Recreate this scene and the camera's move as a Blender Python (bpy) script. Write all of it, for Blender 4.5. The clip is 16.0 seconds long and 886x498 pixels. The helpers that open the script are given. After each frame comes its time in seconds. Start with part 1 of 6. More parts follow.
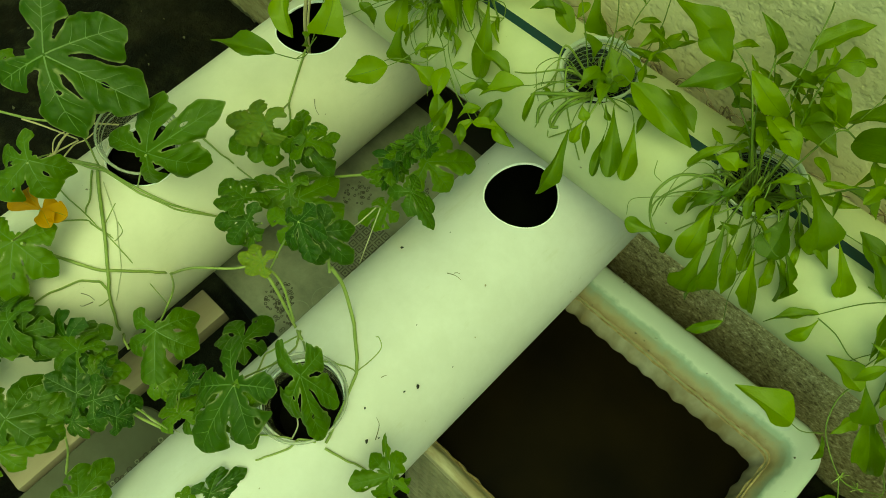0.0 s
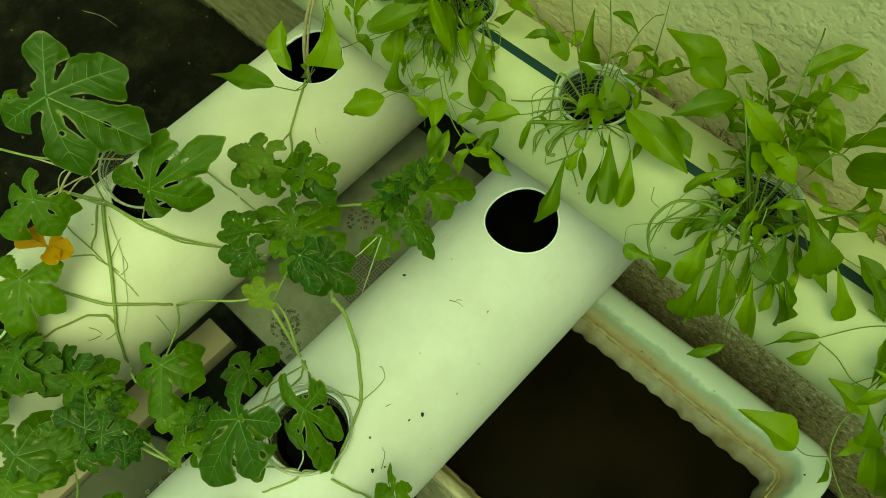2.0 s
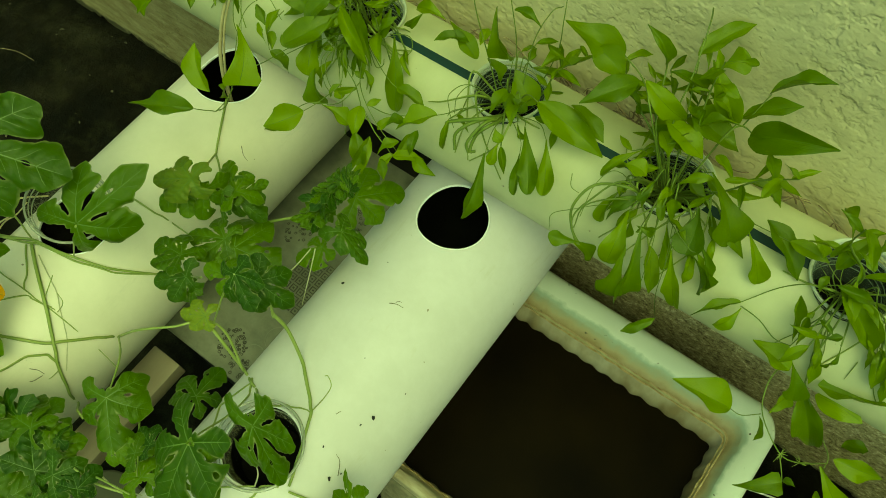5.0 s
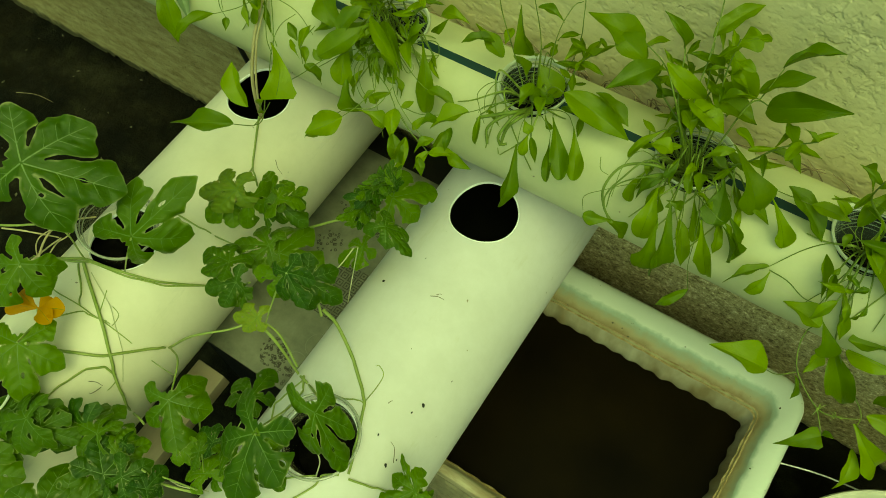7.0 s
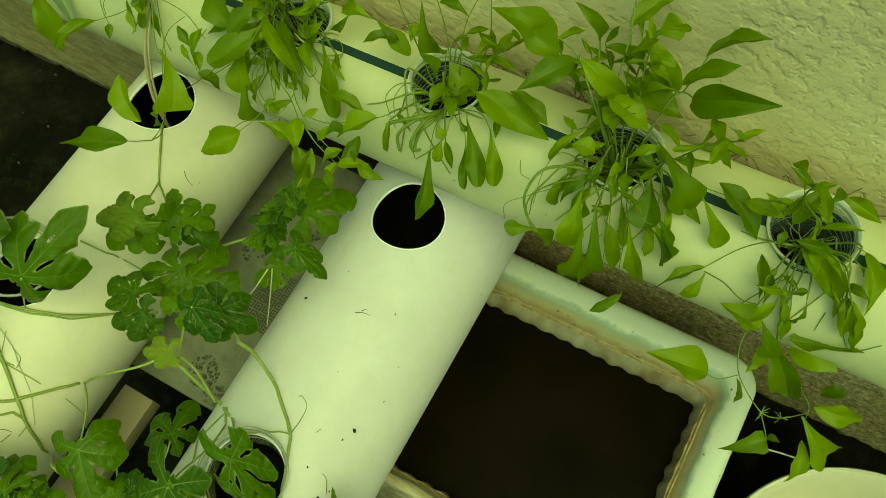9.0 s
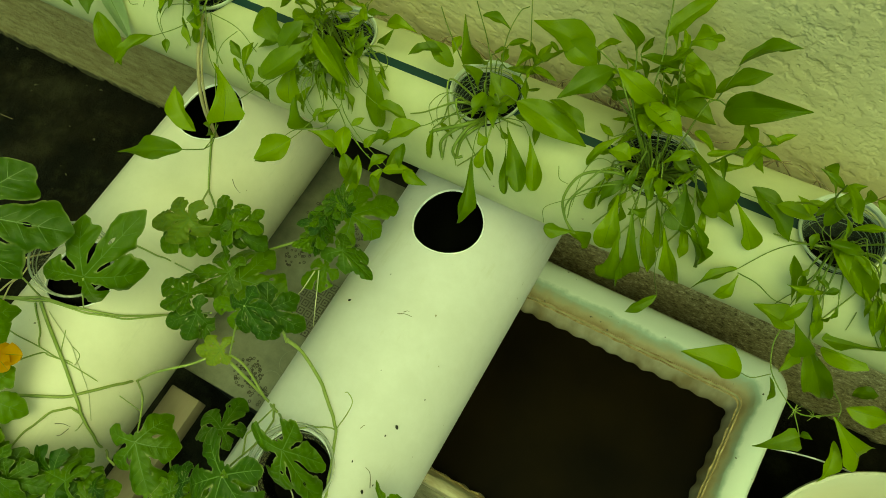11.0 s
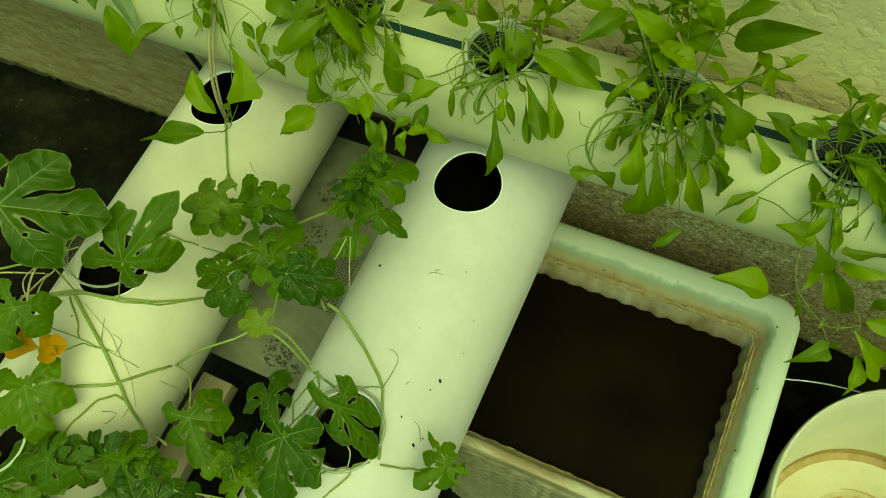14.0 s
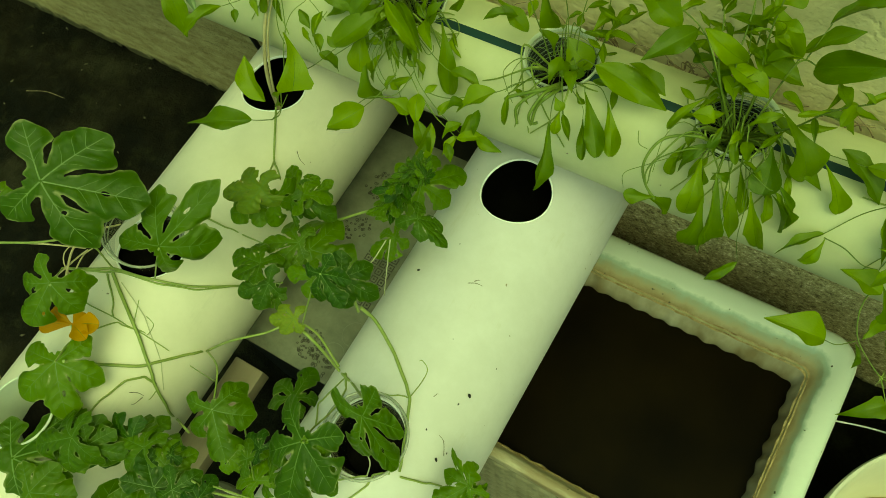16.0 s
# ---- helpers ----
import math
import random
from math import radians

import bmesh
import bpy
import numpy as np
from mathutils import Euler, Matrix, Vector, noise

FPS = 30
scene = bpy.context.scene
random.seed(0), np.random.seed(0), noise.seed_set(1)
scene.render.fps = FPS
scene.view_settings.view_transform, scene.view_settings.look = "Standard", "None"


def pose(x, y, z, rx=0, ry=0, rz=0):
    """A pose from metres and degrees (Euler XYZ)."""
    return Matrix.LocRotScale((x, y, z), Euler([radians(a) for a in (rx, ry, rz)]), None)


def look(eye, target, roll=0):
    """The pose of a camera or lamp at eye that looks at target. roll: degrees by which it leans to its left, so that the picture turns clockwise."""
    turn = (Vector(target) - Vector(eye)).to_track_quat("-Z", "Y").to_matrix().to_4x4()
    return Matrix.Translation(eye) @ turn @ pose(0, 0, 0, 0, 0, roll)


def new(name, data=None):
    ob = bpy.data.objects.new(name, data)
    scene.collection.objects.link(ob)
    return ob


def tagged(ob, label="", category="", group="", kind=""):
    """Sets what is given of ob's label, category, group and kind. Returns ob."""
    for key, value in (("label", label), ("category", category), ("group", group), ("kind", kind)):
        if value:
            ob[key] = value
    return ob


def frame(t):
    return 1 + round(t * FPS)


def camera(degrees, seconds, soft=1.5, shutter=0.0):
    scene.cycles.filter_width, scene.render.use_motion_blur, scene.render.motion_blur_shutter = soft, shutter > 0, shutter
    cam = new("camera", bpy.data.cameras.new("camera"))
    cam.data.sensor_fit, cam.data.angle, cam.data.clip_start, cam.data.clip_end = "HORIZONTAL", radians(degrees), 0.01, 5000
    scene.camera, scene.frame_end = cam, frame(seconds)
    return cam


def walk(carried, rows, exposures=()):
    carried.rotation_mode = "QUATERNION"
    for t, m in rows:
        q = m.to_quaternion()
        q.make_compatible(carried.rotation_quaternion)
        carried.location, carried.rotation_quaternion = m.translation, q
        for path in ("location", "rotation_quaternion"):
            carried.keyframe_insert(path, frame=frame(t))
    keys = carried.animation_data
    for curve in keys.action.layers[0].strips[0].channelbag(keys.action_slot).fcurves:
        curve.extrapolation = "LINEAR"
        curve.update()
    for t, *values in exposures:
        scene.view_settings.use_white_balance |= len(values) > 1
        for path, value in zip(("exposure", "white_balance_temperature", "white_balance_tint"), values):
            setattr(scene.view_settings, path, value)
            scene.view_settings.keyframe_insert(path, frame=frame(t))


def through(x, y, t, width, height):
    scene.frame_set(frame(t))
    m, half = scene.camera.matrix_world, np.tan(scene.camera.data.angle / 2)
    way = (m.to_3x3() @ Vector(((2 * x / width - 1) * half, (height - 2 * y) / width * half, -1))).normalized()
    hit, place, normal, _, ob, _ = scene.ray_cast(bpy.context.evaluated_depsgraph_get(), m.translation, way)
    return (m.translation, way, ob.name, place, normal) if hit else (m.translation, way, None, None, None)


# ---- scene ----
cam = camera(57.8, 16.0, 0.85)
PATH = [
    (0.0, 0.2227, -0.2862, 0.6902, 26.73, 2.56, 44.57),
    (0.5, 0.2176, -0.2668, 0.6973, 27.33, 3.59, 42.76),
    (1.0, 0.2178, -0.2587, 0.7021, 27.52, 3.69, 42.57),
    (1.5, 0.2167, -0.2676, 0.7017, 26.91, 4.01, 43.85),
    (2.0, 0.221, -0.2703, 0.7005, 27.28, 3.96, 43.77),
    (2.5, 0.2237, -0.2712, 0.7015, 27.13, 3.04, 42.85),
    (3.0, 0.2242, -0.2664, 0.7003, 26.54, 3.87, 41.61),
    (3.5, 0.2324, -0.2507, 0.7061, 26.78, 3.8, 40.29),
    (4.0, 0.2345, -0.2482, 0.7082, 27.0, 3.44, 39.73),
    (4.5, 0.2373, -0.2509, 0.7081, 26.68, 3.42, 38.36),
    (7.0, 0.2372, -0.3173, 0.7279, 28.76, 5.22, 33.93),
    (7.5, 0.2423, -0.2824, 0.7233, 27.78, 6.25, 33.06),
    (8.0, 0.2416, -0.2666, 0.704, 25.12, 5.55, 31.62),
    (8.5, 0.2363, -0.2455, 0.7058, 25.3, 5.37, 30.33),
    (9.0, 0.2356, -0.2428, 0.7063, 24.99, 5.12, 29.31),
    (11.5, 0.2363, -0.2709, 0.7285, 26.42, 6.91, 30.4),
    (12.0, 0.2378, -0.2734, 0.7233, 25.76, 7.15, 30.56),
    (12.5, 0.2343, -0.2823, 0.7157, 24.94, 7.32, 30.89),
    (13.0, 0.2234, -0.2935, 0.7212, 24.94, 7.41, 29.11),
    (13.5, 0.2148, -0.3069, 0.7245, 24.54, 7.66, 27.17),
    (14.0, 0.214, -0.3264, 0.7363, 25.57, 7.06, 24.8),
    (14.5, 0.2164, -0.3467, 0.7451, 26.24, 6.36, 22.43),
    (15.0, 0.2208, -0.3508, 0.7495, 26.88, 7.35, 20.36),
    (15.5, 0.208, -0.3229, 0.7349, 25.99, 8.11, 24.84),
    (16.0, 0.2069, -0.2946, 0.7232, 25.1, 8.39, 30.82),
]
LOOKS = [(0.0, 0.0, 12500.0, -65.0), (4.5, 0.0, 13000.0, -63.0), (7.5, 0.0, 15500.0, -62.0), (12.0, 0.0, 15000.0, -61.0), (16.0, 0.0, 13500.0, -62.0)]
walk(cam, [(t, pose(*row)) for t, *row in PATH], LOOKS)

# ---- light ----
world = bpy.data.worlds.new("world")
scene.world = world
world.use_nodes = True
wn = world.node_tree
sky = wn.nodes.new("ShaderNodeTexSky")
sky.sky_type, sky.sun_disc = "NISHITA", False
sky.sun_elevation, sky.sun_rotation = radians(66), radians(127)
sky.dust_density, sky.air_density = 4.0, 1.0
wn.links.new(sky.outputs[0], wn.nodes["Background"].inputs[0])
wn.nodes["Background"].inputs[1].default_value = 0.16
sun = new("sun", bpy.data.lights.new("sun", "SUN"))
sun.data.energy, sun.data.angle, sun.data.color = 0.95, radians(50), (1.0, 0.96, 0.88)
sun.matrix_world = look((0.80, -0.60, 2.8), (0, 0, 0))


# ---- materials ----
class Mat:
    """A node material with a few short cuts."""

    def __init__(self, name, rough=0.5, spec=0.5):
        self.m = bpy.data.materials.new(name)
        self.m.use_nodes = True
        self.t = self.m.node_tree
        self.b = self.t.nodes["Principled BSDF"]
        self.b.inputs["Roughness"].default_value = rough
        self.b.inputs["Specular IOR Level"].default_value = spec

    def node(self, kind, **values):
        n = self.t.nodes.new(kind)
        for k, v in values.items():
            n.inputs[k.replace("_", " ")].default_value = v
        return n

    def link(self, a, b):
        self.t.links.new(a, b)

    def coords(self, which="Object"):
        return self.node("ShaderNodeTexCoord").outputs[which]

    def noise(self, scale, detail=4.0, rough=0.55, co=None, stretch=None):
        n = self.node("ShaderNodeTexNoise", Scale=scale, Detail=detail, Roughness=rough)
        co = co or self.coords()
        if stretch:
            mp = self.node("ShaderNodeMapping", Scale=stretch)
            self.link(co, mp.inputs[0])
            co = mp.outputs[0]
        self.link(co, n.inputs["Vector"])
        return n.outputs["Fac"]

    def ramp(self, fac, stops):
        r = self.node("ShaderNodeValToRGB")
        while len(r.color_ramp.elements) < len(stops):
            r.color_ramp.elements.new(0.5)
        for e, (p, c) in zip(r.color_ramp.elements, stops):
            e.position = p
            e.color = (*c, 1) if isinstance(c, tuple) else (c, c, c, 1)
        self.link(fac, r.inputs[0])
        return r.outputs[0]

    def mix(self, fac, a, b, kind="MIX"):
        n = self.t.nodes.new("ShaderNodeMix")
        n.data_type, n.blend_type = "RGBA", kind
        for v, i in ((fac, 0), (a, 6), (b, 7)):
            if isinstance(v, (int, float)):
                n.inputs[i].default_value = v
            elif isinstance(v, tuple):
                n.inputs[i].default_value = (*v, 1)
            else:
                self.link(v, n.inputs[i])
        return n.outputs[2]

    def math(self, op, a, b=0.0):
        n = self.t.nodes.new("ShaderNodeMath")
        n.operation = op
        for v, i in ((a, 0), (b, 1)):
            if isinstance(v, (int, float)):
                n.inputs[i].default_value = v
            else:
                self.link(v, n.inputs[i])
        return n.outputs[0]

    def colour(self, c):
        if isinstance(c, tuple):
            self.b.inputs["Base Color"].default_value = (*c, 1)
        else:
            self.link(c, self.b.inputs["Base Color"])
        return self

    def rough(self, r):
        self.link(r, self.b.inputs["Roughness"])
        return self

    def bump(self, height, strength=0.3, distance=0.002):
        n = self.node("ShaderNodeBump", Strength=strength, Distance=distance)
        self.link(height, n.inputs["Height"])
        self.link(n.outputs[0], self.b.inputs["Normal"])
        return self

    def axis(self, i, co=None):
        s = self.node("ShaderNodeSeparateXYZ")
        self.link(co or self.coords(), s.inputs[0])
        return s.outputs[i]

    def random(self):
        return self.node("ShaderNodeObjectInfo").outputs["Random"]


def pvc(name, base, stained):
    m = Mat(name, 0.42, 0.4)
    cloud = m.ramp(m.math("ADD", m.math("MULTIPLY", m.noise(7, 5, 0.6), 0.6), m.math("MULTIPLY", m.noise(38, 5, 0.7), 0.4)), [(0.40, base), (0.60, stained)])
    specks = m.ramp(m.noise(150, 2, 0.4), [(0.0, 1.0), (0.77, 1.0), (0.80, 0.0)])
    scuffs = m.ramp(m.noise(45, 6, 0.7, stretch=(1, 0.25, 1)), [(0.60, 0.0), (0.74, 0.5)])
    c = m.mix(scuffs, cloud, (0.55, 0.53, 0.43))
    c = m.mix(m.math("SUBTRACT", 1.0, specks), c, (0.25, 0.22, 0.15))
    m.colour(c).rough(m.ramp(m.noise(30, 4), [(0.3, 0.36), (0.7, 0.55)]))
    return m.bump(m.noise(220, 3), 0.08, 0.001).m


PVC = pvc("white_pvc", (0.72, 0.71, 0.705), (0.645, 0.635, 0.615))
PVC_CREAM = pvc("cream_pvc", (0.77, 0.735, 0.61), (0.70, 0.67, 0.54))
# Aged yellow plastic, with green light from the leaves mixed into the colour.
PVC_AGED_TINTED = pvc("yellowed_leaf_lit_pvc", (0.60, 0.61, 0.385), (0.53, 0.545, 0.33))
CUT = Mat("pvc_cut_edge", 0.5).colour((0.94, 0.94, 0.92)).m
STRIPE = Mat("teal_ink", 0.5).colour((0.0045, 0.034, 0.034)).m


def ground_mat():
    m = Mat("wet_dark_soil", 0.6, 0.06)
    big = m.ramp(m.noise(6, 6, 0.65), [(0.42, (0.0045, 0.0045, 0.0024)), (0.56, (0.011, 0.0095, 0.005)), (0.70, (0.034, 0.032, 0.018))])
    fine = m.noise(140, 6, 0.7)
    big = m.mix(m.ramp(m.noise(22, 6, 0.7), [(0.52, 0.0), (0.70, 0.6)]), big, (0.034, 0.034, 0.017))
    c = m.mix(m.ramp(fine, [(0.66, 0.0), (0.8, 0.6)]), big, (0.2, 0.17, 0.11))
    m.colour(c).rough(m.ramp(m.noise(14, 4), [(0.35, 0.35), (0.7, 0.9)]))
    return m.bump(m.mix(0.5, m.noise(30, 6, 0.7), fine), 0.7, 0.012).m


SOIL = ground_mat()


def stucco():
    m = Mat("rough_cream_stucco", 0.88, 0.25)
    co = m.coords()
    z = m.axis(2, co)
    paint = m.ramp(m.noise(7, 6, co=co), [(0.3, (0.72, 0.665, 0.43)), (0.7, (0.63, 0.57, 0.345))])
    flecks = m.math("ADD", m.math("MULTIPLY", m.noise(230, 4, 0.8, co=co), 0.65), m.math("MULTIPLY", m.noise(95, 5, 0.7, co=co), 0.35))
    # Sandy grit; its wide tones also paint relief and highlights the bump lacks.
    grit = m.ramp(flecks, [(0.40, (0.16, 0.125, 0.06)), (0.47, (0.38, 0.32, 0.17)), (0.55, (0.52, 0.45, 0.26)), (0.62, (0.84, 0.77, 0.54))])
    edge = m.math("ADD", z, m.math("MULTIPLY", m.noise(9, 5, 0.65, co=co), 0.22))
    edge = m.math("ADD", edge, m.math("MULTIPLY", m.math("MAXIMUM", m.math("SUBTRACT", -0.42, m.axis(0, co)), 0.0), 0.30))
    low = m.ramp(m.math("MULTIPLY", m.math("ADD", edge, 0.02), 3.0), [(0.46, 1.0), (0.80, 0.0)])
    tan = m.ramp(m.noise(70, 5, 0.6, co=co, stretch=(0.35, 1, 1)), [(0.32, (0.27, 0.205, 0.085)), (0.50, (0.40, 0.33, 0.155)), (0.68, (0.52, 0.45, 0.235))])
    grit = m.mix(m.ramp(m.math("MULTIPLY", m.axis(0, co), -1.0), [(0.22, 0.0), (0.36, 0.82)]), grit, tan)
    c = m.mix(low, paint, grit)
    foot = m.math("ADD", m.math("MULTIPLY", m.math("ADD", z, 0.345), 14.0), m.math("MULTIPLY", m.noise(35, 5, 0.7, co=co), 0.9))
    c = m.mix(m.ramp(foot, [(0.42, 0.85), (0.60, 0.0)]), c, (0.035, 0.032, 0.016))
    # Small dark pits of the lower band, drawn by colour alone.
    dark_pits = m.ramp(m.noise(60, 4, 0.7, co=co), [(0.66, 0.0), (0.74, 0.8)])
    c = m.mix(m.math("MULTIPLY", dark_pits, low), c, (0.07, 0.06, 0.035))
    m.colour(c)
    plates = m.ramp(m.noise(105, 2.5, 0.5, co=co), [(0.36, 0.0), (0.50, 0.8), (0.70, 1.0)])
    where = m.ramp(m.noise(9, 4, 0.6, co=co), [(0.36, 0.35), (0.58, 1.0)])
    plates = m.math("MULTIPLY", plates, m.math("ADD", where, m.math("MULTIPLY", low, 0.5)))
    pits = m.ramp(m.noise(160, 2, 0.4, co=co), [(0.24, 0.0), (0.33, 1.0)])
    rough = m.math("ADD", m.math("MULTIPLY", m.noise(210, 4, 0.6, co=co), 0.20), m.math("MULTIPLY", m.math("MULTIPLY", flecks, low), 0.7))
    return m.bump(m.math("ADD", m.math("ADD", m.math("MULTIPLY", plates, 0.42), m.math("MULTIPLY", pits, 0.25)), rough), 0.50, 0.005).m


STUCCO = stucco()


def tub_slope():
    """White plastic with algae, then brown scale, towards the waterline."""
    m = Mat("turquoise_stained_plastic", 0.42, 0.4)
    co = m.coords()
    at = m.node("ShaderNodeAttribute")
    at.attribute_name = "inset"
    wear = m.math("MULTIPLY", m.math("SUBTRACT", m.mix(0.5, m.noise(16, 6, 0.65, co=co), m.noise(60, 4, 0.6, co=co)), 0.5), 0.5)
    f = m.math("ADD", m.math("MULTIPLY", at.outputs["Fac"], 20.0), wear)
    near = m.ramp(m.math("MULTIPLY", m.math("ADD", m.axis(1, co), 0.20), 20.0), [(0.30, 1.0), (0.75, 0.0)])
    c = m.ramp(f, [(0.50, (0.68, 0.73, 0.63)), (0.59, (0.37, 0.46, 0.36)), (0.68, (0.36, 0.38, 0.26)), (0.76, (0.40, 0.35, 0.21)), (0.88, (0.27, 0.20, 0.095))])
    scale = m.ramp(m.noise(30, 5, 0.7, co=co, stretch=(0.25, 1, 1)), [(0.36, (0.27, 0.19, 0.085)), (0.50, (0.50, 0.44, 0.29)), (0.62, (0.70, 0.66, 0.52))])
    c = m.mix(m.math("MULTIPLY", near, 0.85), c, scale)
    dots = m.ramp(m.noise(170, 2, 0.4, co=co), [(0.74, 0.0), (0.77, 1.0)])
    c = m.mix(dots, c, (0.06, 0.06, 0.03))
    return m.colour(c).bump(m.noise(120, 4, co=co), 0.2, 0.001).m


def plain(name, a, b, scale=20, rough=0.6, bump=0.2, stretch=None, spec=0.4):
    m = Mat(name, rough, spec)
    n = m.noise(scale, 6, 0.65, stretch=stretch)
    return m.colour(m.ramp(n, [(0.3, a), (0.7, b)])).bump(n, bump, 0.002).m


TURQ = tub_slope()
RUST = plain("brown_waterline_deposit", (0.20, 0.125, 0.045), (0.56, 0.46, 0.27), 120, 0.35, 0.9)


def flute_mat():
    """Scaled plastic with brown runs down the flutes and a dark wet band over the water."""
    m = Mat("grey_scaled_plastic", 0.4, 0.5)
    co = m.coords()
    runs = m.ramp(m.noise(24, 4, 0.6, co=co, stretch=(1, 1, 0.3)), [(0.34, (0.28, 0.22, 0.12)), (0.52, (0.45, 0.40, 0.28)), (0.68, (0.60, 0.57, 0.45))])
    edge = m.math("ADD", m.axis(2, co), m.math("MULTIPLY", m.noise(40, 3, 0.5, co=co), 0.006))
    wet = m.ramp(m.math("MULTIPLY", m.math("ADD", edge, 0.188), 50.0), [(0.28, 1.0), (0.42, 0.45), (0.95, 0.0)])
    c = m.mix(m.math("MULTIPLY", wet, 0.7), runs, (0.06, 0.045, 0.022))
    return m.colour(c).bump(m.noise(60, 3, 0.5, co=co, stretch=(1, 1, 0.4)), 0.15, 0.001).m


FLUTE = flute_mat()
WOOD = plain("weathered_batten_wood", (0.47, 0.41, 0.31), (0.34, 0.28, 0.20), 26, 0.75, 0.4, (1, 0.08, 1))
# Near-black inner pipe wall: the shade of the hollow is put into its colour.
DARK_INSIDE = plain("dark_pipe_inside", (0.002, 0.0022, 0.0018), (0.006, 0.0058, 0.004), 40, 0.7, spec=0.1)
BLACK = plain("black_plastic", (0.008, 0.008, 0.008), (0.02, 0.018, 0.015), 30, 0.5)
BUCKET = plain("cream_bucket_plastic", (0.74, 0.72, 0.58), (0.66, 0.64, 0.50), 8, 0.4, 0.05)
WATER_M = Mat("dark_water", 0.4, 0.04)
WATER_M.colour(WATER_M.ramp(WATER_M.noise(9, 4), [(0.35, (0.003, 0.002, 0.0008)), (0.7, (0.010, 0.0065, 0.002))]))
WATER = WATER_M.bump(WATER_M.noise(30, 2), 0.03, 0.001).m


# ---- shared builders ----
def mesh_ob(name, bm, mats, parent=None, smooth=40.0, label=""):
    """Links a bmesh as one mesh object, under a parent where one is given."""
    me = bpy.data.meshes.new(name)
    bm.normal_update()
    bm.to_mesh(me)
    bm.free()
    for m in mats if isinstance(mats, (list, tuple)) else [mats]:
        me.materials.append(m)
    if smooth:
        me.polygons.foreach_set("use_smooth", [True] * len(me.polygons))
        me.set_sharp_from_angle(angle=radians(smooth))
    ob = new(name, me)
    if parent:
        ob.parent = parent
    if label:
        tagged(ob, label)
    return ob


def part(name, bm, mats, parent, label="", smooth=40.0):
    return mesh_ob(name, bm, mats, parent, smooth, label)


def shared(name, me, parent, m):
    """One more object on a mesh that alike pieces share."""
    ob = new(name, me)
    ob.parent = parent
    ob.matrix_basis = m
    return ob


def box_bm(lo, hi, bevel=0.003, bm=None, seg=2):
    own = bmesh.new()
    bmesh.ops.create_cube(own, size=1.0)
    lo, hi = Vector(lo), Vector(hi)
    for v in own.verts:
        v.co = Vector([lo[i] + (v.co[i] + 0.5) * (hi[i] - lo[i]) for i in range(3)])
    if bevel:
        bmesh.ops.bevel(own, geom=own.edges[:], offset=bevel, segments=seg, affect="EDGES", profile=0.6)
    if bm is None:
        return own
    tmp = bpy.data.meshes.new("tmp")
    own.to_mesh(tmp)
    own.free()
    bm.from_mesh(tmp)
    bpy.data.meshes.remove(tmp)
    return bm


def smooth_line(points, steps=6):
    """Catmull-Rom through the points."""
    p = [Vector(q) for q in points]
    p = [p[0] * 2 - p[1]] + p + [p[-1] * 2 - p[-2]]
    out = []
    for i in range(1, len(p) - 2):
        for k in range(steps):
            u = k / steps
            a, b, c, d = p[i - 1], p[i], p[i + 1], p[i + 2]
            out.append(0.5 * ((2 * b) + (c - a) * u + (2 * a - 5 * b + 4 * c - d) * u * u + (3 * b - 3 * c + d - a) * u ** 3))
    return out + [p[-2]]


def tube(bm, points, r0, r1=None, sides=6, steps=6):
    """A tapered round tube along a smooth line."""
    line = smooth_line(points, steps) if steps else [Vector(q) for q in points]
    r1 = r0 if r1 is None else r1
    rings, side = [], None
    for i, c in enumerate(line):
        d = (line[min(i + 1, len(line) - 1)] - line[max(i - 1, 0)]).normalized()
        side = d.orthogonal() if side is None else (side - d * side.dot(d))
        side.normalize()
        up = d.cross(side)
        r = r0 + (r1 - r0) * i / max(1, len(line) - 1)
        rings.append([bm.verts.new(c + (side * math.cos(a) + up * math.sin(a)) * r) for a in (2 * math.pi * k / sides for k in range(sides))])
    for a, b in zip(rings, rings[1:]):
        for k in range(sides):
            bm.faces.new((a[k], a[(k + 1) % sides], b[(k + 1) % sides], b[k]))
    bm.faces.new(rings[0][::-1])
    bm.faces.new(rings[-1])
    return bm


def lathe(bm, profile, centre=(0, 0, 0), seg=64, mat=None):
    """Turns a profile of (radius, height) round z; mat: a material index for each strip."""
    rings = []
    for r, z in profile:
        rings.append([bm.verts.new((centre[0] + r * math.cos(2 * math.pi * k / seg), centre[1] + r * math.sin(2 * math.pi * k / seg), centre[2] + z)) for k in range(seg)] if r > 1e-6 else [bm.verts.new((centre[0], centre[1], centre[2] + z))])
    for i, (a, b) in enumerate(zip(rings, rings[1:])):
        for k in range(seg):
            q = (k + 1) % seg
            if len(b) == 1:
                f = bm.faces.new((a[k], a[q], b[0]))
            elif len(a) == 1:
                f = bm.faces.new((a[0], b[q], b[k]))
            else:
                f = bm.faces.new((a[k], a[q], b[q], b[k]))
            if mat:
                f.material_index = mat[i]
    return bm


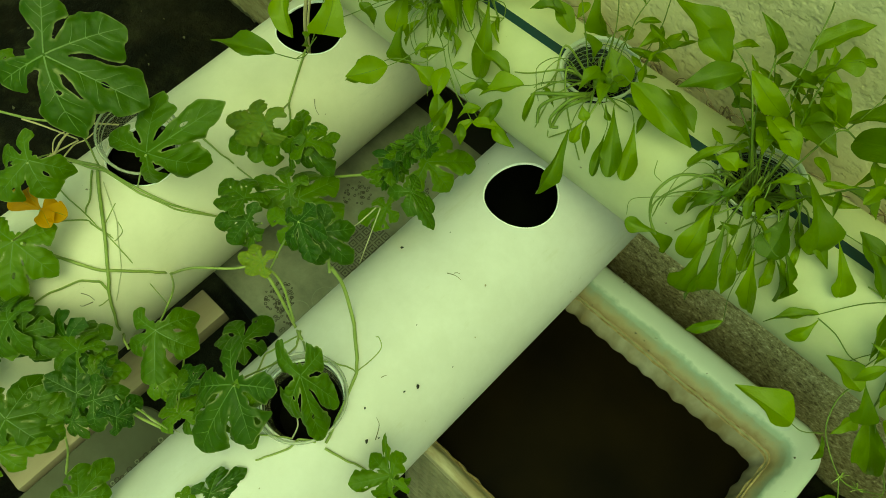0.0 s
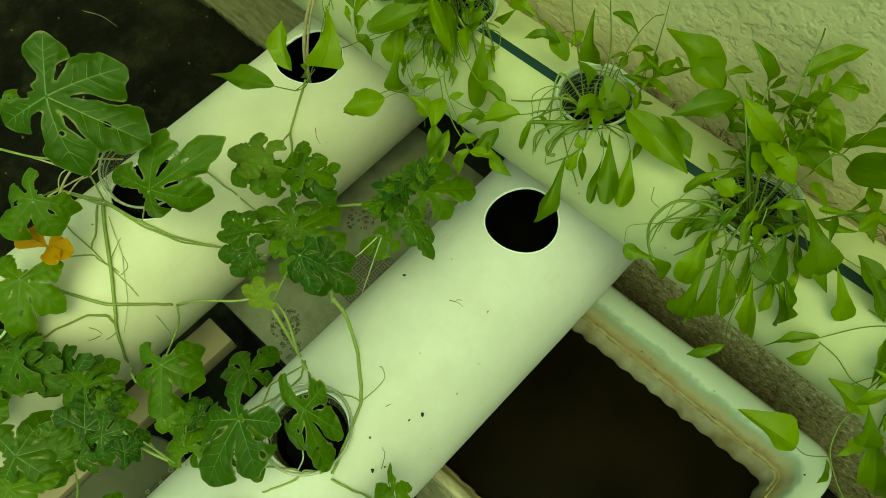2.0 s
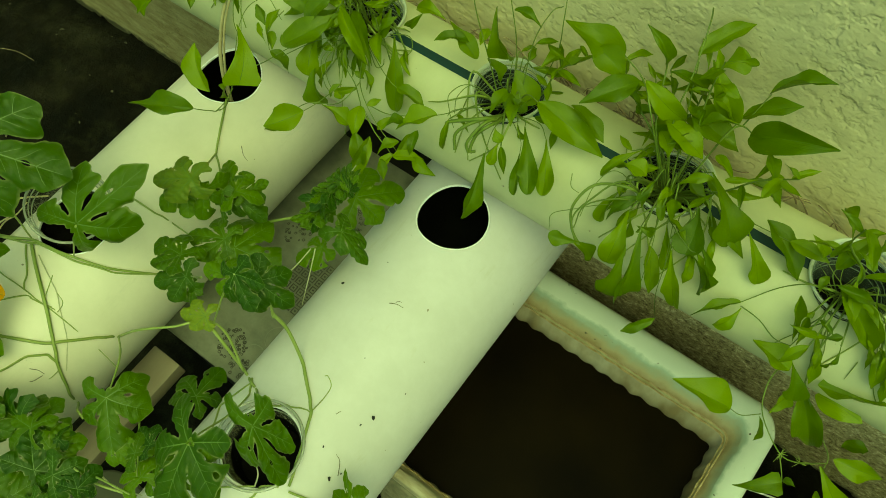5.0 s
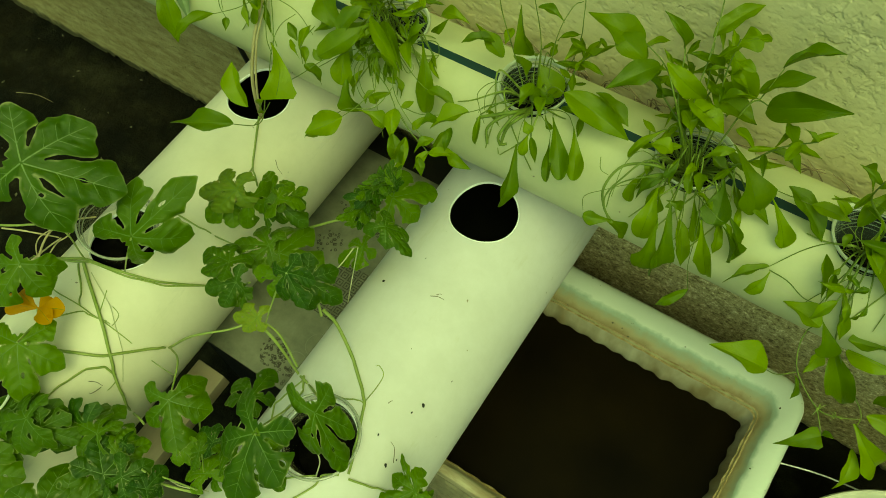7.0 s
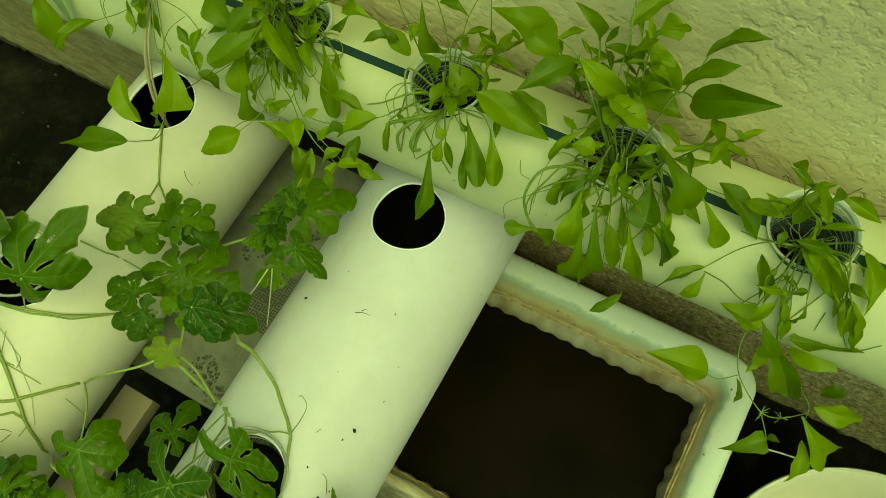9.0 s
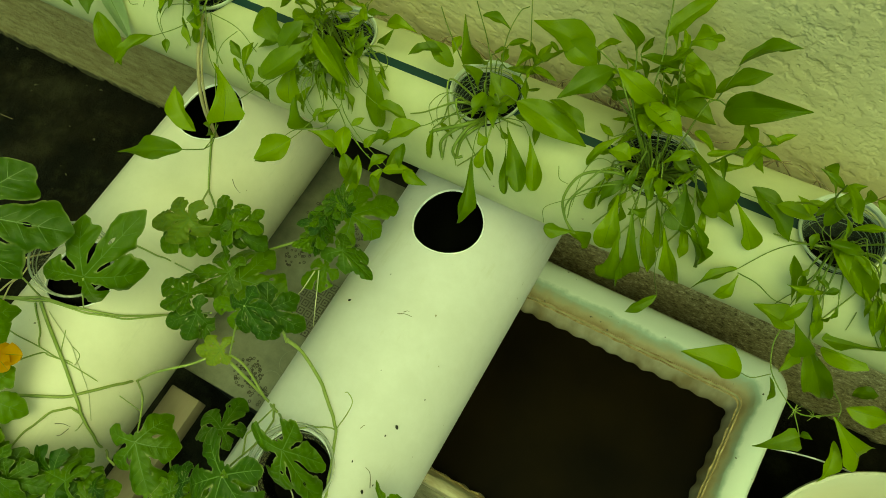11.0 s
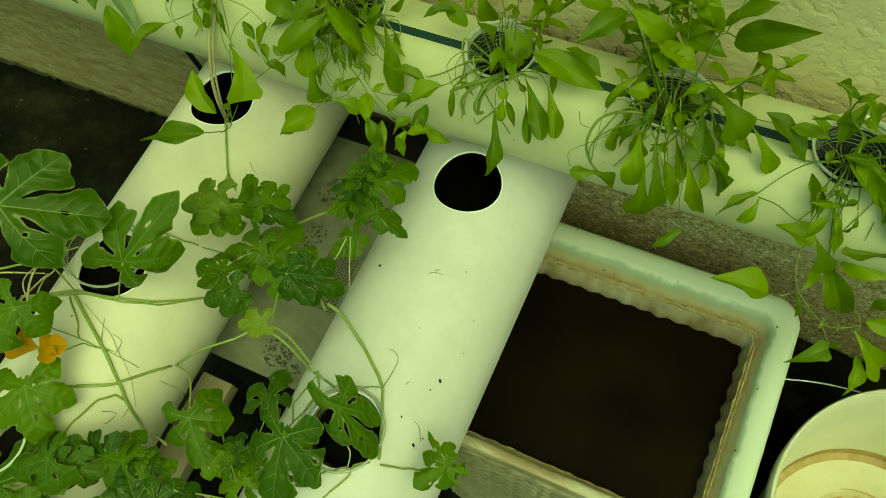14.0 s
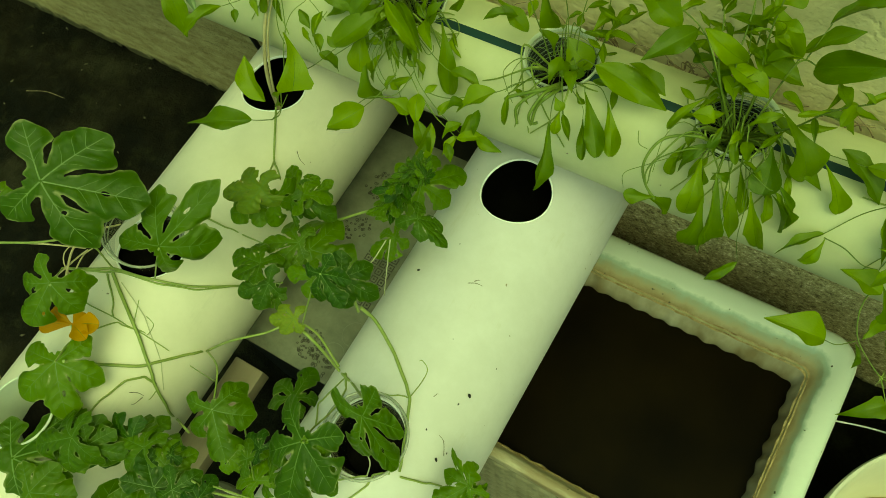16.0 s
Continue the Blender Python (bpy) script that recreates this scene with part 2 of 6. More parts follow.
def pipe_bm(R, wall, y0, y1, holes, r):
    """A pipe along y with round holes of radius r sawn into its top at the given y."""
    bm = bmesh.new()
    n, half = 12, r * 1.25
    th = half / R
    inner = [-th + 2 * th * k / n for k in range(n + 1)]
    m = 40
    outer = [th + (2 * math.pi - 2 * th) * k / m for k in range(1, m)]
    cols = inner + outer
    ys = [y0]
    for h in sorted(holes):
        ys += [h - half + 2 * half * k / n for k in range(n + 1)]
    ys.append(y1)
    fill = []
    for a, b in zip(ys, ys[1:]):
        k = max(1, int((b - a) / 0.04)) if b - a > 0.02 else 1
        fill += [a + (b - a) * i / k for i in range(k)]
    ys = fill + [y1]
    inside = lambda y: any(abs(y - h) < half - 1e-6 for h in holes)
    for rad, flip in ((R, False), (R - wall, True)):
        at = lambda t, y: Vector((rad * math.sin(t), y, rad * math.cos(t)))
        grid = [[bm.verts.new(at(t, y)) for t in cols] for y in ys]
        for j in range(len(ys) - 1):
            mid = (ys[j] + ys[j + 1]) / 2
            for i in range(len(cols)):
                if i < n and inside(mid):
                    continue
                q = (i + 1) % len(cols)
                f = (grid[j][i], grid[j][q], grid[j + 1][q], grid[j + 1][i])
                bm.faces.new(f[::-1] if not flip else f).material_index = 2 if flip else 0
        for h in holes:
            rim = [(-th + 2 * th * k / n, -half) for k in range(n)] + [(th, -half + 2 * half * k / n) for k in range(n)]
            rim += [(th - 2 * th * k / n, half) for k in range(n)] + [(-th, half - 2 * half * k / n) for k in range(n)]
            rings = []
            for s in (0.0, 0.5, 0.85, 1.0):
                ring = []
                for t, y in rim:
                    ang = math.atan2(y / half, t / th)
                    tx, ty = math.asin(r * math.cos(ang) / rad), r * math.sin(ang)
                    ring.append(bm.verts.new(at(t + (tx - t) * s, h + y + (ty - y) * s)))
                rings.append(ring)
            for a, b in zip(rings, rings[1:]):
                for k in range(4 * n):
                    q = (k + 1) % (4 * n)
                    f = (a[k], a[q], b[q], b[k])
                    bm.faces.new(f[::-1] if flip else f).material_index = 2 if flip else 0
    bmesh.ops.remove_doubles(bm, verts=bm.verts[:], dist=1e-5)
    edges = [e for e in bm.edges if e.is_boundary]
    old = set(bm.faces)
    loops = bmesh.ops.bridge_loops
    ends = lambda y: [e for e in edges if all(abs(v.co.y - y) < 1e-6 for v in e.verts)]
    for y in (y0, y1):
        loops(bm, edges=ends(y))
    for h in holes:
        loops(bm, edges=[e for e in edges if all(abs(v.co.y - h) < r * 1.1 and v.co.z > 0 and abs(v.co.x) < r * 1.1 for v in e.verts)])
    for f in bm.faces:
        if f not in old:
            f.material_index = 1
    bmesh.ops.recalc_face_normals(bm, faces=bm.faces[:])
    return bm


# ---- structure ----
def build_ground():
    bm = bmesh.new()
    xs = [-40, -6, -2.6] + [-2.0 + 0.02 * i for i in range(151)] + [1.6, 6, 40]
    ys = [-40, -6, -1.6] + [-1.0 + 0.02 * i for i in range(58)] + [0.3, 6, 40]
    grid = []
    for y in ys:
        row = []
        for x in xs:
            near = -2.0 <= x <= 1.0 and -1.0 <= y <= 0.2
            z = -0.36 + ((noise.noise((x * 9, y * 9, 2)) * 0.010 + noise.noise((x * 31, y * 31, 5)) * 0.006) if near else 0)
            row.append(bm.verts.new((x, y, z)))
        grid.append(row)
    for a, b in zip(grid, grid[1:]):
        for i in range(len(xs) - 1):
            bm.faces.new((a[i], a[i + 1], b[i + 1], b[i]))
    return tagged(mesh_ob("ground", bm, SOIL), "dark damp bare soil with pale specks", "ground", kind="structure")


WALL_Y = 0.145


def build_wall():
    """A plastered wall with a lumpy face and a ragged lower edge."""
    bm = bmesh.new()
    xs = [-6, -2.4] + [-1.7 + 0.007 * i for i in range(372)] + [1.6, 6]
    zs = [-0.343] + [-0.325 + 0.007 * i for i in range(115)] + [0.8, 2.4]
    grid = []
    for z in zs:
        row = []
        for x in xs:
            lump = noise.noise((x * 34, z * 34, 1)) * 0.0010 + noise.noise((x * 80, z * 80, 7)) * 0.0008 + noise.noise((x * 5, z * 5, 3)) * 0.0015
            lump *= 0.35 + 0.65 * min(1.0, max(0.0, (z + 0.02) / 0.14))
            row.append(bm.verts.new((x, WALL_Y - lump, z + (noise.noise((x * 22, 0, 4)) * 0.014 + noise.noise((x * 75, 0, 9)) * 0.012 - 0.028 * max(0.0, -0.45 - max(x, -1.1)) if z == zs[0] else 0))))
        grid.append(row)
    for a, b in zip(grid, grid[1:]):
        for i in range(len(xs) - 1):
            bm.faces.new((a[i], a[i + 1], b[i + 1], b[i]))
    top, low = grid[-1], grid[0]
    back_t, back_l = [bm.verts.new((x, WALL_Y + 0.15, 2.4)) for x in xs], [bm.verts.new((x, WALL_Y + 0.15, -0.372)) for x in xs]
    for i in range(len(xs) - 1):
        bm.faces.new((top[i], top[i + 1], back_t[i + 1], back_t[i]))
        bm.faces.new((back_t[i], back_t[i + 1], back_l[i + 1], back_l[i]))
        bm.faces.new((back_l[i], back_l[i + 1], low[i + 1], low[i]))
    return tagged(mesh_ob("wall_north", bm, STUCCO, smooth=60), "cream roughcast garden wall with a brown dirty lower band", "wall", kind="structure")


build_ground()
build_wall()

# ---- pipes ----
B_HOLES, A_HOLES = (-0.512, -0.256, 0.0), (-0.568, -0.388, -0.207, -0.002)
C_HOLES = (-0.424, -0.278, -0.132, 0.012, 0.158, 0.298, 0.444)
A_X, A_Z, C_Y, C_Z = -0.282, 0.003, 0.069, 0.141
A_R, B_R, B_X, B_Z = 0.083, 0.081, -0.001, -0.0005


def build_pipes():
    b = mesh_ob("growing_pipe", pipe_bm(B_R, 0.0028, -1.0, 0.125, B_HOLES, 0.0331), [PVC, CUT, DARK_INSIDE], smooth=35)
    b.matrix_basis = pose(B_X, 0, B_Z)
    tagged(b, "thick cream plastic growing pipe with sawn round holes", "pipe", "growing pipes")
    a = mesh_ob("growing_pipe", pipe_bm(A_R, 0.0028, -1.0, 0.125, A_HOLES, 0.0340), [PVC_CREAM, CUT, DARK_INSIDE], smooth=35)
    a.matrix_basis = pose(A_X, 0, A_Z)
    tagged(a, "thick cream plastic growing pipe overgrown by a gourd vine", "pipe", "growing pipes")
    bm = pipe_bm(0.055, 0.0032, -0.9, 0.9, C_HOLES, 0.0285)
    c = mesh_ob("growing_pipe", bm, [PVC_AGED_TINTED, CUT, DARK_INSIDE], smooth=35)
    c.matrix_basis = pose(0, C_Y, C_Z, 0, 0, -90)
    tagged(c, "slimmer cream pipe with a teal printed line along the wall", "pipe", "growing pipes")
    # the raw edge that the hole saw left
    for pipe, holes, big, small in ((b, B_HOLES, B_R, 0.0331), (a, A_HOLES, A_R, 0.0340)):
        for y in holes:
            bm = bmesh.new()
            loop = []
            for k in range(72):
                t = 2 * math.pi * k / 72
                x, w = small * math.cos(t), small * math.sin(t)
                wob = 1 + 0.3 * noise.noise(Vector((k * 0.4, y * 40, 0)))
                up = math.sqrt(big ** 2 - x * x)
                out = Vector((math.cos(t), math.sin(t), 0))
                loop.append([bm.verts.new(Vector((x, y + w, up)) + out * dx * wob + Vector((0, 0, dz))) for dx, dz in ((0.0007, -0.0006), (0.0006, 0.0002), (0.0001, 0.0005), (-0.0006, 0.0002), (-0.0008, -0.0014))])
            for p, q in zip(loop, loop[1:] + loop[:1]):
                for j in range(4):
                    bm.faces.new((p[j], q[j], q[j + 1], p[j + 1]))
            edge = mesh_ob("hole_edge", bm, CUT, label="raw white sawn edge", smooth=80)
            edge.parent = pipe
    # the printed line, broken by the holes
    cuts = [-0.9] + [v for h in C_HOLES for v in (h - 0.028, h + 0.028)] + [0.9]
    for x0, x1 in zip(cuts[::2], cuts[1::2]):
        bm = bmesh.new()
        rows = []
        for k in range(4):
            t = radians(-10.5 + 2.6 * k)
            rows.append([bm.verts.new((x, C_Y + 0.0553 * math.sin(t), C_Z + 0.0553 * math.cos(t))) for x in (x0, x1)])
        for p, q in zip(rows, rows[1:]):
            bm.faces.new((p[0], p[1], q[1], q[0]))
        line = mesh_ob("printed_line", bm, STRIPE, label="dark teal printed line")
        line.parent = c
        line.matrix_parent_inverse = c.matrix_basis.inverted()


build_pipes()


def build_tub():
    """A square white tub with a broad rolled rim, fluted inside, woven pattern outside."""
    x0, x1, y0, y1, zt, zb = 0.012, 0.350, -0.195, 0.101, -0.140, -0.358
    root = new("water_tub")
    tagged(root, "white plastic tub of dark water, stained brown at the waterline", "tub")
    cx, cy, hx, hy = (x0 + x1) / 2, (y0 + y1) / 2, (x1 - x0) / 2, (y1 - y0) / 2
    n = 528
    # the rim is broadest at the far side and narrow towards the pipe and the front
    FAR, RIGHT, LEFT, NEAR = 1.05, 0.88, 0.30, 0.42

    def ring(bm, inset, z, rad, wave=0.0, rough=0.0):
        out = []
        layer = bm.verts.layers.float.get("inset") or bm.verts.layers.float.new("inset")
        ax, ay = hx - (RIGHT + LEFT) / 2 * inset, hy - (FAR + NEAR) / 2 * inset
        mid, shift = cy - (FAR - NEAR) / 2 * inset, -(RIGHT - LEFT) / 2 * inset
        rad = max(rad, 0.004)
        per = [2 * (ax - rad), 2 * (ay - rad)]
        arc = rad * math.pi / 2
        total = 2 * sum(per) + 4 * arc
        for k in range(n):
            s = total * k / n
            for side in range(4):
                length = per[side % 2]
                if s < length:
                    u, v, nx, ny = s - length / 2, 0, 0, 1
                    break
                s -= length
                if s < arc:
                    ang = s / rad
                    u, v, nx, ny = length / 2 + rad * math.sin(ang), -rad * (1 - math.cos(ang)), math.sin(ang), math.cos(ang)
                    break
                s -= arc
            depth = (ay, ax)[side % 2]
            w = -0.78 * wave * (0.5 - 0.5 * math.cos(2 * math.pi * 44 * k / n + 1.1 * noise.noise(Vector((k * 0.03, 1.0, 0))))) * (1 + 0.7 * noise.noise(Vector((k * 0.05, 5.0, 0))))
            w += rough * noise.noise(Vector((k * 0.11, z * 900, 3.0)))
            px, py = u + nx * w, depth + v + ny * w
            c, t = ((1, 0), (0, -1), (-1, 0), (0, 1))[side]
            qx, qy = (px * c + py * -t, px * t + py * c)
            out.append(bm.verts.new((cx + shift + qx, mid + qy, z + rough * noise.noise(Vector((k * 0.17, z * 900, 9.0))))))
            out[-1][layer] = inset
        return out

    def skin(bm, rings, mats):
        for (a, b), m in zip(zip(rings, rings[1:]), mats):
            for k in range(n):
                f = bm.faces.new((a[k], a[(k + 1) % n], b[(k + 1) % n], b[k]))
                f.material_index = m

    bm = bmesh.new()
    rows = ((0.004, -0.021, 0.030), (0.001, -0.017, 0.033), (0.0, -0.010, 0.034), (0.0012, -0.005, 0.034), (0.005, -0.0012, 0.031), (0.011, 0.0, 0.028), (0.020, -0.0006, 0.024), (0.028, -0.0022, 0.020), (0.0324, -0.0055, 0.017))
    skin(bm, [ring(bm, i, zt + z, r, 0, 0.0014 if i > 0.03 else 0) for i, z, r in rows], [1, 1, 0, 0, 0, 0, 0, 0])
    part("rim", bm, [TURQ, OLIVE], root, "broad rounded pale rim")
    bm = bmesh.new()
    rows = ((0.0324, -0.0055, 0.017, 0, 0.0014), (0.0362, -0.0098, 0.015, 0, 0.0006), (0.0395, -0.0130, 0.013, 0, 0.0006), (0.0432, -0.0162, 0.012, 0, 0.0007), (0.0440, -0.0155, 0.012, 0, 0.0007), (0.0450, -0.0158, 0.011, 0, 0.0008),
            (0.0458, -0.0190, 0.011, 0, 0.0009), (0.0470, -0.0180, 0.011, 0.0006, 0.0009), (0.0478, -0.0184, 0.011, 0.0010, 0.0009), (0.0486, -0.0225, 0.010, 0.0014, 0.0005), (0.0500, -0.0300, 0.010, 0.0022, 0.0004), (0.0526, -0.0400, 0.010, 0.0029, 0.0004),
            (0.0542, -0.0475, 0.010, 0.0030, 0.0004), (0.0550, -0.058, 0.010, 0.0030, 0), (0.062, -0.12, 0.010, 0.002, 0), (0.068, zb + 0.01 - zt, 0.010, 0, 0))
    rings = [ring(bm, i, zt + z, r, w, g) for i, z, r, w, g in rows]
    skin(bm, rings, [0, 0, 0, 2, 2, 1, 2, 2, 3, 3, 3, 3, 3, 3, 3])
    bm.faces.new(rings[-1])
    part("inner_wall", bm, [TURQ, OLIVE, RUST, FLUTE], root, "fluted inner wall with brown deposits")
    # outside, with a woven relief of long lozenges
    bm = bmesh.new()
    rows, high = [], 110
    for j in range(high + 1):
        f = j / high
        z = zt - 0.016 + (zb - zt + 0.016) * f
        rg = ring(bm, 0.004 + 0.010 * f, z, 0.03)
        for k, v in enumerate(rg):
            out = Vector((v.co.x - cx, v.co.y - cy, 0)).normalized()
            p, q = k * 44 / n, z / 0.0150
            h = min(abs(math.sin(math.pi * (p + q))), abs(math.sin(math.pi * (p - q))))
            v.co += out * (0.0075 * min(h, 0.7) if 0 < j < high else 0)
            v.co.y -= 0.034 * f if v.co.y < cy else 0
        rows.append(rg)
    skin(bm, rows, [0] * high)
    bm.faces.new(rows[-1])
    part("outer_wall", bm, [WOVEN], root, "outer wall with a woven pattern")
    bm = bmesh.new()
    bm.faces.new(ring(bm, 0.0534, zt - 0.0450, 0.010, 0.0026)[::-1])
    ob = mesh_ob("water", bm, WATER)
    tagged(ob, "still dark brown water in the tub", "water")


WOVEN = plain("woven_pale_plastic", (0.30, 0.28, 0.19), (0.16, 0.148, 0.095), 30, 0.6, 0.3)
OLIVE = plain("olive_stained_plastic", (0.50, 0.49, 0.32), (0.30, 0.25, 0.12), 40, 0.5, 0.3)
build_tub()


def build_bucket():
    root = new("bucket")
    tagged(root, "cream plastic bucket with brown sediment inside", "bucket")
    root.matrix_basis = pose(0.513, -0.096, -0.358)
    bm = lathe(bmesh.new(), [(0.0, 0.0), (0.118, 0.0), (0.124, 0.004), (0.139, 0.176), (0.1465, 0.178), (0.1475, 0.200), (0.1455, 0.203), (0.1460, 0.205), (0.1485, 0.2065), (0.1490, 0.2155), (0.1475, 0.2185), (0.1445, 0.2185), (0.1425, 0.214), (0.139, 0.18), (0.1225, 0.012), (0.118, 0.007), (0.0, 0.007)], seg=96)
    part("body", bm, BUCKET, root)
    bm = lathe(bmesh.new(), [(0.0, 0.012), (0.05, 0.0125), (0.076, 0.0128), (0.113, 0.0132), (0.1215, 0.0160)], seg=72)
    for f in bm.faces:
        r = f.calc_center_median().to_2d().length
        f.material_index = 0 if r < 0.074 else 1 if r < 0.110 else 2
    for v in bm.verts:
        r = v.co.to_2d().length
        if 0.06 < r < 0.11:
            k = 1 + 0.06 * noise.noise(Vector((v.co.x * 40, v.co.y * 40, r * 30)))
            v.co.x, v.co.y = v.co.x * k, v.co.y * k
    part("sediment", bm, [DREGS, SCUMMED, STAIN], root, "brown watery sediment")
    bm = lathe(bmesh.new(), [(0.1216, 0.0165), (0.1223, 0.0180), (0.1228, 0.0230), (0.1234, 0.0285), (0.1236, 0.0300)], seg=96)
    part("stain_ring", bm, STAIN, root, "brown stain ring")


DREGS = plain("brown_dregs", (0.70, 0.63, 0.44), (0.52, 0.40, 0.21), 24, 0.3, 0.3)
SCUMMED = plain("pale_wet_bucket_floor", (0.72, 0.69, 0.54), (0.64, 0.57, 0.38), 20, 0.3, 0.1)
STAIN = plain("brown_stain", (0.36, 0.22, 0.07), (0.55, 0.42, 0.22), 34, 0.5)
build_bucket()


def build_lid_box():
    root = new("storage_box")
    tagged(root, "black plastic box, run past its speckled grey lid to darken the gap", "box")
    # Lengthened behind the lid; its black top stands in for the dark void there.
    part("body", box_bm((-0.298, -0.212, -0.36), (-0.062, 0.128, -0.09), 0.006), BLACK, root)
    lid = part("lid", box_bm((-0.305, -0.222, -0.089), (-0.055, 0.084, -0.084), 0.002), LID, root, "speckled grey green lid")
    lid_relief(lid)


LID = plain("speckled_grey_lid", (0.29, 0.295, 0.225), (0.17, 0.172, 0.128), 40, 0.5, 0.3)
LID_PLAIN = plain("plain_grey_lid", (0.115, 0.12, 0.085), (0.085, 0.088, 0.062), 25, 0.45, 0.1)
LID_DARK = plain("dark_lid_print", (0.045, 0.042, 0.030), (0.085, 0.078, 0.055), 60, 0.6, 0.2)
LID_PRINT = plain("faded_lid_print", (0.075, 0.072, 0.052), (0.125, 0.12, 0.085), 60, 0.6, 0.2)
LID_PALE = plain("pale_lid_relief", (0.30, 0.31, 0.24), (0.24, 0.25, 0.19), 60, 0.5, 0.2)


def ring_bm(bm, x, y, z, r, t, seg=14):
    return lathe(bm, [(r + t, 0), (r + t * 0.6, t), (r - t * 0.6, t), (r - t, 0)], (x, y, z), seg)


def lid_relief(lid):
    """Rosettes of small rings, two large rings and a patch of square motifs on the lid."""
    rnd = random.Random(4)
    z = -0.0842
    for cx, cy, rad, count in ((-0.162, -0.192, 0.017, 80), (-0.200, 0.010, 0.018, 50), (-0.150, 0.000, 0.015, 36), (-0.195, -0.050, 0.016, 34), (-0.138, -0.207, 0.011, 24)):
        for _ in range(count):
            a, d = rnd.uniform(0, 6.28), rad * math.sqrt(rnd.random())
            part("rosette_ring", ring_bm(bmesh.new(), cx + d * math.cos(a), cy + d * math.sin(a), z, rnd.uniform(0.0008, 0.0016), 0.0005, 7), LID_DARK, lid)
    for x, y, r in ((-0.135, -0.190, 0.013), (-0.125, -0.160, 0.014), (-0.100, -0.165, 0.012)):
        part("relief_ring", ring_bm(bmesh.new(), x, y, z, r, 0.0005, 32), LID_PALE, lid)
    for i in range(4):
        for j in range(7):
            x, y = -0.162 + 0.0100 * i, -0.125 + 0.0100 * j
            bm = bmesh.new()
            for q, (w, h) in enumerate(((0.0037, 0.0005), (0.0005, 0.0037))):
                for s in (-1, 1):
                    dx, dy = (0, s * 0.0034) if q == 0 else (s * 0.0034, 0)
                    box_bm((x + dx - w, y + dy - h, z), (x + dx + w, y + dy + h, z + 0.0009), 0, bm)
            box_bm((x - 0.0010, y - 0.0010, z), (x + 0.0010, y + 0.0010, z + 0.0009), 0, bm)
            part("square_motif", bm, LID_PRINT, lid, smooth=0)


build_lid_box()


def round_slab(x0, x1, y0, y1, z0, z1, r, lip):
    """A flat slab with round corners and a softened upper edge."""
    bm = bmesh.new()
    rings = []
    for inset, z in ((lip, z0), (0.0, z0 + lip), (0.0, z1 - lip), (lip, z1)):
        ring = []
        for cx, cy, start in ((x1 - r, y1 - r, 0), (x0 + r, y1 - r, 90), (x0 + r, y0 + r, 180), (x1 - r, y0 + r, 270)):
            for k in range(9):
                t = radians(start + 90 * k / 8)
                ring.append(bm.verts.new((cx + (r - inset) * math.cos(t), cy + (r - inset) * math.sin(t), z)))
        rings.append(ring)
    n = len(rings[0])
    for a, b in zip(rings, rings[1:]):
        for k in range(n):
            bm.faces.new((a[k], a[(k + 1) % n], b[(k + 1) % n], b[k]))
    bm.faces.new(rings[-1])
    bm.faces.new(rings[0][::-1])
    return bm


def build_front_box():
    root = new("storage_box")
    tagged(root, "dark box under a plain grey lid with round corners", "box")
    part("body", round_slab(-0.176, -0.058, -0.622, -0.366, -0.36, -0.094, 0.026, 0.002), BLACK, root)
    lid = part("lid", round_slab(-0.186, -0.050, -0.632, -0.356, -0.094, -0.084, 0.036, 0.002), LID_PLAIN, root, "plain grey lid")
    rnd = random.Random(14)
    for i in range(30):
        part("relief_ring", ring_bm(bmesh.new(), -0.128 + rnd.uniform(-0.003, 0.003), -0.372 - 0.0048 * i, -0.0842, rnd.uniform(0.0015, 0.0026), 0.0007, 8), LID_DARK if i % 3 else LID_PALE, lid)


build_front_box()


def build_batten():
    ob = mesh_ob("wood_batten", box_bm((-0.234, -0.50, -0.111), (-0.195, -0.243, -0.091), 0.0015), WOOD)
    tagged(ob, "sawn wooden batten with a square end", "batten")


build_batten()


def build_rack():
    """The wooden posts and cross bars that carry the thick pipes."""
    root = tagged(new("pipe_rack"), "rough wooden posts and cross bars under the thick pipes", "rack")
    for x, low in ((B_X, B_Z - B_R - 0.0002), (A_X, A_Z - A_R - 0.0002)):
        part("post", box_bm((x - 0.062, 0.085, -0.36), (x - 0.032, 0.120, low + 0.0074), 0.003), WOOD, root)
        for y in (-0.66, -0.92):
            part("post", box_bm((x - 0.02, y - 0.02, -0.36), (x + 0.02, y + 0.02, -0.131), 0.003), WOOD, root)
            part("saddle_block", box_bm((x - 0.03, y - 0.02, -0.111), (x + 0.03, y + 0.02, low), 0.003), WOOD, root)
    for y in (-0.66, -0.92):
        part("cross_bar", box_bm((-0.36, y - 0.022, -0.131), (0.09, y + 0.022, -0.111), 0.002), WOOD, root)


build_rack()


